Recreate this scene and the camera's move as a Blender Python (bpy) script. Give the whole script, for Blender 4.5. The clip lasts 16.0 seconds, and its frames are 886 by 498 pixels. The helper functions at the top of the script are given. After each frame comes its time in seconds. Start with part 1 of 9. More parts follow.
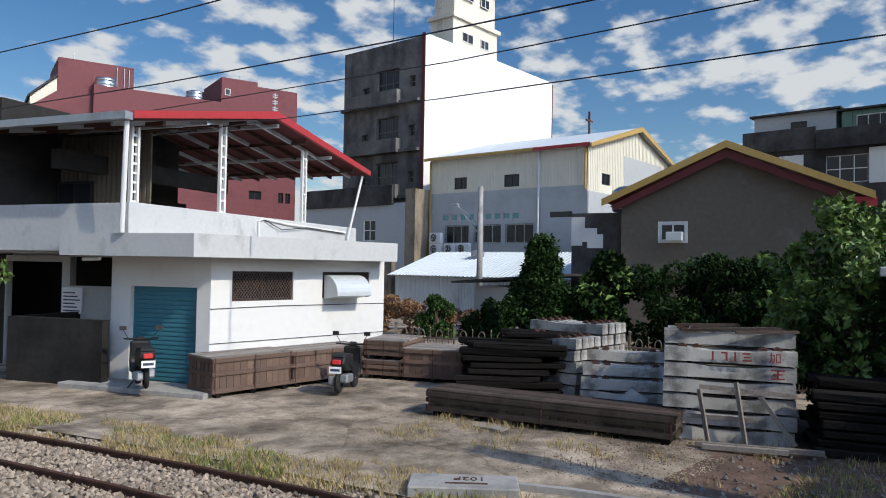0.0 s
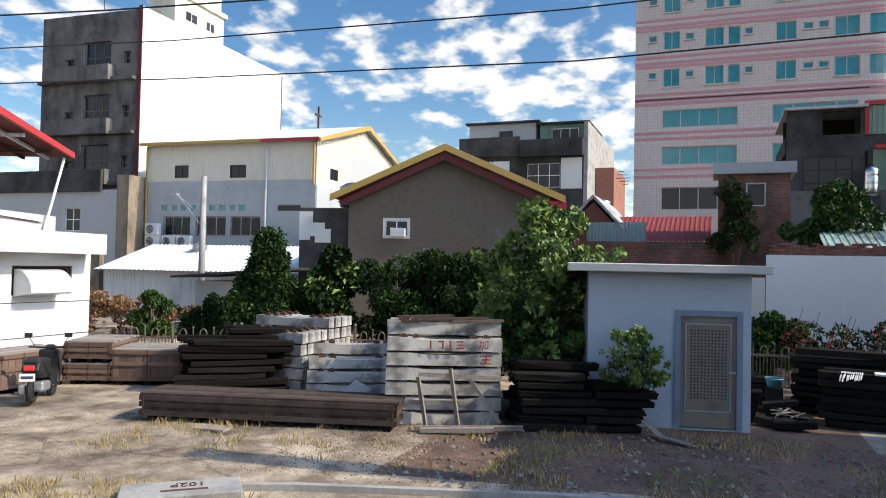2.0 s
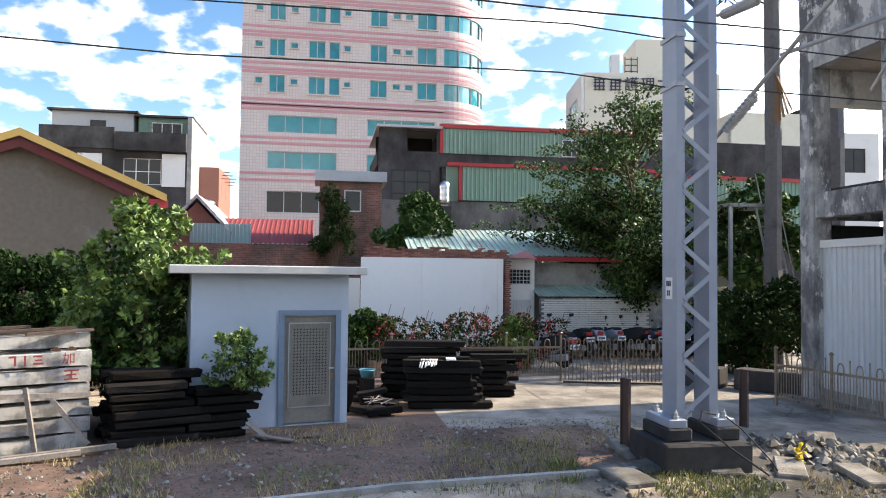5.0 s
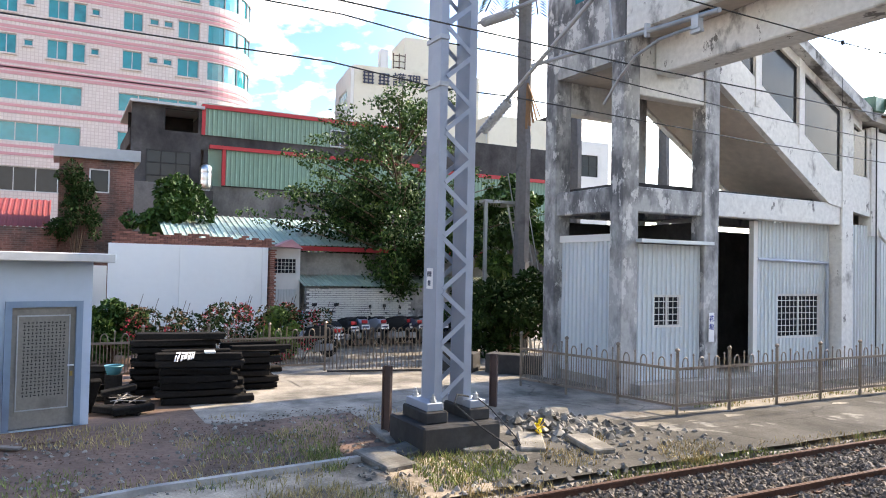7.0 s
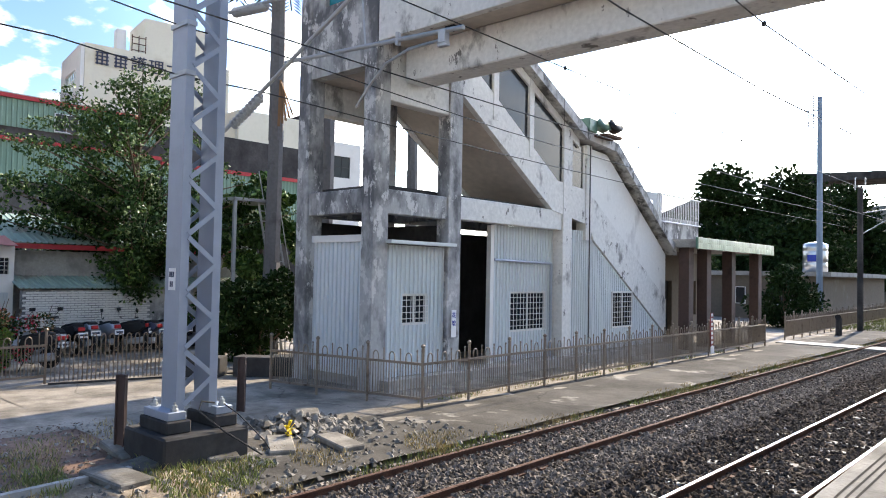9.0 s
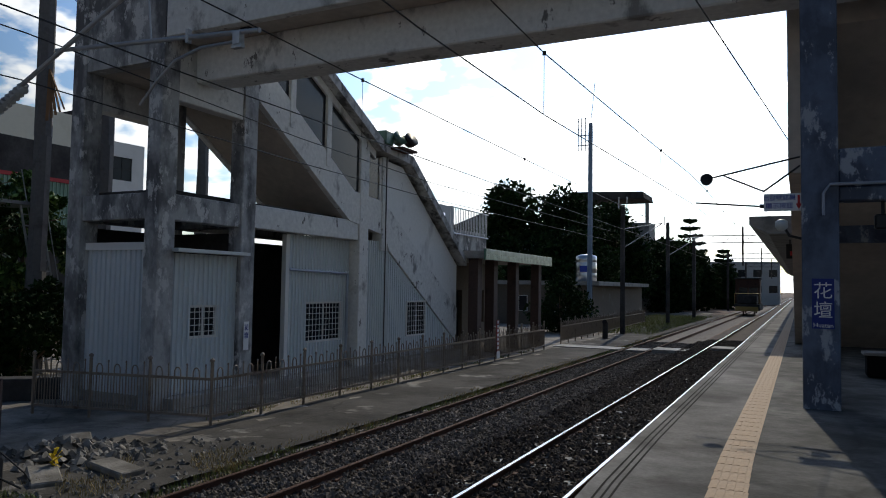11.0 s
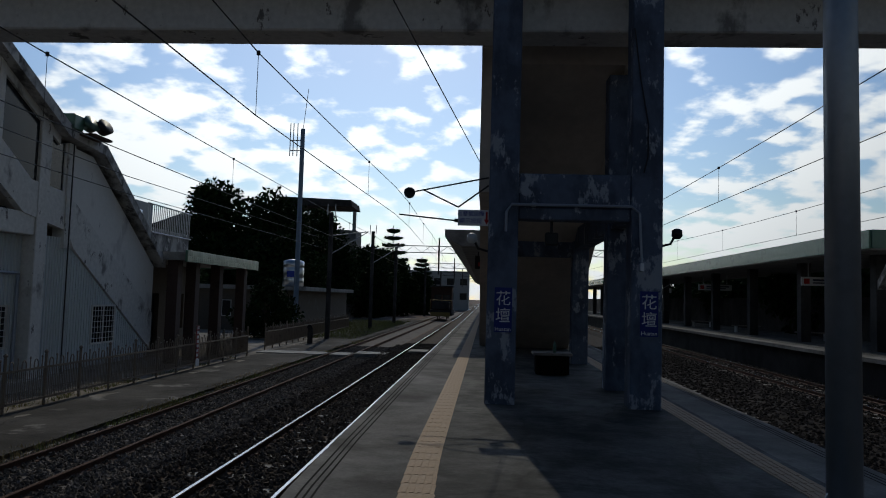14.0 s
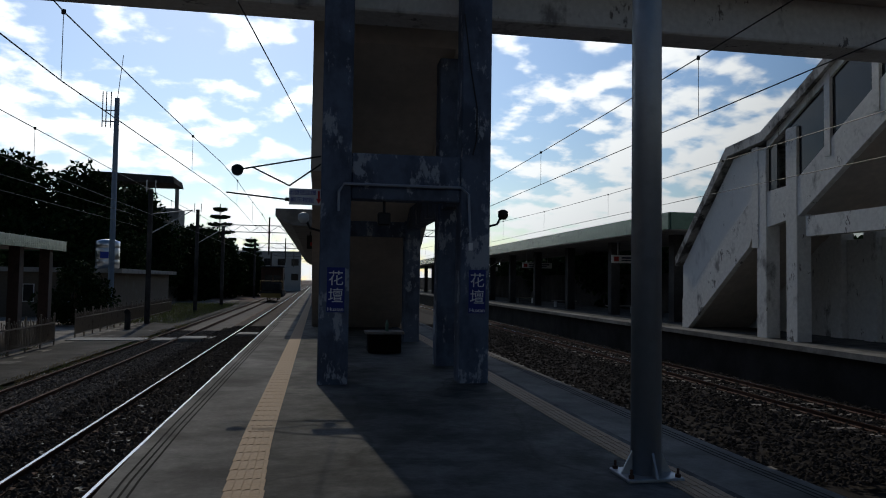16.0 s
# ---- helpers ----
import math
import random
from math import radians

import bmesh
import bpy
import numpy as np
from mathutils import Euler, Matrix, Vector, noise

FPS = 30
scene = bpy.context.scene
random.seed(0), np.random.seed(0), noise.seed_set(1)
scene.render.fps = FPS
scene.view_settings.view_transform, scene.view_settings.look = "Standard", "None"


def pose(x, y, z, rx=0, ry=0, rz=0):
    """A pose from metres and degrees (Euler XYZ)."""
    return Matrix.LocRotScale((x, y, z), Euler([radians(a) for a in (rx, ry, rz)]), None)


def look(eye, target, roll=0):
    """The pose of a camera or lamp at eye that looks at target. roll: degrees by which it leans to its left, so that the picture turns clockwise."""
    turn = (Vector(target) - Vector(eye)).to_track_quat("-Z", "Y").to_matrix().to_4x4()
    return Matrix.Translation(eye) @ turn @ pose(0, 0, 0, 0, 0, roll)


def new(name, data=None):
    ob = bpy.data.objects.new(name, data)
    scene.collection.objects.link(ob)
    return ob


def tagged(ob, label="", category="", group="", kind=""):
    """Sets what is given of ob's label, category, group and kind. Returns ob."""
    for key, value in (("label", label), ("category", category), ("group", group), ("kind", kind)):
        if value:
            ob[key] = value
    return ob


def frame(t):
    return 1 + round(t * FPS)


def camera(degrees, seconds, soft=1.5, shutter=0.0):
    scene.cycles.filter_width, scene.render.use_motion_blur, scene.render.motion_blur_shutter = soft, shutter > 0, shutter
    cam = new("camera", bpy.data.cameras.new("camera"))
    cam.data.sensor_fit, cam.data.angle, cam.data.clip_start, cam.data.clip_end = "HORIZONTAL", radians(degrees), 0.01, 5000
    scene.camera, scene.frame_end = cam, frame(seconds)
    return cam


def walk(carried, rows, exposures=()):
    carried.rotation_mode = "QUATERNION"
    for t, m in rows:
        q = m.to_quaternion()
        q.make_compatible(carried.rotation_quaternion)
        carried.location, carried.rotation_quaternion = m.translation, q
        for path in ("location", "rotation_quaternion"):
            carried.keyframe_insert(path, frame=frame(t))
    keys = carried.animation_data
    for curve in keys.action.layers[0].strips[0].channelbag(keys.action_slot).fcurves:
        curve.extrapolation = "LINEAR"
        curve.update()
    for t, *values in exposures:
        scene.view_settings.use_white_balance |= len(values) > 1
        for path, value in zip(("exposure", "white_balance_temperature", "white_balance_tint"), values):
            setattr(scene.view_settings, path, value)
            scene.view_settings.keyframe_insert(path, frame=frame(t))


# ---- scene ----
cam = camera(63.12, 16.0, soft=1.0)

# seconds, turn to the left of the tracks, tilt and roll in degrees
PATH = [
    (0, 132.43, 1.41, 1.02),
    (0.5, 126.89, 1.22, 0.89),
    (1, 121.27, 0.93, 0.83),
    (1.5, 116.11, 0.79, 0.71),
    (2, 111.04, 1.37, 1.20),
    (2.5, 106.55, 2.02, 1.35),
    (3, 101.60, 2.26, 1.55),
    (3.5, 96.42, 2.36, 1.05),
    (4, 90.92, 2.32, 0.76),
    (4.2, 88.62, 2.32, 0.80),
    (6.3, 68.62, 1.48, 0.35),
    (6.5, 66.73, 1.53, 0.49),
    (7, 62.00, 1.49, 1.19),
    (7.5, 56.99, 1.60, 0.98),
    (8, 52.09, 1.64, 0.55),
    (8.5, 47.12, 1.82, 0.84),
    (9, 42.48, 1.89, 1.13),
    (9.2, 40.71, 1.94, 1.18),
    (11.3, 23.84, 3.05, 1.08),
    (11.5, 22.02, 3.08, 1.21),
    (12, 17.82, 3.27, 1.02),
    (12.5, 15.00, 3.56, 1.16),
    (13, 10.98, 3.71, 1.63),
    (13.5, 6.90, 4.03, 1.54),
    (14, 3.51, 3.90, 1.64),
    (14.5, -0.20, 3.53, 1.16),
    (15, -3.98, 3.29, 0.84),
    (15.5, -6.39, 2.89, 0.64),
    (16, -9.77, 2.58, 0.85),
]
EYE = (0.0, 0.0, 2.75)
EXPOSURES = [(0, -0.54, 6400, 8), (2.5, 0.33, 7250, 9), (4.2, 0.66, 7650, 10), (6.3, 1.3, 7600, 12), (9.2, 0.88, 7250, 11), (11.3, -1.75, 6600, 7), (12.5, -2.45, 6450, 6), (14.5, -2.5, 6450, 6), (16, -2.35, 6550, 7)]


def aim(turn, tilt, roll):
    return Matrix.Translation(EYE) @ pose(0, 0, 0, 0, 0, turn) @ pose(0, 0, 0, 90 + tilt) @ pose(0, 0, 0, 0, 0, roll)


walk(cam, [(t, aim(a, b, c)) for t, a, b, c in PATH], EXPOSURES)

# ---- light ----
SUN_TURN, SUN_UP = 7.0, 38.0  # degrees to the left of the tracks, and above the horizon
world = bpy.data.worlds.new("world")
scene.world = world
world.use_nodes = True
wn, wl = world.node_tree.nodes, world.node_tree.links
sky = wn.new("ShaderNodeTexSky")
sky.sky_type = "NISHITA"
sky.sun_disc = False
sky.sun_elevation, sky.sun_rotation = radians(SUN_UP), radians(-SUN_TURN)
sky.air_density, sky.dust_density = 1.0, 0.3
wc = wn.new("ShaderNodeTexCoord")
# clouds lie on a plane high above: stretch the direction by its height
sep = wn.new("ShaderNodeSeparateXYZ")
wl.new(wc.outputs["Generated"], sep.inputs[0])
lift = wn.new("ShaderNodeMath")
lift.operation = "ADD"
lift.inputs[1].default_value = 0.28
wl.new(sep.outputs[2], lift.inputs[0])
comb = wn.new("ShaderNodeCombineXYZ")
for n in (0, 1):
    dv = wn.new("ShaderNodeMath")
    dv.operation = "DIVIDE"
    wl.new(sep.outputs[n], dv.inputs[0])
    wl.new(lift.outputs[0], dv.inputs[1])
    wl.new(dv.outputs[0], comb.inputs[n])
small = wn.new("ShaderNodeTexNoise")
small.inputs["Scale"].default_value, small.inputs["Detail"].default_value, small.inputs["Roughness"].default_value = 8.5, 8, 0.5
big = wn.new("ShaderNodeTexNoise")
big.inputs["Scale"].default_value, big.inputs["Detail"].default_value = 1.3, 3
for n in (small, big):
    wl.new(comb.outputs[0], n.inputs["Vector"])
both = wn.new("ShaderNodeMath")
both.operation = "MULTIPLY_ADD"
both.inputs[1].default_value = 0.75
wl.new(big.outputs[0], both.inputs[0])
wl.new(small.outputs[0], both.inputs[2])
# a broken layer shows fewest gaps low down, where it is seen at a slant
thin = wn.new("ShaderNodeMath")
thin.operation = "MULTIPLY_ADD"
thin.inputs[1].default_value = -0.38
wl.new(sep.outputs[2], thin.inputs[0])
wl.new(both.outputs[0], thin.inputs[2])
cover = wn.new("ShaderNodeMapRange")
cover.interpolation_type = "SMOOTHSTEP"
cover.inputs[1].default_value, cover.inputs[2].default_value = 0.725, 0.9
wl.new(thin.outputs[0], cover.inputs[0])
cloud = wn.new("ShaderNodeMix")
cloud.data_type = "RGBA"
# clouds are brightest towards the sun
toward = wn.new("ShaderNodeVectorMath")
toward.operation = "DOT_PRODUCT"
a, e = radians(SUN_TURN), radians(SUN_UP)
toward.inputs[1].default_value = (-math.sin(a) * math.cos(e), math.cos(a) * math.cos(e), math.sin(e))
wl.new(wc.outputs["Generated"], toward.inputs[0])
glow = wn.new("ShaderNodeMapRange")
glow.inputs[1].default_value, glow.inputs[2].default_value, glow.inputs[3].default_value, glow.inputs[4].default_value = 0.2, 1.0, 10.0, 17.0
wl.new(toward.outputs["Value"], glow.inputs[0])
tone = wn.new("ShaderNodeVectorMath")
tone.operation = "SCALE"
tone.inputs[0].default_value = (0.97, 1.0, 1.04)
wl.new(glow.outputs[0], tone.inputs["Scale"])
wl.new(tone.outputs[0], cloud.inputs["B"])
rich = wn.new("ShaderNodeHueSaturation")
rich.inputs["Hue"].default_value = 0.505
rich.inputs["Value"].default_value = 1.42
pale = wn.new("ShaderNodeMapRange")
pale.inputs[1].default_value, pale.inputs[2].default_value, pale.inputs[3].default_value, pale.inputs[4].default_value = 0.1, 0.95, 1.35, 1.1
wl.new(toward.outputs["Value"], pale.inputs[0])
wl.new(pale.outputs[0], rich.inputs["Saturation"])
wl.new(sky.outputs[0], rich.inputs["Color"])
wl.new(cover.outputs[0], cloud.inputs["Factor"])
wl.new(rich.outputs[0], cloud.inputs["A"])
bg = wn["Background"]
bg.inputs[1].default_value = 0.09
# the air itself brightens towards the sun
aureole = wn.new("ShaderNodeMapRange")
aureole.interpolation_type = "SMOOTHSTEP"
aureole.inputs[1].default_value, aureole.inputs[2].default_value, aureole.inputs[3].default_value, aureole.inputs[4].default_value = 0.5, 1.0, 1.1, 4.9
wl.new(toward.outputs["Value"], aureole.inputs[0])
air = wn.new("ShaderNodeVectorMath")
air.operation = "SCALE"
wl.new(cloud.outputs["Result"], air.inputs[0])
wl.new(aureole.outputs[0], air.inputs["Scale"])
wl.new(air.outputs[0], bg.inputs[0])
sun = new("sun", bpy.data.lights.new("sun", "SUN"))
sun.data.energy, sun.data.angle, sun.data.color = 5.0, radians(0.53), (1.0, 0.915, 0.77)
a, e = radians(SUN_TURN), radians(SUN_UP)
sun.matrix_world = look((-40 * math.sin(a) * math.cos(e), 40 * math.cos(a) * math.cos(e), 40 * math.sin(e)), (0, 0, 0))


# ---- materials ----
def material(name, color, rough=0.8, metal=0.0, vary=0.25, grain=18.0, stain=1.2, bump=0.25, dirt=None, dirt_at=(0.55, 0.7), spec=0.3, streak=0.0, each=0.0, coat=0.0, flake=None, flake_at=(0.53, 0.56), flake_size=2.5, patch=0.0, crack=0.0):
    """A surface with fine grain, broad stains of the colour dirt, and relief. streak: stains run down. each: pieces differ by that share."""
    m = bpy.data.materials.new(name)
    m.use_nodes = True
    n, l = m.node_tree.nodes, m.node_tree.links
    b = n["Principled BSDF"]
    b.inputs["Roughness"].default_value, b.inputs["Metallic"].default_value = rough, metal
    b.inputs["Specular IOR Level"].default_value = spec
    b.inputs["Coat Weight"].default_value = coat
    tc = n.new("ShaderNodeTexCoord")
    fine = n.new("ShaderNodeTexNoise")
    fine.inputs["Scale"].default_value, fine.inputs["Detail"].default_value = grain, 5
    l.new(tc.outputs["Object"], fine.inputs["Vector"])
    broad = n.new("ShaderNodeTexNoise")
    broad.inputs["Scale"].default_value, broad.inputs["Detail"].default_value, broad.inputs["Roughness"].default_value = stain, 7, 0.62
    mp = n.new("ShaderNodeMapping")
    mp.inputs["Scale"].default_value = (1, 1, 1 - 0.85 * streak)
    l.new(tc.outputs["Object"], mp.inputs[0])
    l.new(mp.outputs[0], broad.inputs["Vector"])
    mix = n.new("ShaderNodeMix")
    mix.data_type = "RGBA"
    lo = tuple(c * (1 - vary) for c in color)
    hi = tuple(min(0.95, c * (1 + vary)) for c in color)
    mix.inputs["A"].default_value, mix.inputs["B"].default_value = (*lo, 1), (*hi, 1)
    l.new(fine.outputs[0], mix.inputs["Factor"])
    top = mix
    if dirt:
        rg = n.new("ShaderNodeMapRange")
        rg.inputs[1].default_value, rg.inputs[2].default_value = dirt_at
        l.new(broad.outputs[0], rg.inputs[0])
        mix2 = n.new("ShaderNodeMix")
        mix2.data_type = "RGBA"
        mix2.inputs["B"].default_value = (*dirt, 1)
        l.new(rg.outputs[0], mix2.inputs["Factor"])
        l.new(mix.outputs["Result"], mix2.inputs["A"])
        top = mix2
    if flake:
        # paint that has come off in sharp-edged, upright patches
        fl = n.new("ShaderNodeTexNoise")
        fl.inputs["Scale"].default_value, fl.inputs["Detail"].default_value, fl.inputs["Roughness"].default_value = flake_size, 10, 0.72
        fm = n.new("ShaderNodeMapping")
        fm.inputs["Scale"].default_value, fm.inputs["Location"].default_value = (1, 1, 0.55), (3.7, 1.9, 0)
        l.new(tc.outputs["Object"], fm.inputs[0])
        l.new(fm.outputs[0], fl.inputs["Vector"])
        fr_ = n.new("ShaderNodeMapRange")
        fr_.inputs[1].default_value, fr_.inputs[2].default_value = flake_at
        l.new(fl.outputs[0], fr_.inputs[0])
        mix3 = n.new("ShaderNodeMix")
        mix3.data_type = "RGBA"
        mix3.inputs["B"].default_value = (*flake, 1)
        l.new(fr_.outputs[0], mix3.inputs["Factor"])
        l.new(top.outputs["Result"], mix3.inputs["A"])
        top = mix3
    if patch:
        # broad worn and dirty areas
        pn = n.new("ShaderNodeTexNoise")
        pn.inputs["Scale"].default_value, pn.inputs["Detail"].default_value, pn.inputs["Roughness"].default_value = 0.45, 9, 0.7
        l.new(tc.outputs["Object"], pn.inputs["Vector"])
        pr = n.new("ShaderNodeMapRange")
        pr.inputs[1].default_value, pr.inputs[2].default_value, pr.inputs[3].default_value, pr.inputs[4].default_value = 0.38, 0.62, 1 - patch, 1 + patch * 0.6
        l.new(pn.outputs[0], pr.inputs[0])
        ph = n.new("ShaderNodeMix")
        ph.data_type, ph.blend_type = "RGBA", "MULTIPLY"
        ph.inputs["Factor"].default_value = 1.0
        l.new(top.outputs["Result"], ph.inputs["A"])
        l.new(pr.outputs[0], ph.inputs["B"])
        top = ph
    if crack:
        wob = n.new("ShaderNodeTexNoise")
        wob.inputs["Scale"].default_value, wob.inputs["Detail"].default_value = 1.1, 6
        l.new(tc.outputs["Object"], wob.inputs["Vector"])
        add = n.new("ShaderNodeMix")
        add.data_type = "VECTOR"
        add.inputs["Factor"].default_value = 0.35
        l.new(tc.outputs["Object"], add.inputs[4])
        l.new(wob.outputs["Color"], add.inputs[5])
        vo = n.new("ShaderNodeTexVoronoi")
        vo.feature = "DISTANCE_TO_EDGE"
        vo.inputs["Scale"].default_value = crack
        l.new(add.outputs[1], vo.inputs["Vector"])
        cr = n.new("ShaderNodeMapRange")
        cr.inputs[1].default_value, cr.inputs[2].default_value, cr.inputs[3].default_value, cr.inputs[4].default_value = 0.002, 0.010, 0.7, 1.0
        l.new(vo.outputs["Distance"], cr.inputs[0])
        cm = n.new("ShaderNodeMix")
        cm.data_type, cm.blend_type = "RGBA", "MULTIPLY"
        cm.inputs["Factor"].default_value = 1.0
        l.new(top.outputs["Result"], cm.inputs["A"])
        l.new(cr.outputs[0], cm.inputs["B"])
        top = cm
    if each:
        oi = n.new("ShaderNodeObjectInfo")
        ge = n.new("ShaderNodeNewGeometry")
        sm = n.new("ShaderNodeMath")
        l.new(oi.outputs["Random"], sm.inputs[0])
        l.new(ge.outputs["Random Per Island"], sm.inputs[1])
        fr = n.new("ShaderNodeMath")
        fr.operation = "FRACT"
        l.new(sm.outputs[0], fr.inputs[0])
        vr = n.new("ShaderNodeMapRange")
        vr.inputs[3].default_value, vr.inputs[4].default_value = 1 - each, 1 + each
        l.new(fr.outputs[0], vr.inputs[0])
        hs = n.new("ShaderNodeHueSaturation")
        l.new(vr.outputs[0], hs.inputs["Value"])
        l.new(top.outputs["Result"], hs.inputs["Color"])
        l.new(hs.outputs[0], b.inputs["Base Color"])
    else:
        l.new(top.outputs["Result"], b.inputs["Base Color"])
    if bump:
        bp = n.new("ShaderNodeBump")
        bp.inputs["Strength"].default_value, bp.inputs["Distance"].default_value = bump, 0.02
        l.new(fine.outputs[0], bp.inputs["Height"])
        l.new(bp.outputs[0], b.inputs["Normal"])
    return m


M = {}
M["dirt"] = material("dirt", (0.185, 0.115, 0.085), 0.95, grain=9, stain=0.35, dirt=(0.10, 0.066, 0.048), dirt_at=(0.42, 0.62), bump=0.9, vary=0.55, patch=0.3)
M["road"] = material("road", (0.42, 0.345, 0.262), 0.95, grain=26, stain=1.3, dirt=(0.21, 0.168, 0.128), dirt_at=(0.44, 0.6), bump=0.8, vary=0.5, patch=0.5, crack=0.6, spec=0.15)
# the low tone stands in for shade lying on the lane
M["lane"] = material("lane", (0.085, 0.079, 0.071), 0.95, grain=22, stain=0.7, crack=0.5, patch=0.45, spec=0.1, dirt=(0.24, 0.225, 0.2), dirt_at=(0.60, 0.66), bump=0.5, vary=0.35)
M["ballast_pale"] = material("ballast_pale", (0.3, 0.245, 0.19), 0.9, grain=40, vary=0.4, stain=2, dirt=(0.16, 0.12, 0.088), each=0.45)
M["post_brown"] = material("post_brown", (0.085, 0.055, 0.048), 0.7, grain=10, vary=0.25, stain=2, dirt=(0.05, 0.035, 0.03))
M["apron"] = material("apron", (0.3, 0.27, 0.232), 0.94, grain=22, stain=1.1, dirt=(0.14, 0.126, 0.108), dirt_at=(0.42, 0.64), bump=0.5, vary=0.3, patch=0.3, crack=0.6, spec=0.15)
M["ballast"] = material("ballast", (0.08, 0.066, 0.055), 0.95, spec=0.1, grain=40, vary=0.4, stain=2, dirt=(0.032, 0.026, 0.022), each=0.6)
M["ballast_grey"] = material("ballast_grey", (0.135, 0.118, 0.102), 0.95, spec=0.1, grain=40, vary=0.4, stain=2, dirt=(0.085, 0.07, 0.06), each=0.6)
# darkest ballast tone, for the tracks between the platforms
M["ballast_dark"] = material("ballast_dark", (0.04, 0.034, 0.03), 0.95, spec=0.08, grain=40, vary=0.4, stain=2, dirt=(0.022, 0.018, 0.016), each=0.6)
M["platform"] = material("platform", (0.105, 0.103, 0.099), 0.85, patch=0.6, crack=0.45, grain=14, stain=2.2, vary=0.4, dirt=(0.045, 0.047, 0.046), dirt_at=(0.44, 0.62), bump=0.5, spec=0.2)
M["platform_edge"] = material("platform_edge", (0.2, 0.193, 0.182), 0.88, patch=0.4, spec=0.12, grain=25, stain=1.4, vary=0.3, dirt=(0.125, 0.12, 0.113), dirt_at=(0.45, 0.65), bump=0.3)
M["tactile"] = material("tactile", (0.44, 0.31, 0.20), 0.75, grain=30, stain=2, dirt=(0.38, 0.29, 0.21), dirt_at=(0.45, 0.7))
M["concrete_white"] = material("concrete_white", (0.66, 0.655, 0.63), 0.85, grain=9, stain=1.1, dirt=(0.24, 0.235, 0.23), dirt_at=(0.57, 0.66), streak=0.45, bump=0.3, flake=(0.17, 0.165, 0.16), flake_at=(0.605, 0.63), flake_size=2.2)
M["concrete_old"] = material("concrete_old", (0.40, 0.40, 0.395), 0.88, grain=8, stain=1.3, dirt=(0.13, 0.13, 0.135), dirt_at=(0.45, 0.6), streak=0.55, bump=0.4, flake=(0.56, 0.555, 0.54), flake_at=(0.54, 0.58), flake_size=2.6)
M["concrete_blue"] = material("concrete_blue", (0.12, 0.15, 0.21), 0.88, grain=7, stain=2.4, dirt=(0.075, 0.09, 0.125), dirt_at=(0.46, 0.6), streak=0.5, bump=0.4, flake=(0.36, 0.385, 0.43), flake_at=(0.55, 0.59), flake_size=2.6)
M["concrete_stained"] = material("concrete_stained", (0.5, 0.495, 0.48), 0.88, grain=9, stain=1.6, dirt=(0.09, 0.088, 0.085), dirt_at=(0.44, 0.6), streak=0.3, bump=0.35, flake=(0.12, 0.118, 0.115), flake_at=(0.56, 0.6), flake_size=2.0)
M["wall_peeling"] = material("wall_peeling", (0.72, 0.715, 0.69), 0.85, grain=9, vary=0.08, stain=0.9, dirt=(0.42, 0.41, 0.4), dirt_at=(0.56, 0.72), streak=0.6, bump=0.25, flake=(0.3, 0.295, 0.285), flake_at=(0.63, 0.65), flake_size=1.6)
M["soffit"] = material("soffit", (0.52, 0.46, 0.40), 0.9, grain=5, stain=0.6, dirt=(0.38, 0.34, 0.30), dirt_at=(0.45, 0.7))
M["concrete"] = material("concrete", (0.34, 0.33, 0.31), 0.9, grain=16, stain=1.6, dirt=(0.22, 0.215, 0.205), dirt_at=(0.48, 0.65), bump=0.35)
M["base_grey"] = material("base_grey", (0.16, 0.155, 0.145), 0.92, grain=12, stain=0.9, dirt=(0.085, 0.082, 0.076), dirt_at=(0.42, 0.6), streak=0.6, flake=(0.42, 0.41, 0.39), flake_at=(0.66, 0.69), flake_size=1.2, spec=0.15)
M["rubble"] = material("rubble", (0.24, 0.225, 0.20), 0.95, grain=18, stain=2, dirt=(0.13, 0.12, 0.105), dirt_at=(0.42, 0.6), bump=0.6, each=0.4, vary=0.35, spec=0.1)
# near-black for grimy concrete, and for interiors whose shade is put into the colour
M["grime_shade"] = material("grime_shade", (0.038, 0.036, 0.034), 0.95, grain=8, stain=0.6, dirt=(0.02, 0.019, 0.018), dirt_at=(0.42, 0.62), spec=0.08)
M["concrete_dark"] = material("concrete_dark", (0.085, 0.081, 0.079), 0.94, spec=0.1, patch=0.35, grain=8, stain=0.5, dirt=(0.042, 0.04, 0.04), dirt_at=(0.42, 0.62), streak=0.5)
M["white_paint"] = material("white_paint", (0.7, 0.69, 0.665), 0.8, grain=6, vary=0.05, stain=0.5, dirt=(0.57, 0.56, 0.535), dirt_at=(0.55, 0.8), bump=0.06)
M["fascia"] = material("fascia", (0.50, 0.50, 0.49), 0.85, grain=10, vary=0.1, stain=1.5, dirt=(0.36, 0.36, 0.35), dirt_at=(0.56, 0.7), streak=0.4, bump=0.15)
M["white_wall"] = material("white_wall", (0.86, 0.86, 0.84), 0.75, grain=5, vary=0.03, stain=0.3, dirt=(0.78, 0.78, 0.76), bump=0.03)
M["cream"] = material("cream", (0.68, 0.64, 0.53), 0.6, grain=4, vary=0.06, stain=0.4, dirt=(0.60, 0.55, 0.43), bump=0.05)
M["grey_paint"] = material("grey_paint", (0.40, 0.415, 0.42), 0.75, grain=5, vary=0.08, stain=0.4, dirt=(0.33, 0.34, 0.345), bump=0.06)
M["shed_blue"] = material("shed_blue", (0.41, 0.48, 0.57), 0.7, grain=6, vary=0.06, stain=0.7, dirt=(0.34, 0.40, 0.48), dirt_at=(0.5, 0.75), bump=0.05)
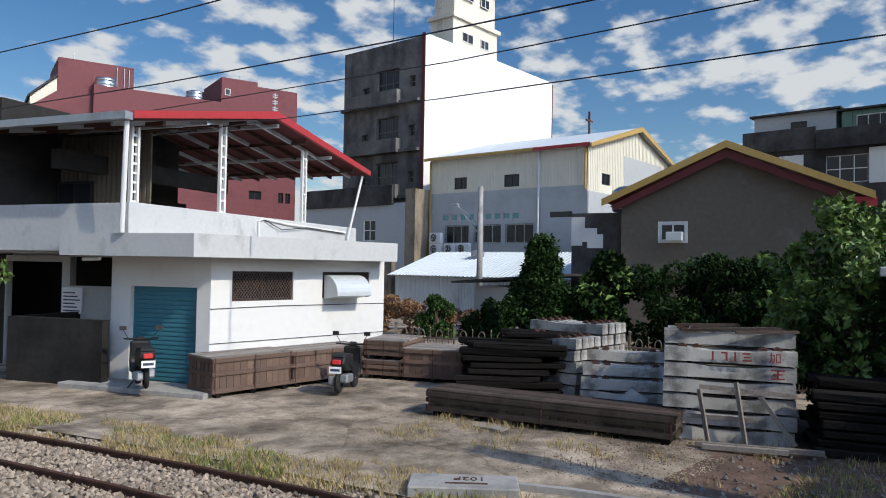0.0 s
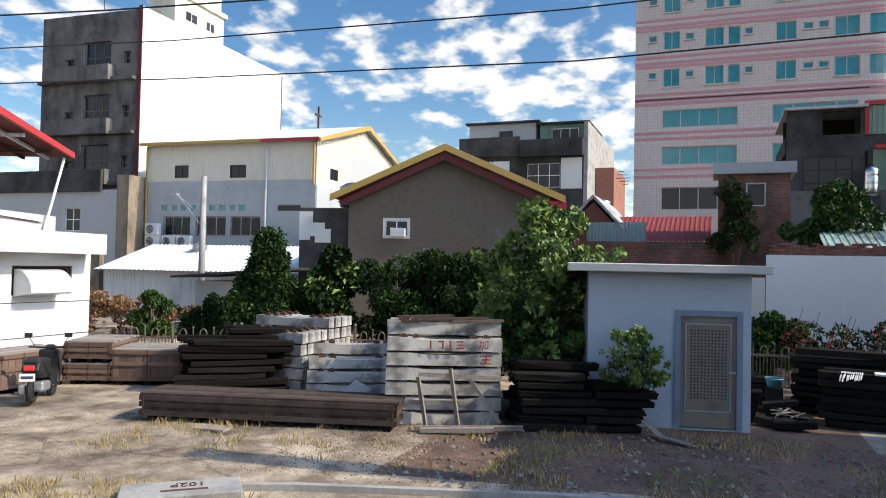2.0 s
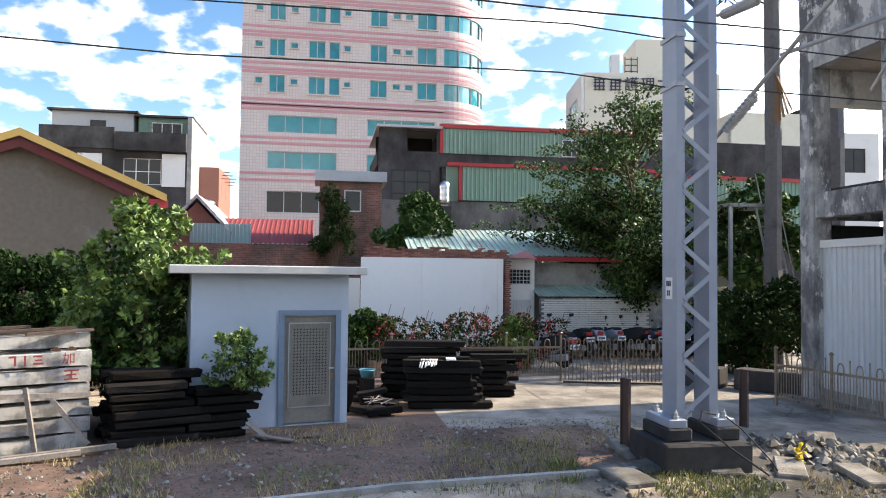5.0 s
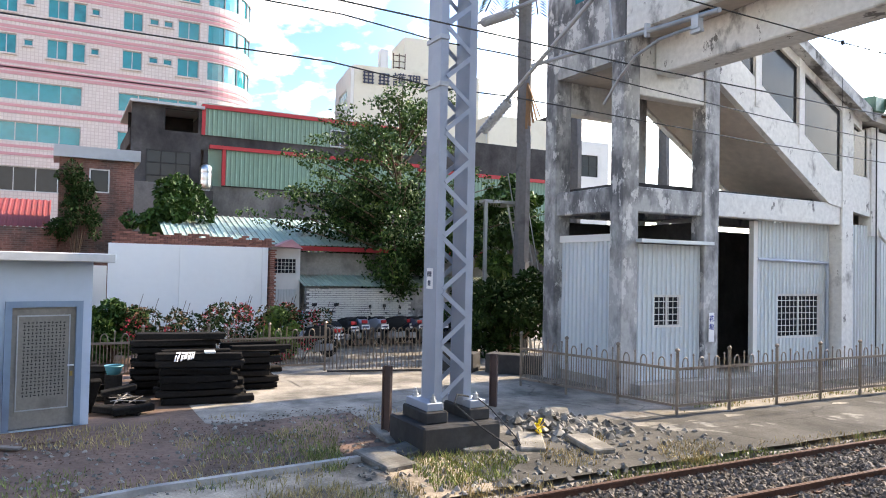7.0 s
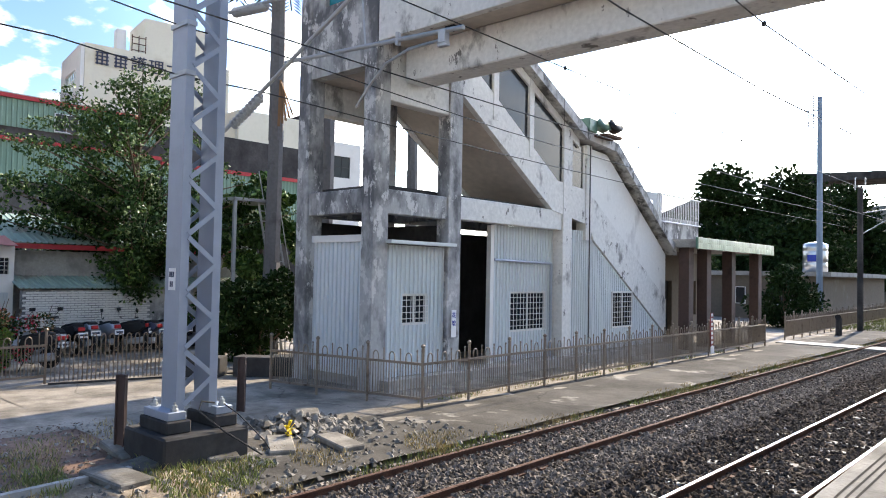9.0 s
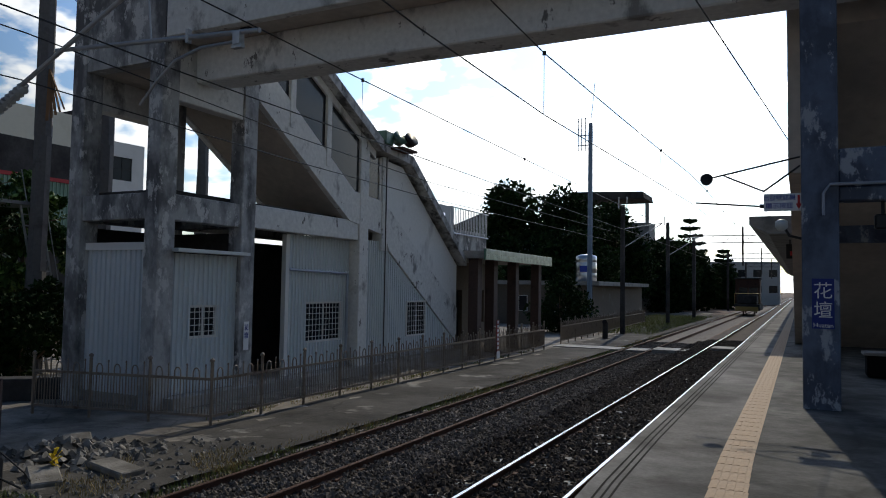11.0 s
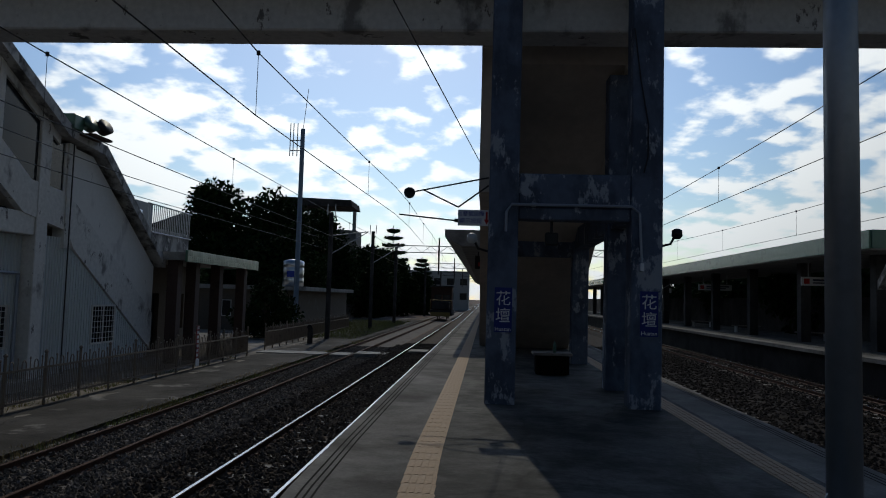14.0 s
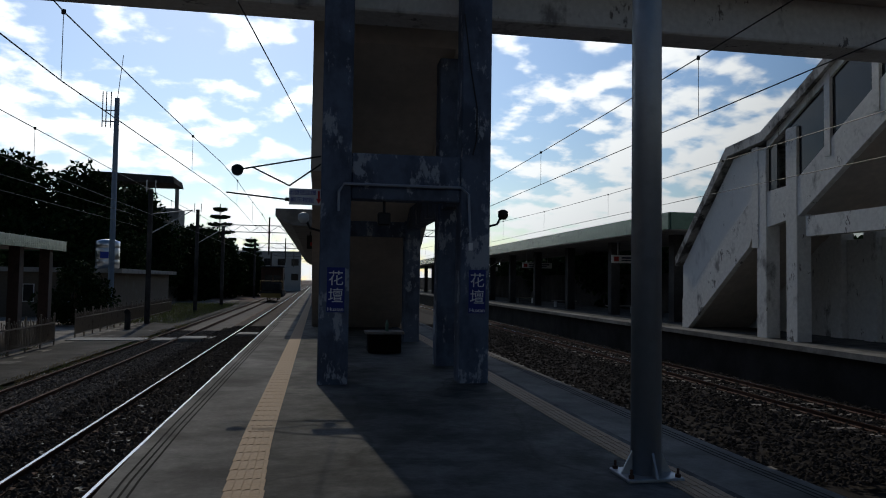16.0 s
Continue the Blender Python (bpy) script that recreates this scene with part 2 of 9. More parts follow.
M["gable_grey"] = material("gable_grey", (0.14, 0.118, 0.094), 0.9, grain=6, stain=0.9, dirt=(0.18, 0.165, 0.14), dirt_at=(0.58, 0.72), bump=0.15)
M["red_paint"] = material("red_paint", (0.38, 0.035, 0.04), 0.5, grain=8, vary=0.15, stain=1, dirt=(0.33, 0.05, 0.045))
M["dark_red"] = material("dark_red", (0.12, 0.03, 0.03), 0.75, grain=3, vary=0.15, stain=0.25, dirt=(0.09, 0.025, 0.025))
M["yellow_trim"] = material("yellow_trim", (0.42, 0.28, 0.09), 0.6, grain=8, vary=0.12, stain=1, dirt=(0.45, 0.28, 0.07))
M["maroon"] = material("maroon", (0.165, 0.055, 0.06), 0.75, grain=4, vary=0.15, stain=0.3, dirt=(0.125, 0.044, 0.047))
M["pink_tile"] = material("pink_tile", (0.58, 0.52, 0.49), 0.6, grain=6, vary=0.08, stain=0.2, dirt=(0.58, 0.50, 0.48), bump=0.1)
def tile_grid(mat, size, joint, tone, height=0.0, shift=0.0):
    """Courses of tiles or bricks with joints of another tone, over the wall's x and z, for walls far off."""
    n, l = mat.node_tree.nodes, mat.node_tree.links
    b = n["Principled BSDF"]
    was = b.inputs["Base Color"].links[0].from_socket
    tc, sp, cb_ = n.new("ShaderNodeTexCoord"), n.new("ShaderNodeSeparateXYZ"), n.new("ShaderNodeCombineXYZ")
    l.new(tc.outputs["Object"], sp.inputs[0])
    sum_ = n.new("ShaderNodeMath")
    l.new(sp.outputs[0], sum_.inputs[0])
    l.new(sp.outputs[1], sum_.inputs[1])
    l.new(sum_.outputs[0], cb_.inputs[0])
    l.new(sp.outputs[2], cb_.inputs[1])
    br = n.new("ShaderNodeTexBrick")
    br.offset = shift
    br.inputs["Scale"].default_value = 1.0
    br.inputs["Brick Width"].default_value, br.inputs["Row Height"].default_value = size, height or size
    br.inputs["Mortar Size"].default_value, br.inputs["Mortar Smooth"].default_value = joint, 0.3
    br.inputs["Color1"].default_value, br.inputs["Color2"].default_value = (1, 1, 1, 1), (0.9, 0.89, 0.88, 1) if not shift else (0.6, 0.58, 0.57, 1)
    br.inputs["Mortar"].default_value = (*tone, 1)
    l.new(cb_.outputs[0], br.inputs["Vector"])
    mx = n.new("ShaderNodeMix")
    mx.data_type, mx.blend_type = "RGBA", "MULTIPLY"
    mx.inputs["Factor"].default_value = 1.0
    l.new(was, mx.inputs["A"])
    l.new(br.outputs["Color"], mx.inputs["B"])
    l.new(mx.outputs["Result"], b.inputs["Base Color"])


tile_grid(M["pink_tile"], 0.27, 0.03, (0.8, 0.76, 0.75))
M["pink_band"] = material("pink_band", (0.50, 0.25, 0.27), 0.6, grain=6, vary=0.12, stain=0.3, dirt=(0.44, 0.23, 0.245))
M["teal_glass"] = material("teal_glass", (0.015, 0.22, 0.25), 0.08, grain=2, vary=0.3, stain=0.3, dirt=(0.01, 0.13, 0.16), bump=0.0, spec=0.9)
M["dark_glass"] = material("dark_glass", (0.02, 0.023, 0.027), 0.12, grain=2, vary=0.3, bump=0.0, spec=0.35)
M["green_sheet"] = material("green_sheet", (0.20, 0.31, 0.24), 0.55, grain=4, vary=0.1, stain=0.4, dirt=(0.15, 0.23, 0.18), streak=0.6)
M["pale_sheet"] = material("pale_sheet", (0.55, 0.58, 0.59), 0.5, metal=0.2, grain=5, vary=0.08, stain=0.6, dirt=(0.42, 0.44, 0.45), streak=0.6)
M["white_sheet"] = material("white_sheet", (0.60, 0.645, 0.67), 0.55, grain=5, vary=0.06, stain=0.6, dirt=(0.55, 0.59, 0.61), streak=0.6, dirt_at=(0.5, 0.75))
M["roof_green"] = material("roof_green", (0.32, 0.42, 0.36), 0.6, grain=5, vary=0.15, stain=0.8, dirt=(0.24, 0.22, 0.18), dirt_at=(0.5, 0.65))
M["roof_teal"] = material("roof_teal", (0.25, 0.36, 0.36), 0.6, grain=5, vary=0.12, stain=0.8, dirt=(0.19, 0.25, 0.25), streak=0.6)
M["roof_red"] = material("roof_red", (0.25, 0.05, 0.05), 0.65, grain=5, vary=0.2, stain=0.8, dirt=(0.16, 0.06, 0.05))
M["brick"] = material("brick", (0.27, 0.12, 0.09), 0.9, grain=14, vary=0.3, stain=1, dirt=(0.13, 0.09, 0.075), each=0.3)
M["brick_wall"] = material("brick_wall", (0.23, 0.105, 0.08), 0.92, grain=10, vary=0.35, stain=0.8, dirt=(0.10, 0.07, 0.06), dirt_at=(0.45, 0.62), patch=0.35)
tile_grid(M["brick_wall"], 0.23, 0.013, (0.95, 1.2, 1.25), 0.075, 0.5)
# grime streaks, over a tone lowered for the shaded side of the tall building
M["concrete_weathered_shade"] = material("concrete_weathered_shade", (0.165, 0.158, 0.15), 0.92, spec=0.12, patch=0.3, grain=8, stain=0.6, dirt=(0.07, 0.067, 0.064), dirt_at=(0.44, 0.62), streak=0.6)
M["stain_tan"] = material("stain_tan", (0.27, 0.225, 0.17), 0.92, grain=8, stain=0.9, dirt=(0.13, 0.105, 0.08), dirt_at=(0.45, 0.62), streak=0.6, spec=0.12)
M["wood_crate"] = material("wood_crate", (0.15, 0.098, 0.075), 0.85, grain=30, vary=0.35, stain=2.5, dirt=(0.13, 0.085, 0.065), dirt_at=(0.5, 0.7), each=0.25)
M["wood_old"] = material("wood_old", (0.085, 0.065, 0.054), 0.92, grain=30, vary=0.45, stain=2.5, dirt=(0.05, 0.04, 0.034), dirt_at=(0.45, 0.65), each=0.35, spec=0.1)
M["wood_dark"] = material("wood_dark", (0.015, 0.0135, 0.0125), 0.95, spec=0.06, grain=25, vary=0.5, stain=2.5, dirt=(0.05, 0.044, 0.04), dirt_at=(0.64, 0.78), each=0.4, bump=0.6)
M["wood_grey"] = material("wood_grey", (0.24, 0.21, 0.185), 0.9, grain=25, vary=0.4, stain=2.5, dirt=(0.12, 0.105, 0.095), each=0.3, bump=0.5)
M["sleeper"] = material("sleeper", (0.40, 0.39, 0.365), 0.88, grain=16, stain=3, vary=0.15, dirt=(0.17, 0.162, 0.15), dirt_at=(0.48, 0.64), each=0.2)
M["rust"] = material("rust", (0.095, 0.05, 0.036), 0.85, metal=0.2, grain=30, vary=0.4, stain=4, dirt=(0.05, 0.031, 0.025))
M["rail_top"] = material("rail_top", (0.72, 0.73, 0.75), 0.22, metal=1.0, grain=30, vary=0.08, bump=0.0)
M["mast"] = material("mast", (0.34, 0.38, 0.45), 0.5, metal=0.3, grain=5, vary=0.07, stain=0.8, dirt=(0.28, 0.31, 0.36))
M["galv"] = material("galv", (0.42, 0.44, 0.46), 0.45, metal=0.7, grain=12, vary=0.12, stain=2, dirt=(0.33, 0.34, 0.35))
M["steel"] = material("steel", (0.62, 0.63, 0.64), 0.28, metal=1.0, grain=10, vary=0.06, bump=0.0)
M["fence_steel"] = material("fence_steel", (0.27, 0.225, 0.185), 0.42, metal=0.65, grain=15, vary=0.15, stain=3, dirt=(0.11, 0.08, 0.065), bump=0.05)
M["black"] = material("black", (0.02, 0.02, 0.021), 0.5, grain=20, vary=0.3, bump=0.05)
M["rubber"] = material("rubber", (0.022, 0.022, 0.022), 0.85, grain=30, vary=0.3)
M["shutter_blue"] = material("shutter_blue", (0.05, 0.19, 0.25), 0.5, grain=6, vary=0.08, stain=0.9, dirt=(0.04, 0.15, 0.20), streak=0.5)
M["door_frame"] = material("door_frame", (0.20, 0.27, 0.36), 0.5, metal=0.2, grain=8, vary=0.1, stain=1, dirt=(0.16, 0.21, 0.28))
M["door_panel"] = material("door_panel", (0.24, 0.225, 0.20), 0.55, metal=0.3, grain=20, vary=0.2, stain=1.5, dirt=(0.17, 0.155, 0.14))
M["bark"] = material("bark", (0.12, 0.085, 0.06), 0.95, grain=14, vary=0.4, bump=0.8)
M["palm_bark"] = material("palm_bark", (0.15, 0.145, 0.145), 0.9, grain=10, vary=0.25, stain=2, dirt=(0.09, 0.085, 0.085))
# three leaf tones; dark inner and light outer ones paint crown shade and sun
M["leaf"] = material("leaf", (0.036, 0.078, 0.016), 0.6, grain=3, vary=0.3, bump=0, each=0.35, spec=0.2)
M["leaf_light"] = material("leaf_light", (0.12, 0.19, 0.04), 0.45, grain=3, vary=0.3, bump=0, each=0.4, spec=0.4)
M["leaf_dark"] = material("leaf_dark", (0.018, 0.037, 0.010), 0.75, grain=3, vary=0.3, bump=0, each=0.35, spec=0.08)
M["leaf_dry"] = material("leaf_dry", (0.22, 0.12, 0.06), 0.8, grain=3, vary=0.3, bump=0, each=0.35)
M["grass"] = material("grass", (0.17, 0.20, 0.055), 0.8, grain=1.2, vary=0.55, bump=0, each=0.35)
M["grass_dry"] = material("grass_dry", (0.36, 0.28, 0.13), 0.85, grain=1.2, vary=0.35, bump=0, each=0.3)
M["flower"] = material("flower", (0.5, 0.03, 0.06), 0.6, grain=3, vary=0.3, bump=0, each=0.3)
M["yellow_bright"] = material("yellow_bright", (0.75, 0.55, 0.03), 0.5, bump=0)
M["cable"] = material("cable", (0.03, 0.03, 0.032), 0.5, bump=0)
M["sign_blue"] = material("sign_blue", (0.02, 0.035, 0.20), 0.5, grain=8, vary=0.15, bump=0)
M["sign_white"] = material("sign_white", (0.8, 0.8, 0.8), 0.5, vary=0.04, bump=0)
M["sign_ink"] = material("sign_ink", (0.05, 0.06, 0.10), 0.6, vary=0.1, bump=0)
M["sign_red"] = material("sign_red", (0.6, 0.04, 0.04), 0.5, vary=0.1, bump=0)
M["letter_blue"] = material("letter_blue", (0.03, 0.06, 0.35), 0.5, vary=0.1, bump=0)
M["green_enamel"] = material("green_enamel", (0.10, 0.20, 0.15), 0.4, grain=6, vary=0.15, stain=2, dirt=(0.07, 0.13, 0.10), spec=0.5)
M["glazed_tile"] = material("glazed_tile", (0.12, 0.24, 0.17), 0.25, grain=8, vary=0.2, stain=2, dirt=(0.075, 0.15, 0.11), spec=0.5, each=0.2)


# ---- building blocks ----
def box(bm, x0, x1, y0, y1, z0, z1, bevel=0.0, m=None):
    r = bmesh.ops.create_cube(bm, size=1, matrix=Matrix.LocRotScale(((x0 + x1) / 2, (y0 + y1) / 2, (z0 + z1) / 2), None, (abs(x1 - x0), abs(y1 - y0), abs(z1 - z0))))
    vs = r["verts"]
    if bevel:
        es = list({e for v in vs for e in v.link_edges})
        vs = list({v for f in bmesh.ops.bevel(bm, geom=es, offset=bevel, segments=1, affect="EDGES")["faces"] for v in f.verts} | {v for v in vs if v.is_valid})
    if m is not None:
        bmesh.ops.transform(bm, matrix=m, verts=vs)
    return vs


def prism(bm, outline, y0, y1, m=None):
    """An outline of (x, z) drawn out from y0 to y1."""
    a = [bm.verts.new((x, y0, z)) for x, z in outline]
    b = [bm.verts.new((x, y1, z)) for x, z in outline]
    bm.faces.new(a), bm.faces.new(b[::-1])
    for i in range(len(a)):
        j = (i + 1) % len(a)
        bm.faces.new((a[j], a[i], b[i], b[j]))
    if m is not None:
        bmesh.ops.transform(bm, matrix=m, verts=a + b)


def tube(bm, p, q, r0, r1=None, n=8, caps=True):
    p, q = Vector(p), Vector(q)
    turn = (q - p).to_track_quat("Z", "Y").to_matrix()
    rings = []
    for c, r in ((p, r0), (q, r0 if r1 is None else r1)):
        rings.append([bm.verts.new(c + turn @ Vector((r * math.cos(2 * math.pi * i / n), r * math.sin(2 * math.pi * i / n), 0))) for i in range(n)])
    for i in range(n):
        bm.faces.new((rings[0][i], rings[0][(i + 1) % n], rings[1][(i + 1) % n], rings[1][i]))
    if caps:
        bm.faces.new(rings[0][::-1]), bm.faces.new(rings[1])


def bar(bm, p, q, w, h=None):
    """A straight bar of square or w x h section from p to q."""
    p, q = Vector(p), Vector(q)
    turn = (q - p).to_track_quat("Z", "Y").to_matrix().to_4x4()
    h = h or w
    box(bm, -w / 2, w / 2, -h / 2, h / 2, 0, (q - p).length, m=Matrix.Translation(p) @ turn)


def path_tube(bm, pts, r, n=6, closed=False):
    """One unbroken round tube along the points."""
    pts = [Vector(p) for p in pts]
    k = len(pts)
    rings, up = [], None
    for i, p in enumerate(pts):
        a = pts[i - 1] if i or closed else p
        b = pts[(i + 1) % k] if i < k - 1 or closed else p
        t = (b - a).normalized()
        if up is None:
            up = t.orthogonal().normalized()
        up = (up - t * up.dot(t)).normalized()
        side = t.cross(up)
        rings.append([bm.verts.new(p + (up * math.cos(2 * math.pi * j / n) + side * math.sin(2 * math.pi * j / n)) * r) for j in range(n)])
    for i in range(k if closed else k - 1):
        c, d = rings[i], rings[(i + 1) % k]
        for j in range(n):
            bm.faces.new((c[j], c[(j + 1) % n], d[(j + 1) % n], d[j]))
    if not closed:
        bm.faces.new(rings[0][::-1]), bm.faces.new(rings[-1])


def lathe(bm, profile, n=16, m=None):
    rings = [[bm.verts.new((r * math.cos(2 * math.pi * i / n), r * math.sin(2 * math.pi * i / n), z)) for i in range(n)] for r, z in profile]
    for a, b in zip(rings, rings[1:]):
        for i in range(n):
            bm.faces.new((a[i], a[(i + 1) % n], b[(i + 1) % n], b[i]))
    bm.faces.new(rings[0][::-1]), bm.faces.new(rings[-1])
    if m is not None:
        bmesh.ops.transform(bm, matrix=m, verts=[v for r in rings for v in r])


def mesh_of(name, bm, mat, smooth=False):
    bmesh.ops.recalc_face_normals(bm, faces=bm.faces)
    me = bpy.data.meshes.new(name)
    bm.to_mesh(me)
    bm.free()
    me.materials.append(M[mat])
    if smooth:
        me.shade_smooth()
    return me


def thing(name, m, label, category, group="", kind=""):
    ob = new(name)
    ob.empty_display_size = 0.2
    ob.matrix_basis = m
    return tagged(ob, label, category, group, kind)


def part(name, bm, mat, parent, label="", m=None, smooth=False, kind=""):
    ob = new(name, mesh_of(name, bm, mat, smooth) if isinstance(bm, bmesh.types.BMesh) else bm)
    ob.parent = parent
    if m is not None:
        ob.matrix_basis = m
    return tagged(ob, label, kind=kind)


def whole(name, bm, mat, label, category, m=None, group="", kind="", smooth=False):
    ob = new(name, mesh_of(name, bm, mat, smooth))
    if m is not None:
        ob.matrix_basis = m
    return tagged(ob, label, category, group, kind)


def B(*boxes, bevel=0.0):
    bm = bmesh.new()
    for b in boxes:
        box(bm, *b, bevel=bevel)
    return bm


def P(outline, y0, y1):
    bm = bmesh.new()
    prism(bm, outline, y0, y1)
    return bm


def T(p, q, r, r1=None, n=10):
    bm = bmesh.new()
    tube(bm, p, q, r, r1, n)
    return bm


def corrugated(x0, x1, z0, z1, pitch=0.2, depth=0.03, thick=0.01, y=0.0):
    """A ribbed sheet in the x-z plane."""
    bm = bmesh.new()
    n = max(2, round((x1 - x0) / pitch))
    w = (x1 - x0) / n
    line = []
    for i in range(n):
        x = x0 + i * w
        line += [(x, 0), (x + 0.60 * w, 0), (x + 0.68 * w, -depth), (x + 0.92 * w, -depth)]
    line.append((x1, 0))
    lo = [bm.verts.new((x, y + d, z0)) for x, d in line]
    hi = [bm.verts.new((x, y + d, z1)) for x, d in line]
    for i in range(len(line) - 1):
        bm.faces.new((lo[i], lo[i + 1], hi[i + 1], hi[i]))
    lo2 = [bm.verts.new((v.co.x, v.co.y + max(thick, 0.01), v.co.z)) for v in lo]
    hi2 = [bm.verts.new((v.co.x, v.co.y + max(thick, 0.01), v.co.z)) for v in hi]
    for i in range(len(line) - 1):
        bm.faces.new((lo2[i + 1], lo2[i], hi2[i], hi2[i + 1]))
        bm.faces.new((lo[i + 1], lo[i], lo2[i], lo2[i + 1]))
        bm.faces.new((hi[i], hi[i + 1], hi2[i + 1], hi2[i]))
    bm.faces.new((lo[0], hi[0], hi2[0], lo2[0])), bm.faces.new((lo[-1], lo2[-1], hi2[-1], hi[-1]))
    return bm


def bend(y):
    """How far the tracks lie to the right of their straight line."""
    if y >= 8:
        return 0.0
    return 0.008 * (8 - y) ** 2 if y > -20 else 0.008 * 28 ** 2 + 0.448 * (-20 - y)


def strip(bm, offs, y0, y1, step=2.0):
    """A ribbon that follows the tracks: offs are (x, z) across it."""
    ys = [y0]
    while ys[-1] < y1:
        ys.append(min(y1, ys[-1] + (step if ys[-1] < 12 else 12)))
    rows = [[bm.verts.new((x + bend(y), y, z)) for x, z in offs] for y in ys]
    for a, b in zip(rows, rows[1:]):
        for i in range(len(offs) - 1):
            bm.faces.new((a[i], a[i + 1], b[i + 1], b[i]))


def text(name, body, size, mat, parent, m, label="", depth=0.004):
    cu = bpy.data.curves.new(name, "FONT")
    cu.body, cu.size, cu.extrude = body, size, depth
    cu.align_x, cu.align_y = "CENTER", "CENTER"
    cu.resolution_u = 2
    tmp = bpy.data.objects.new(name, cu)
    scene.collection.objects.link(tmp)
    me = bpy.data.meshes.new_from_object(tmp.evaluated_get(bpy.context.evaluated_depsgraph_get()))
    bpy.data.objects.remove(tmp)
    me.materials.clear()
    me.materials.append(M[mat])
    return part(name, me, mat, parent, label, m)


# ---- ground, road and tracks ----
PLAT = 1.17  # platform height
bm = bmesh.new()
R = 2500
for x0, x1, y0, y1 in ((-R, R, -R, R),):
    f = [bm.verts.new(v) for v in ((x0, y0, -0.12), (x1, y0, -0.12), (x1, y1, -0.12), (x0, y1, -0.12))]
    bm.faces.new(f)
whole("ground", bm, "dirt", "flat earth ground reaching to the horizon", "ground", kind="structure")


def uneven(x0, x1, y0, y1, step, rise, z, follow=False):
    bm = bmesh.new()
    nx, ny = max(1, round((x1 - x0) / step)), max(1, round((y1 - y0) / step))
    g = []
    for j in range(ny + 1):
        y = y0 + (y1 - y0) * j / ny
        s = bend(y) if follow else 0
        g.append([bm.verts.new((x0 + (x1 - x0) * i / nx + s, y, z + rise * (noise.noise((x0 + i * step * 0.9, y * 0.9, z)) + 0.5 * noise.noise((i * step * 2.7, y * 2.7, 3))))) for i in range(nx + 1)])
    for a, b in zip(g, g[1:]):
        for i in range(nx):
            bm.faces.new((a[i], a[i + 1], b[i + 1], b[i]))
    return bm


whole("road", uneven(-10.3, -7.75, 5.05, 90, 0.5, 0.012, 0.004, True), "lane", "worn lane with shade in its dark colour and pale patches beside the track", "road", kind="structure", smooth=True)
whole("road", uneven(-9.8, -7.75, -60, 5.0, 0.5, 0.012, 0.0, True), "road", "worn patched grey road of old concrete along the tracks", "road", kind="structure", smooth=True)
whole("pavement", uneven(-46, -9.7, -60, -4.3, 0.6, 0.015, 0.0, True), "road", "worn concrete yard in front of the houses", "pavement", kind="structure", smooth=True)
whole("dirt_yard", uneven(-12.9, -9.7, -4.4, 5.0, 0.4, 0.03, -0.005, True), "dirt", "bare brown dirt yard with gravel", "ground", kind="structure", smooth=True)
whole("dirt_yard", uneven(-40, -12.9, -4.4, 2.4, 0.4, 0.03, -0.006, True), "dirt", "bare brown dirt among the timber stacks", "ground", kind="structure", smooth=True)
# this piece ends where sun meets shade; its pale tone paints the lit side
whole("concrete_apron", uneven(-40, -12.9, 2.3, 5.0, 0.5, 0.015, -0.004, True), "apron", "pale worn concrete ground before the gate, edged along the sunlit patch", "pavement", kind="structure", smooth=True)
whole("concrete_apron", uneven(-60, -9.7, 4.9, 95, 0.7, 0.012, 0.0, True), "apron", "pale worn concrete ground by the station", "pavement", kind="structure", smooth=True)

RAILS = {"siding": -6.67, "main": -3.06, "right": 5.75, "far_right": 11.0}
LIFT = {"siding": 0.0, "main": 0.26, "right": 0.1, "far_right": 0.1}  # rail heads above the siding's


def rail_profile(x, s):
    return [(x - 0.06, s - 0.13), (x - 0.06, s - 0.11), (x - 0.012, s - 0.09), (x - 0.012, s - 0.035), (x - 0.032, s - 0.025), (x - 0.032, s - 0.002), (x + 0.032, s - 0.002), (x + 0.032, s - 0.025), (x + 0.012, s - 0.035), (x + 0.012, s - 0.09), (x + 0.06, s - 0.11), (x + 0.06, s - 0.13)]


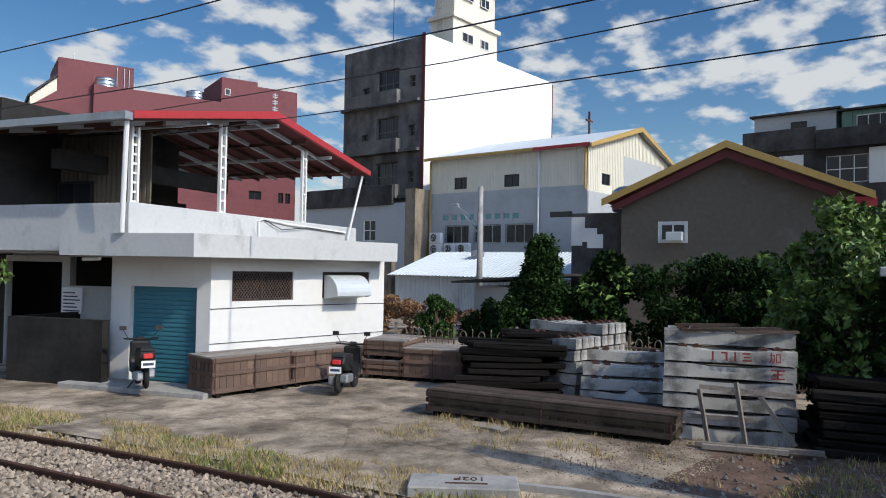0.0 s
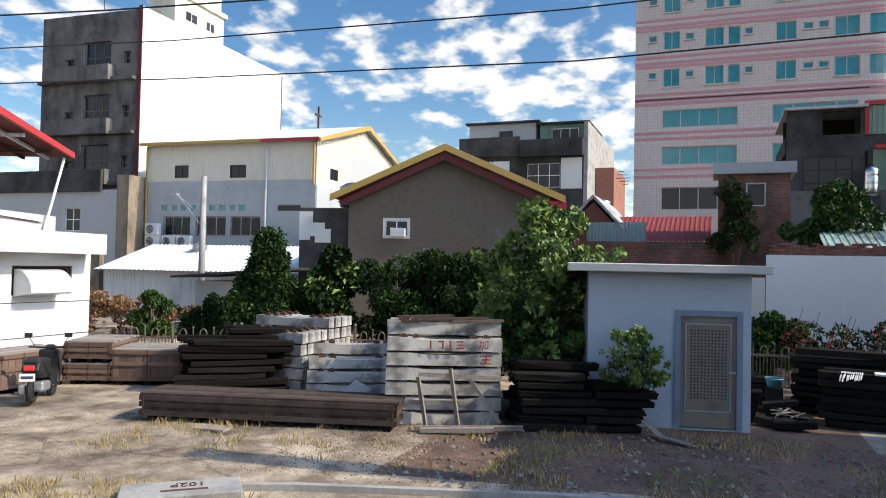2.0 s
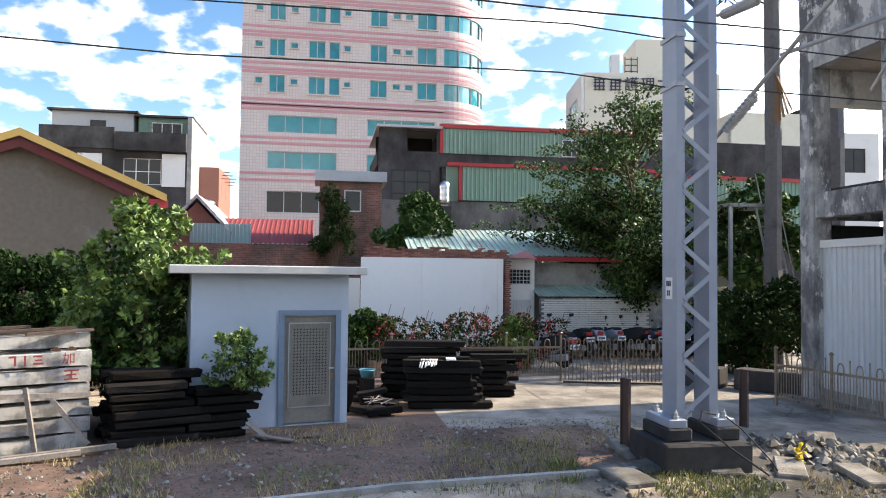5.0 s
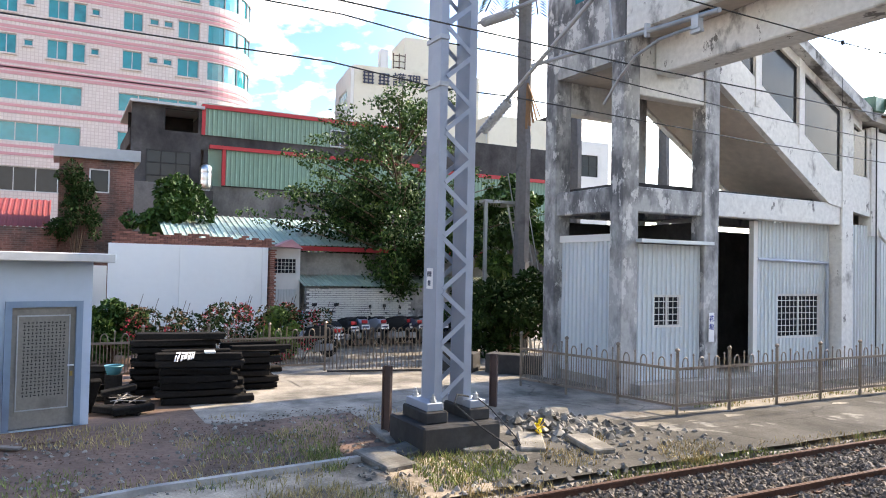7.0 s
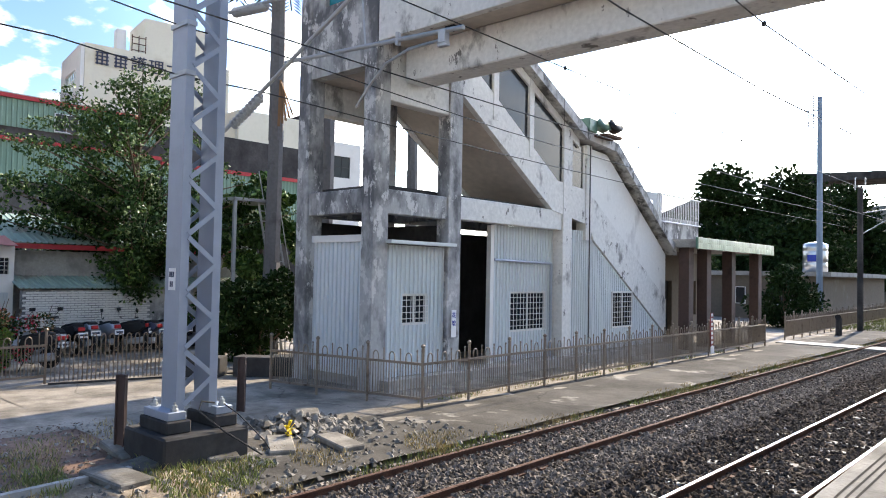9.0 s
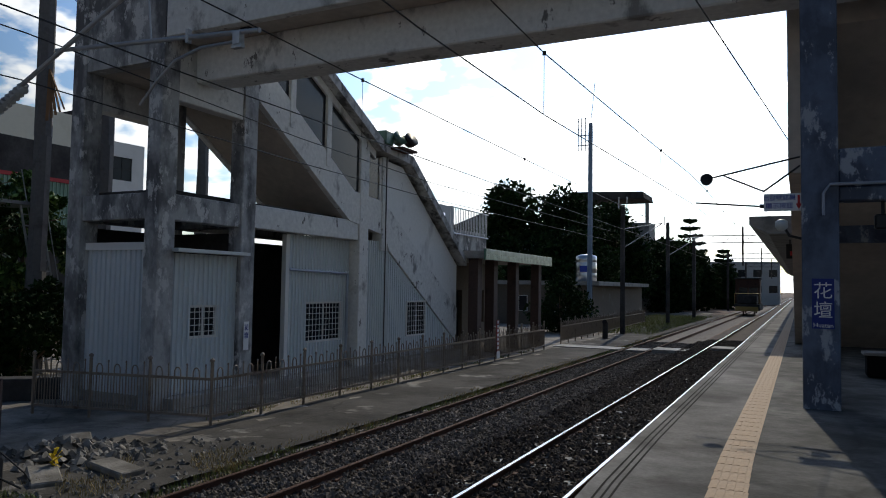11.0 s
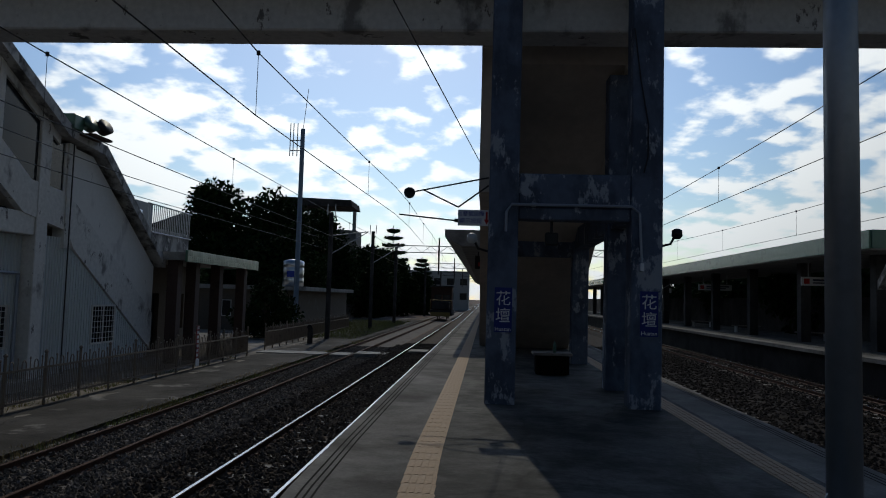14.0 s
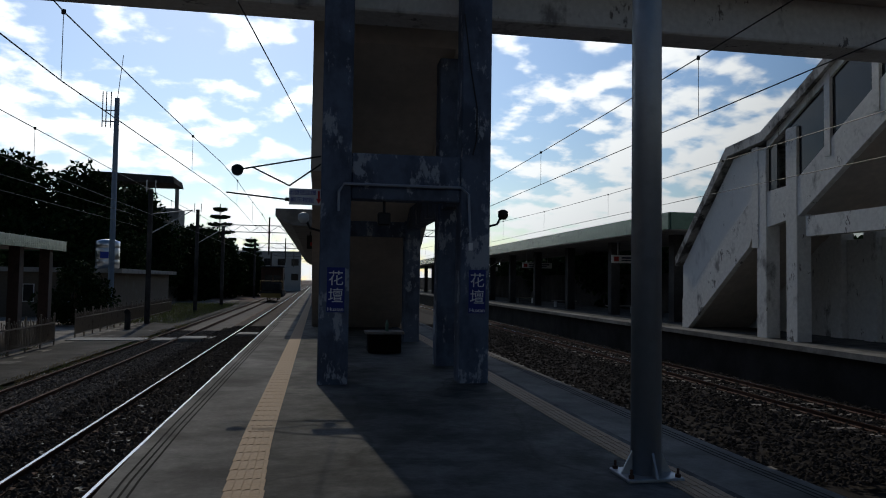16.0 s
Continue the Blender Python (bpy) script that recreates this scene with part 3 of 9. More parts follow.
for name, xc in RAILS.items():
    up_z = LIFT[name]
    tr = thing("railway_track", pose(0, 0, 0), "railway track with " + ("rusty brown" if name == "siding" else "polished steel") + " rails on grey ballast", "track", group="railway tracks", kind="structure")
    for s in (-0.5655, 0.5655):
        bm = bmesh.new()
        strip(bm, rail_profile(xc + s, 0.05 + up_z), -45, 420)
        rail = part("rail", bm, "rust", tr)
        bm = bmesh.new()
        w = 0.021 if name != "siding" else 0.012
        strip(bm, [(xc + s - w, 0.0485 + up_z), (xc + s - w, 0.0515 + up_z), (xc + s + w, 0.0515 + up_z), (xc + s + w, 0.0485 + up_z)], -45, 420)
        part("running_surface", bm, "rail_top" if name != "siding" else "rust", rail, "bright worn rail head" if name != "siding" else "")
    sl = bmesh.new()
    box(sl, -1.1, 1.1, -0.11, 0.11, -0.22, -0.075, bevel=0.02)
    me = mesh_of("sleeper", sl, "sleeper" if name == "main" else "wood_grey")
    clip_ = bmesh.new()
    for q in (-0.5655, 0.5655):
        for o in (-0.085, 0.085):
            box(clip_, q + o - 0.035, q + o + 0.035, -0.06, 0.06, -0.08, -0.045)
    mc = mesh_of("rail_clip", clip_, "rust")
    for i in range(62 if name in ("siding", "main") else 45):
        y = -13 + i * 0.66 if name in ("siding", "main") else 8 + i * 0.66
        at = pose(xc + bend(y), y, up_z, 0, 0, random.uniform(-1, 1))
        part("sleeper", me, "", tr, m=at)
        if name in ("siding", "main"):
            part("rail_clip", mc, "", tr, m=at)
    bm = bmesh.new()
    strip(bm, [(xc - 1.75, -0.125), (xc - 1.3, -0.085 + up_z), (xc - 0.9, -0.085 + up_z), (xc + 0.9, -0.085 + up_z), (xc + 1.3, -0.085 + up_z), (xc + 1.75, -0.125)], -45, 420)
    part("ballast_bed", bm, "ballast_grey" if name == "siding" else "ballast" if name == "main" else "ballast_dark", tr)

whole("ballast_floor", uneven(3.7, 12.55, -30, 160, 1.0, 0.02, -0.1), "ballast_dark", "dark ballast floor between the platforms", "ballast", kind="structure")

# ---- island platform ----
bm = bmesh.new()
XL, XR = -1.61, 3.88
strip(bm, [(XL + 0.25, -0.12), (XL + 0.25, PLAT - 0.22), (XL, PLAT - 0.2), (XL, PLAT), (XL + 0.9, PLAT)], -12, 160)
whole("platform_edge", bm, "platform_edge", "pale concrete platform edge with dark grooves", "platform", kind="structure")
bm = bmesh.new()
strip(bm, [(XL + 0.9, PLAT), (XR - 0.78, PLAT)], -12, 160)
whole("platform", bm, "platform", "grey worn concrete island platform", "platform", kind="structure")
bm = bmesh.new()
strip(bm, [(XR - 0.78, PLAT), (XR, PLAT), (XR, PLAT - 0.2), (XR - 0.25, PLAT - 0.22), (XR - 0.25, -0.12)], -12, 160)
whole("platform_edge", bm, "platform_edge", "pale concrete platform edge along the far track", "platform", kind="structure")
bm = bmesh.new()
for o in (0.07, 0.13, 0.19):
    for xe, sg in ((XL, 1), (XR, -1)):
        strip(bm, [(xe + sg * (o + 0.05) - 0.008, PLAT + 0.003), (xe + sg * (o + 0.05) + 0.012, PLAT + 0.003)], -12, 160)
whole("platform_groove", bm, "grime_shade", "dark grip grooves along the platform edges", "groove", kind="structure")
for xt in (-0.71, 2.72):
    st = thing("tactile_strip", pose(0, 0, 0), "ochre tactile paving strip with raised ribs on the platform", "tactile paving", group="tactile strips", kind="structure")
    bm = B((0, 0.295, 0, 0.295, 0, 0.006))
    for k in range(4):
        box(bm, 0.03 + k * 0.065, 0.065 + k * 0.065, 0.012, 0.283, 0.006, 0.011)
    me = mesh_of("tile", bm, "tactile")
    for i in range(110):
        y = 0.5 + i * 0.3
        part("tile", me, "", st, m=pose(xt + bend(y), y, PLAT + 0.002))
    bm = bmesh.new()
    strip(bm, [(xt, PLAT + 0.006), (xt + 0.295, PLAT + 0.006)], 33.5, 160)
    part("far_tiles", bm, "tactile", st)

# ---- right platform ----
whole("platform_right", B((12.6, 22, -20, 160, -0.12, PLAT - 0.01)), "grime_shade", "concrete side platform with a dark retaining wall", "platform", kind="structure")
whole("platform_paving", B((13.05, 22, -20, 160, PLAT - 0.008, PLAT + 0.035)), "platform", "grey paving of the side platform", "paving", kind="structure")
whole("platform_coping", B((12.42, 13.047, -20, 160, PLAT - 0.1, PLAT + 0.04)), "platform_edge", "pale coping along the side platform", "coping", kind="structure")


# ---- footbridge ----
BR0, BR1 = 11.09, 14.15  # front and back of the bridge


bridge = thing("footbridge", pose(0, 0, 0), "weathered white concrete footbridge over the railway tracks", "footbridge")
part("girder", B((-12.33, 22, 12.0, 12.74, 7.3, 8.15), bevel=0.03), "concrete_white", bridge, "peeling white painted girder")
part("deck", B((-12.33, 22, BR0 + 0.1, BR1 - 0.1, 8.15, 8.4)), "soffit", bridge, "stained tan deck underside")
for y in (BR0 + 0.02, BR1 - 0.22):
    part("parapet", B((-12.33, 22, y, y + 0.2, 8.08, 9.2), bevel=0.015), "concrete_white", bridge)
    for i in range(18):
        x = -12.3 + i * 2.0
        part("post", B((x, x + 0.3, y, y + 0.2, 9.2, 10.5)), "concrete_white", bridge)
part("roof", B((-12.33, 22.4, BR0 - 0.3, BR1 + 0.3, 10.5, 10.75)), "concrete_white", bridge)
part("drain_box", B((-10.6, -10.35, 11.5, 11.75, 8.09, 8.148)), "concrete_dark", bridge)

def wall_panel(x0, x1, z0, z1, y0, y1):
    """A wall panel with one window opening in it."""
    return B((x0, -2.0, y0, y1, z0, z1), (-1.1, x1, y0, y1, z0, z1), (-2.0, -1.1, y0, y1, z0, 9.35), (-2.0, -1.1, y0, y1, 10.3, z1))


# left tower: columns, beams, sloping stair with a roof
tower = thing("stair_tower", pose(-12.35, 0, 0), "weathered white concrete stair tower with a sloping covered stair", "stair tower", group="footbridge towers")
XB = -2.95  # back of the tower
for x0, x1 in ((-0.42, 0.0), (XB, XB + 0.45)):
    part("column", B((x0, x1, 11.09, 11.58, -0.1, 11), bevel=0.02), "concrete_old", tower)
    part("column", B((x0, x1, 13.67, 14.18, -0.1, 11), bevel=0.02), "concrete_old", tower)
    part("column", B((x0, x1, 18.99, 19.5, -0.1, 7.5), bevel=0.02), "concrete_white", tower)
    part("beam", B((x0 + 0.05, x1 - 0.05, 11.58, 13.67, 4.12, 4.7), bevel=0.02), "concrete_old", tower)
    part("beam", B((x0 + 0.05, x1 - 0.05, 14.18, 18.99, 4.15, 4.75), bevel=0.02), "concrete_white", tower)
    part("panel", B((x0 + 0.04, x1 - 0.04, 11.58, 13.67, 6.8, 10.9), bevel=0.02), "concrete_white", tower, "peeling white wall panel")
for y in (11.14, 13.72):
    part("beam", B((XB + 0.45, -0.42, y, y + 0.4, 4.12, 4.7), bevel=0.02), "concrete_old", tower)
part("panel", wall_panel(XB + 0.45, -0.42, 7.6, 10.9, 11.13, 11.45), "concrete_old", tower, "blotched grey wall panel with a window")
part("panel", B((XB + 0.45, -0.42, 13.75, 14.05, 7.5, 10.9)), "concrete_white", tower)
part("landing", B((XB + 0.42, -0.4, 11.46, 13.74, 7.6, 7.85)), "soffit", tower, "tan underside of the landing")
part("landing_window", B((-2.0, -1.1, 11.25, 11.28, 9.35, 10.3)), "teal_glass", tower, "bluish landing window")
part("roof", B((XB - 0.3, 0.012, 10.8, 14.4, 10.9, 11.2)), "concrete_white", tower)


def stair_body(parent, back, foot=26.2, zb=0.58, zr=3.62, eave=0.28):
    """The covered stair: (y, z) outlines drawn across x from back to 0."""
    q = Matrix(((0, 1, 0, 0), (1, 0, 0, 0), (0, 0, 1, 0), (0, 0, 0, 1)))

    def slab(outline, x0, x1):
        bm = bmesh.new()
        prism(bm, outline, x0, x1, q)
        return bm
    flight = [(14.1, 7.55), (18.45, 4.78), (20.6, 4.45), (foot + 0.2, zb + 0.15), (foot + 0.2, zb + 0.45), (20.6, 4.75), (18.5, 5.1), (14.1, 7.95)]
    part("stair_flight", slab(flight, back + 0.2, -0.2), "soffit", parent, "sloping tan stair underside")
    low = [(14.1, 7.48), (18.45, 4.72), (20.55, 4.4), (20.85, 3.92), (foot, zb), (foot, zb + 1.32), (20.9, 5.25), (20.1, 5.55), (18.7, 5.65), (14.1, 8.6)]
    up = [(20.2, 5.4), (20.9, 5.2), (foot, zb + 1.27), (foot, zr), (21.7, 6.85), (20.2, 6.95)]
    for x0, x1 in ((-0.2, -0.02), (back + 0.02, back + 0.2)):
        part("parapet", slab(low, x0, x1), "concrete_white", parent, "peeling white stair parapet")
        part("side_wall", slab(up, x0 + 0.03, x1 - 0.03), "wall_peeling", parent, "white rendered stair wall, stained and peeling")
        part("lintel", slab([(14.1, 9.85), (19.9, 6.85), (19.9, 7.15), (14.1, 10.25)], x0, x1), "concrete_white", parent)
        for y, z in ((15.45, 7.0), (17.15, 6.2)):
            part("mullion", B((x0 - 0.02, x1 + 0.02, y, y + 0.22, z, z + 2.4)), "concrete_white", parent)
        part("window_glass", slab([(14.1, 8.5), (18.99, 5.4), (18.99, 7.4), (14.1, 9.95)], (x0 + x1) / 2 - 0.02, (x0 + x1) / 2 + 0.02), "dark_glass", parent, "dark sloping stair window")
        part("window_glass", B(((x0 + x1) / 2 - 0.02, (x0 + x1) / 2 + 0.02, 19.5, 20.2, 5.5, 6.95)), "dark_glass", parent)
    part("roof", slab([(13.9, 10.2), (19.9, 7.1), (21.8, 6.95), (foot + 0.3, zr - 0.02), (foot + 0.3, zr + 0.28), (21.9, 7.25), (20.0, 7.4), (13.9, 10.5)], back - eave, eave), "concrete_stained", parent, "sloping concrete stair roof with blackened edges")
    part("mid_column", B((-0.36, 0.012, 20.3, 20.62, 3.9, 7.0)), "concrete_white", parent)


stair_body(tower, XB)
# island tower
isl = thing("stair_tower", pose(0, 0, 0), "blue-grey peeling concrete stair tower on the island platform", "stair tower", group="footbridge towers")
for x0, x1 in ((0.01, 0.47), (2.19, 2.66)):
    part("column", B((x0, x1, 11.09, 11.55, PLAT - 0.02, 10.5), bevel=0.02), "concrete_blue", isl)
for x0, x1, y in ((2.2, 2.62, 13.35), (0.03, 0.45, 13.35), (2.2, 2.62, 18.7), (0.03, 0.45, 18.7)):
    part("column", B((x0, x1, y, y + 0.42, PLAT - 0.02, 7.0 if y < 15 else 4.5), bevel=0.02), "concrete_blue", isl)
part("beam", B((0.47, 2.19, 11.14, 11.5, 4.2, 4.72), bevel=0.02), "concrete_blue", isl)
part("beam", B((0.47, 2.19, 11.16, 11.46, 4.0, 4.2), bevel=0.02), "concrete_blue", isl)
for x0 in (0.08, 2.25):
    part("beam", B((x0, x0 + 0.32, 11.55, 18.7, 4.1, 4.6)), "concrete_blue", isl)
part("beam", B((0.45, 2.2, 18.75, 19.1, 3.9, 4.4)), "concrete_blue", isl)
q = Matrix(((0, 1, 0, 0), (1, 0, 0, 0), (0, 0, 1, 0), (0, 0, 0, 1)))


def cut(outline, x0, x1):
    bm = bmesh.new()
    prism(bm, outline, x0, x1, q)
    return bm


part("stair_flight", cut([(13.4, 7.2), (24.5, 1.15), (24.5, 1.45), (13.4, 7.6)], 0.12, 2.5), "soffit", isl, "tan underside of the island stair")
for x0 in (-0.18, 2.5):
    part("parapet", cut([(13.4, 4.75 if x0 < 0 else 7.1), (16.2, 4.75 if x0 < 0 else 5.6), (24.8, 1.17), (24.8, 3.0), (13.4, 9.0)], x0, x0 + 0.3), "soffit", isl)
part("roof", cut([(13.4, 9.6), (25.5, 3.6), (25.5, 3.9), (13.4, 9.9)], -0.22, 2.9), "concrete_dark", isl)
# right tower, the mirror of the left one
rt = thing("stair_tower", pose(13.2, 0, 0.0), "weathered concrete stair tower on the side platform", "stair tower", group="footbridge towers")
for x0, x1 in ((0.0, 0.45), (2.5, 2.95)):
    for y, z in ((11.09, 11), (13.67, 11), (18.2, 7.3), (19.6, 6.9)):
        part("column", B((x0, x1, y, y + 0.5, PLAT, z), bevel=0.02), "concrete_white", rt)
    part("beam", B((x0 + 0.05, x1 - 0.05, 11.6, 17.9, 4.15, 4.7)), "concrete_white", rt)
body = thing("covered_stair", pose(13.2, -0.3, 0.02) @ Matrix.Diagonal((-1, 1, 1, 1)), "white covered stair of the footbridge, peeling", "stair")
stair_body(body, XB, 25.0, 0.9, 3.45, 0.12)
whole("wall_right", B((15.9, 16.1, 9, 26, PLAT, 4.2)), "concrete_white", "grubby white wall behind the stair", "wall", kind="structure")
# canopies
can = thing("platform_canopy", pose(0, 0, 0), "long platform canopy with a green glazed edge", "canopy", group="station canopies")
part("roof", B((13.3, 19, 25.8, 120, 4.85, 5.35)), "concrete", can)
part("fascia", B((13.22, 13.3, 25.8, 120, 4.9, 5.55), (13.3, 19, 25.72, 25.8, 4.9, 5.55)), "glazed_tile", can, "green glazed tile edge")
for i in range(12):
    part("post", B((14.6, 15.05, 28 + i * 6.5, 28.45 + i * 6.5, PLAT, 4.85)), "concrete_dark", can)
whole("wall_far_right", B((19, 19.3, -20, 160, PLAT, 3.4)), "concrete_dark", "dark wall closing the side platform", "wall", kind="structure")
ican = thing("platform_canopy", pose(0, 0, 0), "dark concrete canopy over the island platform", "canopy", group="station canopies")
part("roof", P([(-1.45, 4.85), (-0.9, 4.55), (3.4, 4.55), (3.9, 4.85), (3.9, 5.1), (-1.45, 5.1)], 24.5, 90), "concrete", ican)
for i in range(8):
    part("post", B((1.1, 1.5, 28 + i * 7, 28.4 + i * 7, PLAT, 4.6)), "concrete_dark", ican)


# ---- helpers for facades ----
def facing(o, d):
    """The frame of a wall: o is its left end seen from outside, d the way to its right end; local y goes inwards."""
    return pose(o[0], o[1], 0, 0, 0, math.degrees(math.atan2(d[1], d[0])))


def wall_with_holes(x0, x1, z0, z1, holes, thick=0.2, y=0.0):
    """A wall in the local x-z plane with rectangular openings (x0, x1, z0, z1) right through it."""
    xs = sorted({x0, x1, *(h[0] for h in holes), *(h[1] for h in holes)})
    zs = sorted({z0, z1, *(h[2] for h in holes), *(h[3] for h in holes)})
    bm = bmesh.new()

    def solid(i, j):
        if not (0 <= i < len(xs) - 1 and 0 <= j < len(zs) - 1):
            return False
        cx, cz = (xs[i] + xs[i + 1]) / 2, (zs[j] + zs[j + 1]) / 2
        return not any(a < cx < b and c < cz < d for a, b, c, d in holes)
    vs = {}

    def v(i, j, k):
        if (i, j, k) not in vs:
            vs[i, j, k] = bm.verts.new((xs[i], y + k * thick, zs[j]))
        return vs[i, j, k]
    for i in range(len(xs) - 1):
        for j in range(len(zs) - 1):
            if not solid(i, j):
                continue
            bm.faces.new((v(i, j, 0), v(i + 1, j, 0), v(i + 1, j + 1, 0), v(i, j + 1, 0)))
            bm.faces.new((v(i, j, 1), v(i, j + 1, 1), v(i + 1, j + 1, 1), v(i + 1, j, 1)))
            for di, dj, a, b in ((-1, 0, (i, j), (i, j + 1)), (1, 0, (i + 1, j + 1), (i + 1, j)), (0, -1, (i + 1, j), (i, j)), (0, 1, (i, j + 1), (i + 1, j + 1))):
                if not solid(i + di, j + dj):
                    bm.faces.new((v(*a, 0), v(*b, 0), v(*b, 1), v(*a, 1)))
    return bm


def window(parent, m, x0, x1, z0, z1, cols=2, frame="galv", glass="dark_glass", set_in=0.06, bars=0, name="window", y=0.0, rows=1, rim=0.05):
    """A framed window in an opening: frame, panes, and bars over it."""
    bm = bmesh.new()
    r = rim
    for b in ((x0, x1, z0, z0 + r), (x0, x1, z1 - r, z1), (x0, x0 + r, z0 + r, z1 - r), (x1 - r, x1, z0 + r, z1 - r)):
        box(bm, b[0], b[1], y + set_in - 0.02, y + set_in + 0.05, b[2], b[3])
    for i in range(1, cols):
        x = x0 + (x1 - x0) * i / cols
        box(bm, x - r / 2, x + r / 2, y + set_in - 0.015, y + set_in + 0.045, z0 + r, z1 - r)
    for i in range(1, rows):
        z = z0 + (z1 - z0) * i / rows
        box(bm, x0 + r, x1 - r, y + set_in - 0.012, y + set_in + 0.042, z - r / 2, z + r / 2)
    w = part(name, bm, frame, parent, m=m)
    for i in range(cols):
        a, b = x0 + (x1 - x0) * i / cols, x0 + (x1 - x0) * (i + 1) / cols
        part("pane", B((a + 0.01, b - 0.01, y + set_in + 0.012, y + set_in + 0.02, z0 + 0.01, z1 - 0.01)), glass, w)
    if bars:
        bm = bmesh.new()
        n = max(2, round((x1 - x0) / bars))
        for i in range(n + 1):
            x = x0 + (x1 - x0) * i / n
            tube(bm, (x, y - 0.03, z0), (x, y - 0.03, z1), 0.009, n=5)
        k = max(2, round((z1 - z0) / (bars * 1.1)))
        for i in range(k + 1):
            z = z0 + (z1 - z0) * i / k
            tube(bm, (x0, y - 0.03, z), (x1, y - 0.03, z), 0.009, n=5)
        part("grille", bm, "white_paint" if bars < 0.2 else "black", w)
    return w


# ---- station house with the blue shutter ----
C = Vector((-8.1, -14.15))
FD, SD = Vector((0.41, -0.912)), Vector((-0.9994, -0.036))
house = thing("station_house", pose(C.x, C.y, 0), "white single-storey station house with blue shutter and flat concrete roof", "house")


def rel(m):
    return pose(-C.x, -C.y, 0) @ m


side = rel(facing(C, SD))
fl = C + FD * 2.63
front = rel(facing(fl, -FD))
part("wall_side", wall_with_holes(0, 5.25, -0.05, 2.86, [(0.53, 2.2, 1.9, 2.57), (3.1, 4.7, 1.92, 2.57)]), "white_paint", house, "white painted wall in the sun", m=side)
part("wall_front", wall_with_holes(0, 2.61, -0.05, 2.86, [(0.51, 2.28, -0.04, 2.2)], y=0.004), "white_paint", house, m=front)
part("wall_end", B((5.05, 5.25, 0.21, 5.0, -0.05, 2.85)), "white_paint", house, m=side)
# white wall in the recess; the greyer fascia colour carries its shade
part("wall_recess", wall_with_holes(-4.7, 0, -0.05, 2.86, [(-4.68, -2.8, 0, 2.7), (-2.54, -0.3, 2.1, 2.84)], y=1.3), "fascia", house, "recessed wall with its shade in the grey, and a dark doorway", m=front)
# the shade behind the doorway is painted as near-black walls
part("wall_far", B((-12, -4.7, 1.3, 1.5, -0.05, 3.2)), "grime_shade", house, m=front)
part("inner_wall", B((-8, 0.2, 3.4, 3.6, -0.05, 2.85), (0.0, 0.2, 1.52, 3.4, -0.05, 2.85)), "grime_shade", house, m=front)
part("wall_return", B((-0.2, 0, 0.2, 1.5, -0.05, 2.86)), "white_paint", house, m=front)
part("roller_shutter", corrugated(0.51, 2.28, 0.0, 2.2, 0.09, 0.0, 0.01, y=0.14), "shutter_blue", house, m=front)
bm = bmesh.new()
for i in range(22):
    z = 0.02 + i * 0.1
    prism(bm, [(0.52, z), (2.27, z), (2.27, z + 0.075), (0.52, z + 0.075)], 0.115, 0.145)
part("shutter_slats", bm, "shutter_blue", house, "blue ribbed shutter slats", m=front)
fo = C + Vector((0, 0.3)) + Vector((0.912, 0.41)) * 0.84
bm = bmesh.new()
k0, k1 = fo + FD * 3.45, fo + SD * 5.9
ring = [k0, fo, k1, k1 + Vector((0.2, -5.5)), k0 + Vector((-5.5, -4.5))]
lo = [bm.verts.new((p.x - C.x, p.y - C.y, 2.86)) for p in ring]
hi = [bm.verts.new((p.x - C.x, p.y - C.y, 3.34)) for p in ring]
bm.faces.new(lo), bm.faces.new(hi[::-1])
for i in range(5):
    j = (i + 1) % 5
    bm.faces.new((lo[i], lo[j], hi[j], hi[i]))
part("roof_slab", bm, "fascia", house, "grey stained concrete roof slab")
for a, b, zb, zt in ((0.53, 2.2, 1.9, 2.57), (3.1, 4.7, 1.92, 2.57)):
    w = window(house, side, a, b, zb, zt, 2, "black", set_in=0.08, rim=0.06)
    bm = bmesh.new()
    n = int((b - a) / 0.075)
    h = zt - zb
    for i in range(-8, n + 1):
        for s in (1, -1):
            xa, xb = a + i * 0.075, a + i * 0.075 + h * 0.75
            if s < 0:
                xa, xb = xb, xa
            za, ze = zb, zt
            ca, cb = max(a, min(b, xa)), max(a, min(b, xb))
            if abs(ca - cb) < 0.02:
                continue
            za = zb + (zt - zb) * (ca - xa) / (xb - xa)
            ze = zb + (zt - zb) * (cb - xa) / (xb - xa)
            bar(bm, (ca, 0.03, za), (cb, 0.03, ze), 0.007)
    part("mesh_grille", bm, "wood_crate", w, "diamond wire mesh")
bm = bmesh.new()
arc = [(0.0, 2.5)] + [(0.52 * math.sin(radians(a)), 2.02 + 0.48 * math.cos(radians(a))) for a in range(10, 95, 12)] + [(0.5, 1.98), (0.0, 1.9)]
prism(bm, arc, 3.15, 4.28, Matrix(((0, 1, 0, 0), (-1, 0, 0, 0), (0, 0, 1, 0), (0, 0, 0, 1))))
part("exhaust_hood", bm, "pale_sheet", house, "curved pale metal exhaust hood", m=side)
bm = bmesh.new()
path_tube(bm, [(0.0, -0.012, 1.75), (1.8, -0.012, 1.77), (5.25, -0.012, 1.74)], 0.008)
path_tube(bm, [(0.0, -0.012, 1.0), (5.25, -0.012, 0.98)], 0.008)
part("wall_cable", bm, "cable", house, m=side)
bm = bmesh.new()
tube(bm, (-0.15, -0.7, 2.78), (0.3, -0.7, 2.8), 0.045)
part("drain_spout", bm, "white_paint", house, m=front)
nb = thing("notice_board", pose(0, 0, 0) @ facing(fl, -FD), "white notice sheet with small print on the house wall", "notice")
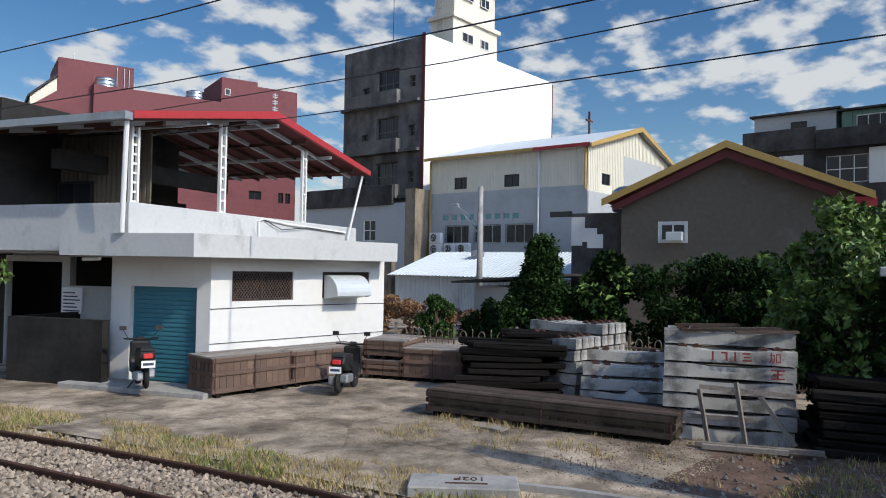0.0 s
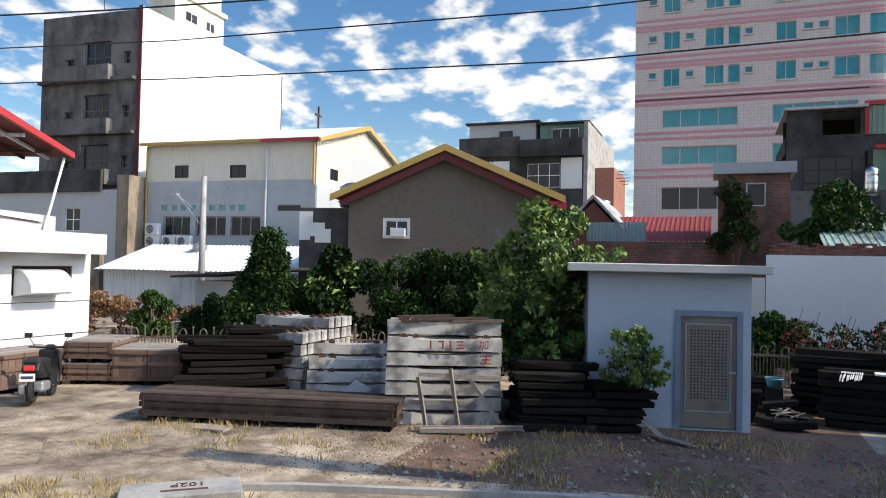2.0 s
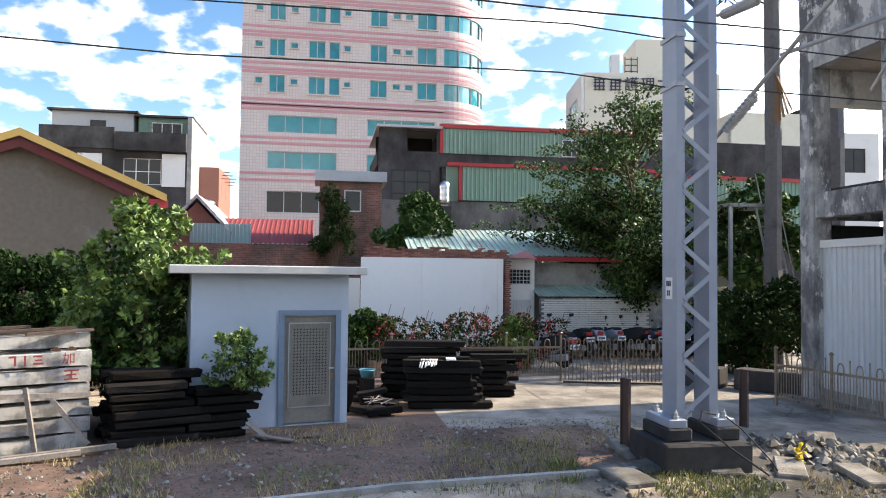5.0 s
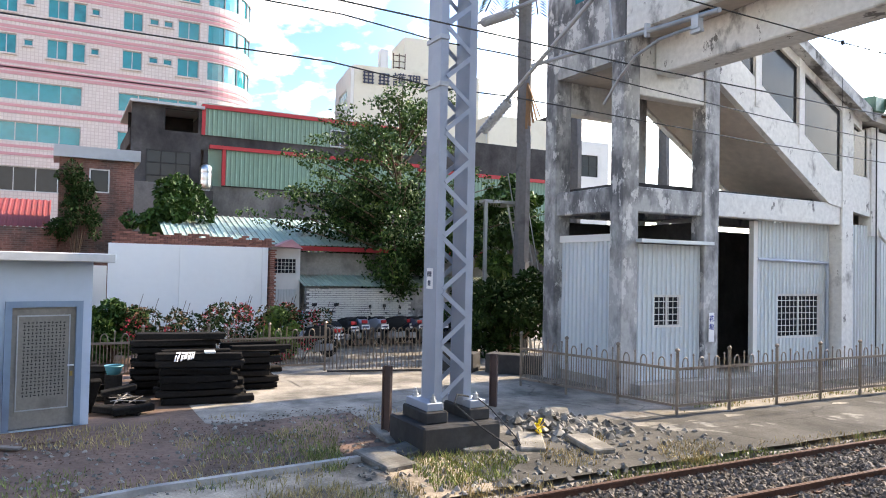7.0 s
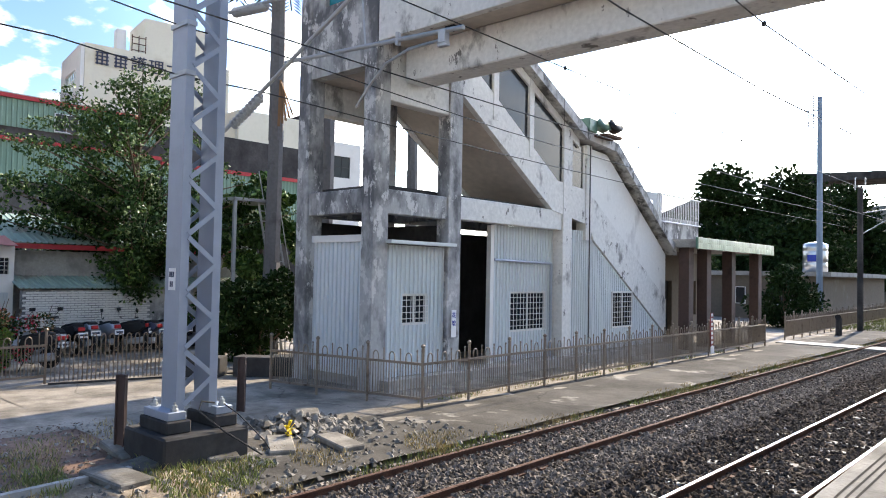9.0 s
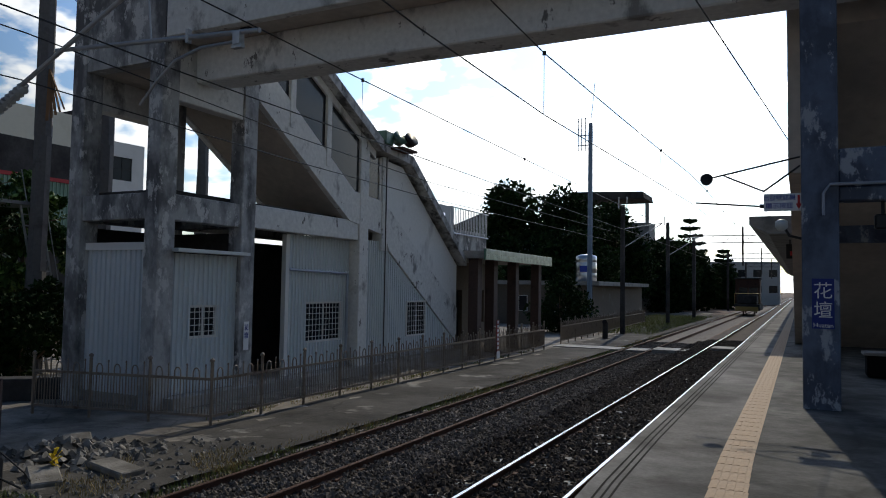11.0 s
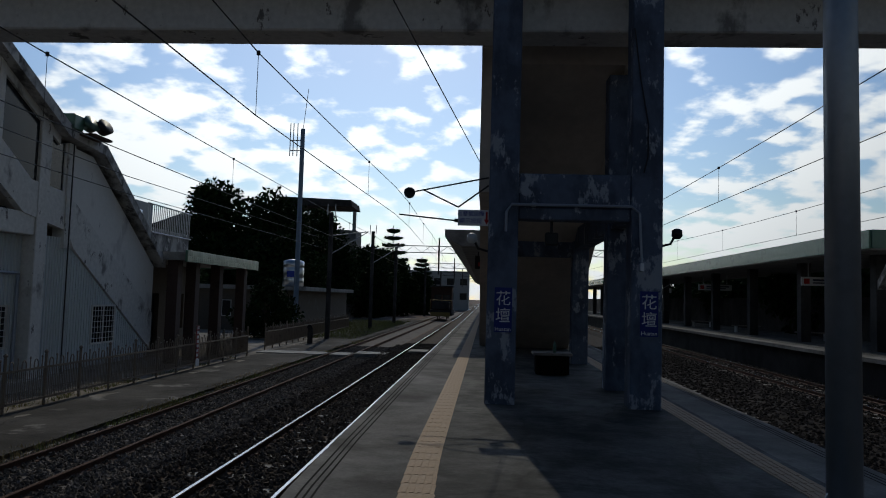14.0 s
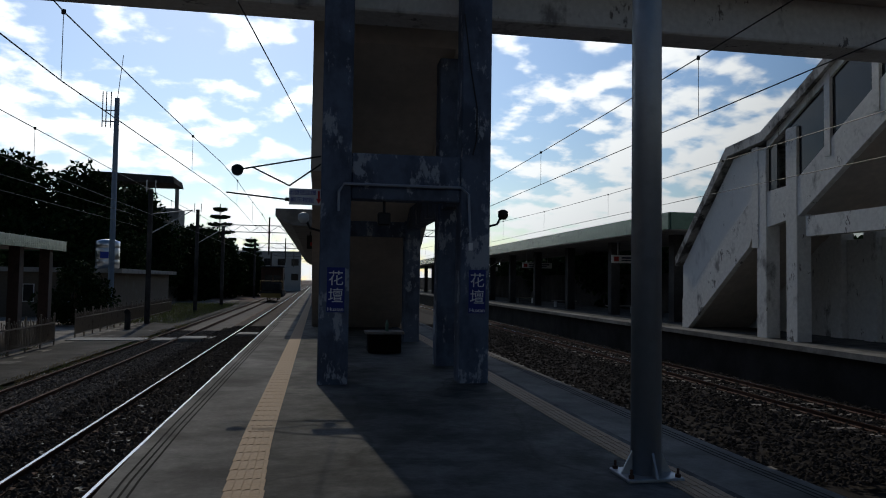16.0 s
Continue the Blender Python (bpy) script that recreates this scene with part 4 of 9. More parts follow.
part("sheet", B((-2.72, -2.08, 1.24, 1.28, 1.4, 2.06)), "sign_white", nb)
bm = bmesh.new()
for i in range(6):
    box(bm, -2.67, -2.14 - 0.08 * (i % 3), 1.232, 1.24, 1.46 + i * 0.09, 1.49 + i * 0.09)
part("print_line", bm, "sign_ink", nb)
# terrace over the house
K = Vector((-6.8, -15.3))
terr = thing("terrace", pose(K.x, K.y, 0), "roof terrace with white parapet under a red-edged metal roof", "terrace")
TS = pose(0, 0, 0, 0, 0, math.degrees(math.atan2(-0.36, -0.93)))
part("parapet", B((0, 10.2, 0, 0.18, 3.30, 4.02), bevel=0.01), "fascia", terr, m=TS)
part("parapet", B((-0.003, 0.18, 0.18, 12, 2.95, 4.0), bevel=0.01), "fascia", terr, m=TS)
part("slab", B((0.2, 10.2, 0.2, 12, 2.9, 3.3)), "fascia", terr, m=TS)
# depth under the roof: its shade is in the near-black of these walls
part("back_wall", B((0.2, 6.2, 4.2, 4.4, 3.3, 6.6)), "grime_shade", terr, "back wall with shade in its near-black colour", m=TS)
part("ceiling_beam", B((0.5, 6.6, 2.6, 2.9, 4.9, 5.35)), "grime_shade", terr, m=TS)
part("corner_wall", B((6.2, 6.6, 4.2, 12, 3.3, 4.6)), "grime_shade", terr, m=TS)
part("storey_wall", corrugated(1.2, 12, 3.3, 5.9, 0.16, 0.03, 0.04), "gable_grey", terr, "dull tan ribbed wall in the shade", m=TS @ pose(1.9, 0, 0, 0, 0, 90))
for y in (3.0, 4.6, 6.2):
    window(terr, TS @ pose(1.85, 0, 0, 0, 0, -90), -y - 1.2, -y, 3.9, 4.75, 2, "black", set_in=-0.05)
bm = bmesh.new()
prism(bm, [(-0.4, 5.72), (4.7, 6.72), (10.25, 5.85), (10.25, 5.93), (4.7, 6.82), (-0.4, 5.80)], -0.35, 12.5)
part("roof", bm, "dark_red", terr, "dark red sheet roof", m=TS)
bm = bmesh.new()
prism(bm, [(-0.4, 5.70), (4.7, 6.70), (10.3, 5.83), (10.3, 6.0), (4.7, 6.9), (-0.4, 5.86)], -0.47, -0.36)
part("gable_edge", bm, "red_paint", terr, "bright red roof edge", m=TS)
part("gutter", B((-0.62, -0.41, -0.45, 12.5, 5.66, 5.82)), "galv", terr, m=TS)
for i in range(9):
    y = 0.2 + i * 0.75
    bm = bmesh.new()
    prism(bm, [(-0.3, 5.60), (4.7, 6.58), (10.1, 5.74), (10.1, 5.83), (4.7, 6.70), (-0.3, 5.70)], y, y + 0.07)
    part("rafter", bm, "rust" if i % 2 else "pale_sheet", terr, m=TS)
for i in range(7):
    x = 0.6 + i * 1.45
    z = 5.62 + (x + 0.4) / 5.1 if x < 4.7 else 6.62 - (x - 4.7) * 0.157
    part("purlin", B((x, x + 0.08, -0.3, 6.5, z - 0.06, z + 0.03)), "pale_sheet" if i % 2 else "rust", terr, m=TS)
for x, z0, z1 in ((0.17, 4.02, 5.65), (3.1, 4.02, 6.25), (6.9, 4.02, 6.2)):
    bm = bmesh.new()
    for s in (-0.09, 0.09):
        box(bm, x + s - 0.03, x + s + 0.03, 0.02, 0.1, z0, z1)
    for i in range(8):
        z = z0 + (z1 - z0) * i / 8
        box(bm, x - 0.06, x + 0.06, 0.045, 0.075, z, z + 0.05)
    part("lattice_post", bm, "white_paint", terr, "white lattice post", m=TS)
part("drain_pipe", T((-0.28, -0.1, 3.35), (-0.42, -0.3, 5.7), 0.055), "white_paint", terr, m=TS)
part("drain_pipe", T((9.4, -0.1, 3.6), (10.1, -0.25, 5.8), 0.04), "white_paint", terr, m=TS)
bm = bmesh.new()
path_tube(bm, [(4.6, -0.03, 3.35), (4.55, -0.03, 3.9), (4.75, -0.03, 3.98), (6.0, -0.03, 3.9), (9.4, -0.03, 3.82)], 0.035)
part("conduit", bm, "white_paint", terr, m=TS)
bm = bmesh.new()
path_tube(bm, [(4.8, -0.05, 3.95), (5.6, -0.08, 3.72), (7.0, -0.06, 3.86), (9.2, -0.05, 3.8)], 0.014)
part("conduit", bm, "cable", terr, m=TS)
# low dark wall and step in front of the house
whole("low_wall", B((-0.1, 2.6, 0, 0.2, -0.1, 1.45), (-0.12, 0.1, 0.2, 6, -0.1, 1.45)), "grime_shade", "low blackened concrete wall beside the house", "wall", m=facing(C + FD * 4.9 + Vector((0.55, 0.25)), -FD), kind="structure")
st0 = C + FD * 3.2 + Vector((0.912, 0.41)) * 0.9
whole("kerb_step", B((0, 3.75, 0, 0.95, -0.1, 0.11), bevel=0.02), "concrete", "low concrete step before the shutter", "step", m=facing(st0, -FD), kind="structure")

# ---- tall dark and white building ----
tall = thing("tall_building", facing((-33.95, -40.5), (-0.05, 0.9987)), "tall narrow building with weathered, shade-darkened front and bright white side wall", "building")
holes = []
for z0 in (14.45, 11.1, 7.95):
    holes += [(2.76, 4.9, z0, z0 + 1.95), (5.85, 6.4, z0 + 0.45, z0 + 1.2), (1.3, 2.0, z0 + 0.15, z0 + 0.95)]
holes.append((3.06, 4.13, 4.73, 6.09))
part("front_wall", wall_with_holes(-0.6, 7.0, -0.12, 18.2, holes, 0.3), "concrete_weathered_shade", tall, "weathered concrete front with shade in its colour")
for h in holes:
    window(tall, None, *h, cols=3 if h[1] - h[0] > 1.5 else 1, frame="gable_grey", set_in=0.22, rows=2, rim=0.06)
for z0 in (14.45, 11.1, 7.95):
    part("balcony", B((0.2, 5.2, -0.55, -0.36, z0 - 0.6, z0 + 0.35), (0.2, 0.38, -0.36, -0.004, z0 - 0.6, z0 + 0.35), (5.02, 5.2, -0.36, -0.004, z0 - 0.6, z0 + 0.35)), "concrete_weathered_shade", tall, "grimy concrete balcony front")
    part("ledge", B((-0.6, 6.9, -0.35, -0.004, z0 - 0.62, z0 - 0.42)), "concrete_weathered_shade", tall)
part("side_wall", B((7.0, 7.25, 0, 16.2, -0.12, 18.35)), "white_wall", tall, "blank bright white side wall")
part("wall_edge", B((7.005, 7.27, -0.06, -0.004, 3, 18.4)), "dark_red", tall)
part("wall_edge", B((7.002, 7.28, 16.2, 16.3, 8, 18.2)), "dark_red", tall)
part("rear_wall", B((-0.6, 7.0, 15.9, 16.2, -0.12, 17.5), (-0.6, -0.3, 0.3, 15.9, -0.12, 18)), "concrete_dark", tall)
part("roof", P([(-0.3, 17.4), (7.0, 17.4), (7.0, 17.5), (-0.3, 17.5)], 0.3, 15.9), "concrete", tall)
part("stair_house", B((4.9, 10.4 - 3.4, 3.2, 8.5, 17.5, 20.4), (4.7, 7.2, 3.0, 8.7, 20.4, 20.7), (5.1, 6.9, 3.4, 8.3, 20.7, 23.2), (4.8, 7.15, 3.1, 8.6, 23.2, 23.5)), "cream", tall, "cream rooftop stair house")
for z in (18.9, 22.0):
    window(tall, pose(7.0, 4.2, 0, 0, 0, 90), 0, 1.3, z, z + 0.7, 2, "white_paint", set_in=-0.04)
    window(tall, pose(7.0, 6.4, 0, 0, 0, 90), 0, 1.0, z, z + 0.7, 2, "white_paint", set_in=-0.04)
bm = bmesh.new()
for i in range(14):
    tube(bm, (5.6, 3.1, 18.0 + i * 0.4), (6.0, 3.1, 18.0 + i * 0.4), 0.02, n=5)
for x in (5.6, 6.0):
    tube(bm, (x, 3.1, 17.6), (x, 3.1, 23.6), 0.025, n=5)
part("ladder", bm, "galv", tall)
bm = bmesh.new()
for i in range(12):
    tube(bm, (7.1, 3.2 + i * 0.5, 23.5), (7.1, 3.2 + i * 0.5, 24.4), 0.02, n=5)
tube(bm, (7.1, 3.2, 24.4), (7.1, 8.7, 24.4), 0.025, n=5)
part("roof_rail", bm, "galv", tall)
low = thing("annex_building", facing((-30.2, -36.6), (-0.05, 0.9987)), "low grey annex with stained parapet in front of the tall building", "building")
part("wall", wall_with_holes(-3.6, 5.6, -0.1, 6.6, [(2.0, 3.1, 4.3, 5.6)]), "grey_paint", low)
part("parapet", B((-3.7, 4.6, -0.15, -0.004, 6.5, 7.7)), "concrete_dark", low)
part("end_wall", B((5.6, 6.4, 0.0, 5.0, -0.1, 7.4)), "stain_tan", low, "brown-stained end wall")
window(low, None, 2.0, 3.1, 4.3, 5.6, 2, "white_paint", set_in=0.1, rows=2)
part("roof", B((-3.6, 5.6, 0.2, 5, 6.4, 6.5)), "concrete_dark", low)
part("stained_wall", B((6.4, 7.6, -3.2, -2.9, 0, 3.9)), "stain_tan", low, "brown stained concrete wall stub")

# ---- cream hall ----
hall = thing("hall", facing((-31.9, -30.3), (-0.066, 0.998)), "cream and grey metal-clad hall with a white low-pitched roof", "hall")
HW = 10.62
wins = [(1.84, 2.78, 7.35, 8.05), (5.39, 6.42, 7.3, 8.0)]
part("upper_wall", wall_with_holes(0, HW, 7.15, 9.2, wins, 0.2), "cream", hall)
bm = bmesh.new()
for i in range(52):
    x = 0.1 + i * 0.2
    if any(a - 0.1 < x < b + 0.1 for a, b, _, _ in wins):
        box(bm, x, x + 0.05, -0.02, -0.002, 8.1, 9.15)
        box(bm, x, x + 0.05, -0.02, -0.002, 7.18, 7.28)
    else:
        box(bm, x, x + 0.05, -0.02, -0.002, 7.18, 9.15)
part("cladding_rib", bm, "cream", hall, kind="stuff")
lw = [(1.3, 3.0, 4.15, 5.2), (3.4, 5.27, 4.15, 5.2), (5.6, 7.4, 4.15, 5.2), (8.35, 9.8, 5.45, 5.85)] + [(1.07 + i * 0.62, 1.5 + i * 0.62, 5.48, 5.88) for i in range(10) if i != 9]
part("lower_wall", wall_with_holes(0, HW, -0.1, 7.15, lw, 0.2, y=-0.03), "grey_paint", hall)
for h in wins:
    window(hall, None, *h, cols=2, frame="black", set_in=0.08)
for i, h in enumerate(lw):
    window(hall, None, *h, cols=3 if i < 3 else 1, frame="galv", glass="teal_glass" if i > 3 else "dark_glass", set_in=0.06, y=-0.03, bars=0.22 if i < 3 else 0)
sw = [(1.59, 2.63, 7.32, 7.95)]
hs = pose(HW, 0, 0, 0, 0, 90)
part("side_wall", wall_with_holes(0, 11.6, -0.1, 9.2, sw, 0.2, y=-0.006), "cream", hall, "sunlit cream side wall", m=hs)
bm = bmesh.new()
for i in range(58):
    box(bm, 0.05 + i * 0.2, 0.1 + i * 0.2, -0.03, -0.008, 6.9 if not 1.4 < i * 0.2 < 2.8 else 8.05, 9.2 + min(1.7, 0.27 * min(i * 0.2, 11.6 - i * 0.2)))
part("cladding_rib", bm, "cream", hall, m=hs, kind="stuff")
part("side_panel", B((4.3, 9.8, -0.04, -0.031, 7.0, 9.2)), "grey_paint", hall, m=hs)
part("side_lower", B((0, 11.6, -0.05, -0.008, -0.1, 6.85)), "grey_paint", hall, m=hs)
window(hall, hs, *sw[0], cols=2, frame="black", set_in=0.06, y=-0.006)
part("gable", P([(0, 9.2), (6.0, 10.85), (11.6, 9.2)], -0.006, 0.2), "cream", hall, m=hs)
for pts in ([(-0.35, 9.18), (6.0, 10.95), (6.0, 11.05), (-0.35, 9.28)], [(6.0, 10.95), (11.95, 9.18), (11.95, 9.28), (6.0, 11.05)]):
    part("roof", P(pts, -0.35, HW + 0.2), "white_sheet", hall, "white sheet roof", m=hs)
part("roof_edge", P([(-0.4, 9.05), (6.0, 10.8), (12, 9.05), (12, 9.25), (6.0, 11.1), (-0.4, 9.25)], -0.4, -0.352), "yellow_trim", hall, m=hs)
part("eave_edge", B((-0.2, 7.5, -0.42, -0.37, 9.12, 9.3)), "yellow_trim", hall)
part("eave_edge", B((7.5, HW + 0.3, -0.42, -0.37, 9.12, 9.3)), "red_paint", hall)
for x, z in ((0.15, 0), (7.75, 3.2), (HW - 0.06, 6.9)):
    part("downpipe", T((x, -0.16, z), (x, -0.16, 9.1), 0.06), "pale_sheet" if x > 1 and x < 9 else "yellow_trim", hall)
part("cross", B((5.95, 6.05, 3, 3.1, 10.9, 12.4), (5.6, 6.4, 3, 3.1, 11.8, 11.9)), "rust", hall, m=hs)


def air_unit(m, label="white outdoor air conditioner unit with round fan grille"):
    t = thing("air_conditioner", m, label, "air conditioner", group="air conditioner units")
    part("casing", B((-0.42, 0.42, -0.16, 0.16, 0, 0.62), bevel=0.02), "white_paint", t)
    bm = bmesh.new()
    for r in (0.08, 0.15, 0.22):
        for i in range(16):
            a, b = 2 * math.pi * i / 16, 2 * math.pi * (i + 1) / 16
            bar(bm, (-0.1 + r * math.cos(a), -0.19, 0.31 + r * math.sin(a)), (-0.1 + r * math.cos(b), -0.19, 0.31 + r * math.sin(b)), 0.012)
    part("fan_grille", bm, "white_paint", t)
    bm = bmesh.new()
    lathe(bm, [(0.24, 0), (0.24, 0.012)], 20, pose(-0.1, -0.165, 0.31, 90))
    part("fan_hole", bm, "black", t)
    part("bracket", B((-0.4, -0.34, -0.15, 0.5, -0.06, -0.003), (0.34, 0.4, -0.15, 0.5, -0.06, -0.003)), "galv", t)
    return t


hf = facing((-31.9, -30.3), (-0.066, 0.998))
for x, z in ((1.0, 3.5), (1.0, 4.15), (2.1, 3.5), (3.05, 3.5)):
    air_unit(hf @ pose(x, -0.55, z))
# low white sheet-metal shed before the hall
ws = thing("low_shed", facing((-27.0, -26.5), (-0.05, 0.9987)), "low shed with white ribbed roof and pale ribbed walls", "shed")
part("wall", corrugated(-1.5, 9.5, -0.1, 2.3, 0.18, 0.03, 0.02), "pale_sheet", ws)
bm = corrugated(-1.8, 10.2, 0, 4.2, 0.25, 0.04, 0.02)
part("roof", bm, "white_sheet", ws, m=pose(0, -0.4, 2.28, -72))
for x in (2.0, 6.0):
    bm = bmesh.new()
    lathe(bm, [(0.28, 0), (0.28, 0.3), (0.36, 0.35), (0.36, 0.6), (0.1, 0.7)], 14, pose(x, 2.6, 3.0))
    part("vent", bm, "galv", ws)
sm = thing("small_shed", facing((-22.5, -18.8), (-0.05, 0.9987)), "small grey shed with a thin slanting roof", "shed")
part("wall", B((0, 4.0, 0, 2.5, -0.1, 2.0)), "grey_paint", sm)
part("roof", P([(-0.8, 2.1), (4.2, 2.5), (4.2, 2.58), (-0.8, 2.18)], -0.5, 2.8), "concrete_dark", sm)
up = thing("utility_pole", pose(-24.5, -20.2, 0), "grey concrete utility pole with street lamp arm", "utility pole")
part("pole", T((0, 0, 0), (0, 0, 6.3), 0.15, 0.11, 12), "concrete", up, smooth=True)
bm = bmesh.new()
path_tube(bm, [(0.05, 0, 4.2), (0.3, -1.1, 5.5)], 0.035)
path_tube(bm, [(0.05, 0, 4.6), (0.3, -1.15, 5.55)], 0.03)
part("lamp_arm", bm, "galv", up)
part("lamp_head", B((0.2, 0.4, -1.5, -1.05, 5.48, 5.6), bevel=0.03), "galv", up)

# ---- grey gable house ----
gh = thing("gable_house", facing((-25.2, -14.1), (-2.0, 8.25)), "dark grey plastered house with red and yellow gable trim", "house")
part("wall", wall_with_holes(0.35, 8.15, -0.1, 5.2, [(1.83, 2.75, 3.88, 4.52)], 0.25), "gable_grey", gh)
part("gable", P([(0.35, 5.2), (4.2, 6.95), (8.15, 5.2)], 0, 0.25), "gable_grey", gh)
part("side_wall", B((7.9, 8.15, 0.25, 9, -0.1, 5.2), (0.35, 0.6, 0.25, 9, -0.1, 5.2)), "gable_grey", gh)
for pts in ([(-0.25, 5.35), (4.2, 7.3), (4.2, 7.42), (-0.25, 5.5)], [(4.2, 7.3), (8.75, 5.35), (8.75, 5.5), (4.2, 7.42)]):
    part("roof", P(pts, -0.4, 9.3), "roof_red", gh)
part("gable_trim", P([(-0.3, 5.22), (4.2, 7.2), (8.8, 5.22), (8.8, 5.48), (4.2, 7.46), (-0.3, 5.48)], -0.5, -0.41), "yellow_trim", gh, "ochre yellow roof edge")
part("gable_trim", P([(0.2, 5.05), (4.2, 6.85), (8.3, 5.05), (8.5, 5.2), (4.2, 7.15), (0.0, 5.2)], -0.38, -0.3), "dark_red", gh, "dark red board below the edge")
part("eave_box", B((8.15, 8.85, -0.45, 9, 5.0, 5.3)), "red_paint", gh)
part("drain_pipe", T((8.25, -0.1, 0.5), (8.25, -0.1, 5.0), 0.05), "white_paint", gh)
w = window(gh, None, 1.83, 2.75, 3.88, 4.52, 2, "white_paint", set_in=0.03)
part("window_surround", B((1.75, 2.83, -0.03, -0.003, 4.52, 4.6), (1.75, 2.83, -0.03, -0.003, 3.8, 3.88), (1.75, 1.83, -0.03, -0.003, 3.88, 4.52), (2.75, 2.83, -0.03, -0.003, 3.88, 4.52)), "white_paint", gh)
part("window_air_unit", B((2.1, 2.68, -0.35, 0.06, 3.86, 4.2), bevel=0.02), "pale_sheet", gh)
part("wall_annex", B((-1.75, 0.34, 0.3, 3, -0.1, 5.0)), "concrete_dark", gh, "blackened annex wall")
bm = bmesh.new()
for i, (a, b, c, d) in enumerate(((-1.76, -1.2, 4.2, 4.85), (-1.5, -0.7, 3.85, 4.4), (-1.1, -0.45, 3.6, 4.15), (-1.76, -1.3, 3.7, 4.25))):
    box(bm, a, b, 0.285 - i * 0.002, 0.298, c, d)
part("bare_plaster", bm, "white_paint", gh, "white patch where the paint has peeled")
tk = thing("water_tank", gh.matrix_basis @ pose(0.1, 1.6, 5.0), "round stainless steel water tank on a roof", "water tank", group="water tanks")


def tank_parts(t, r=0.55, h=1.0):
    bm = bmesh.new()
    lathe(bm, [(r * 0.9, 0.12), (r, 0.2), (r, 0.12 + h * 0.3), (r * 0.97, 0.14 + h * 0.32), (r, 0.16 + h * 0.34), (r, h * 0.75), (r * 0.97, h * 0.77), (r, h * 0.79), (r, h), (r * 0.55, h + 0.14), (r * 0.2, h + 0.18)], 20)
    part("body", bm, "steel", t, smooth=True)
    part("leg", B((-r * 0.7, r * 0.7, -0.03, 0.03, 0, 0.13), (-0.03, 0.03, -r * 0.7, r * 0.7, 0.0, 0.128)), "galv", t)


tank_parts(tk)
# ---- old houses behind the gable house ----
ro = thing("old_house", facing((-46, -16.5), (0, 1)), "old blackened concrete house with green rooftop rooms", "house")
part("wall", wall_with_holes(0, 8.3, -0.1, 10.4, [(4.6, 6.8, 8.0, 9.6)], 0.3), "concrete_dark", ro)
part("side_wall", B((8.3, 8.55, 0.0, 12, -0.1, 12.2)), "concrete", ro, "bare grey concrete side wall")
part("roof_slab", B((0, 8.3, 0.3, 10, 10.2, 10.4)), "concrete_dark", ro)
window(ro, None, 4.6, 6.8, 8.0, 9.6, 3, "white_paint", set_in=0.12, rows=2)
part("white_screen", B((6.85, 8.2, -0.06, -0.01, 7.9, 9.9)), "white_paint", ro)
part("peeled_patch", B((2.0, 3.4, -0.012, -0.003, 9.0, 9.8), (1.2, 2.4, -0.02, -0.013, 9.3, 9.7)), "concrete_white", ro)
part("parapet", B((-0.1, 4.1, -0.2, -0.02, 10.1, 11.4), (4.2, 8.3, -0.5, -0.02, 10.0, 11.1)), "concrete_dark", ro)
part("roof_room", B((0.2, 4.9, 1.0, 6, 10.4, 12.5)), "grey_paint", ro)
part("roof_room", B((5.2, 8.2, 1.0, 6, 10.4, 12.3)), "green_enamel", ro, "dull green rooftop room")
part("roof_sheet", B((0, 5.2, 0.7, 6.3, 12.5, 12.62), (5.0, 8.5, 0.7, 6.3, 12.3, 12.42)), "concrete_dark", ro)
window(ro, None, 2.4, 3.3, 11.3, 12.0, 1, "black", set_in=0.96)
window(ro, None, 6.0, 7.8, 11.2, 12.0, 3, "white_paint", set_in=0.95, bars=0.25)
part("brick_end", B((8.56, 9.8, 3.0, 9, -0.1, 9.6)), "brick", ro)
bm = bmesh.new()
for i in range(9):
    tube(bm, (8.6, 4 + i * 0.6, 9.0 + 0.3 * (i % 3)), (10.2, 4 + i * 0.6, 9.0 + 0.3 * (i % 3)), 0.03, n=5)
part("rebar", bm, "rust", ro)
tk2 = thing("water_tank", ro.matrix_basis @ pose(9.2, 1.8, 6.0), "round stainless steel water tank on a bracket", "water tank", group="water tanks")
tank_parts(tk2, 0.6, 1.2)
part("bracket", B((-0.6, 0.6, -0.6, 0.6, -6.1, 0.0)), "concrete_old", tk2)
bg_ = thing("brick_gable_house", facing((-30.5, -6.2), (0, 1)), "small old brick gable house between taller houses", "house")
part("wall", P([(0, -0.1), (2.4, -0.1), (2.4, 4.3), (1.2, 5.6), (0, 4.3)], 0, 6), "brick", bg_)
part("roof", P([(-0.2, 4.25), (1.2, 5.75), (2.6, 4.25), (2.6, 4.4), (1.2, 5.9), (-0.2, 4.4)], -0.15, 6.2), "concrete_old", bg_)

# ---- pink apartment tower ----
pt = thing("apartment_tower", facing((-63.4, -7), (0, 1)), "tall pink tiled apartment tower with teal windows and rounded corner", "apartment building")
PW = 17.6
levels = [24.7 + 3.18 * k for k in range(-2, 5)]  # sills of the upper storeys
small = [(2.3, 3.65), (5.65, 7.1), (7.4, 8.35), (11.0, 12.5), (15.2, 16.95)]
vents = [(1.1, 1.75), (4.1, 4.75), (8.7, 9.3), (13.0, 13.7), (14.1, 14.8)]
holes = []
for z in levels:
    holes += [(a, b, z, z + 1.5) for a, b in small] + [(a, b, z + 0.75, z + 1.25) for a, b in vents]
for z in (14.85, 11.7):
    holes += [(2.25, 8.2, z, z + 1.5), (10.8, 16.9, z, z + 1.5)]
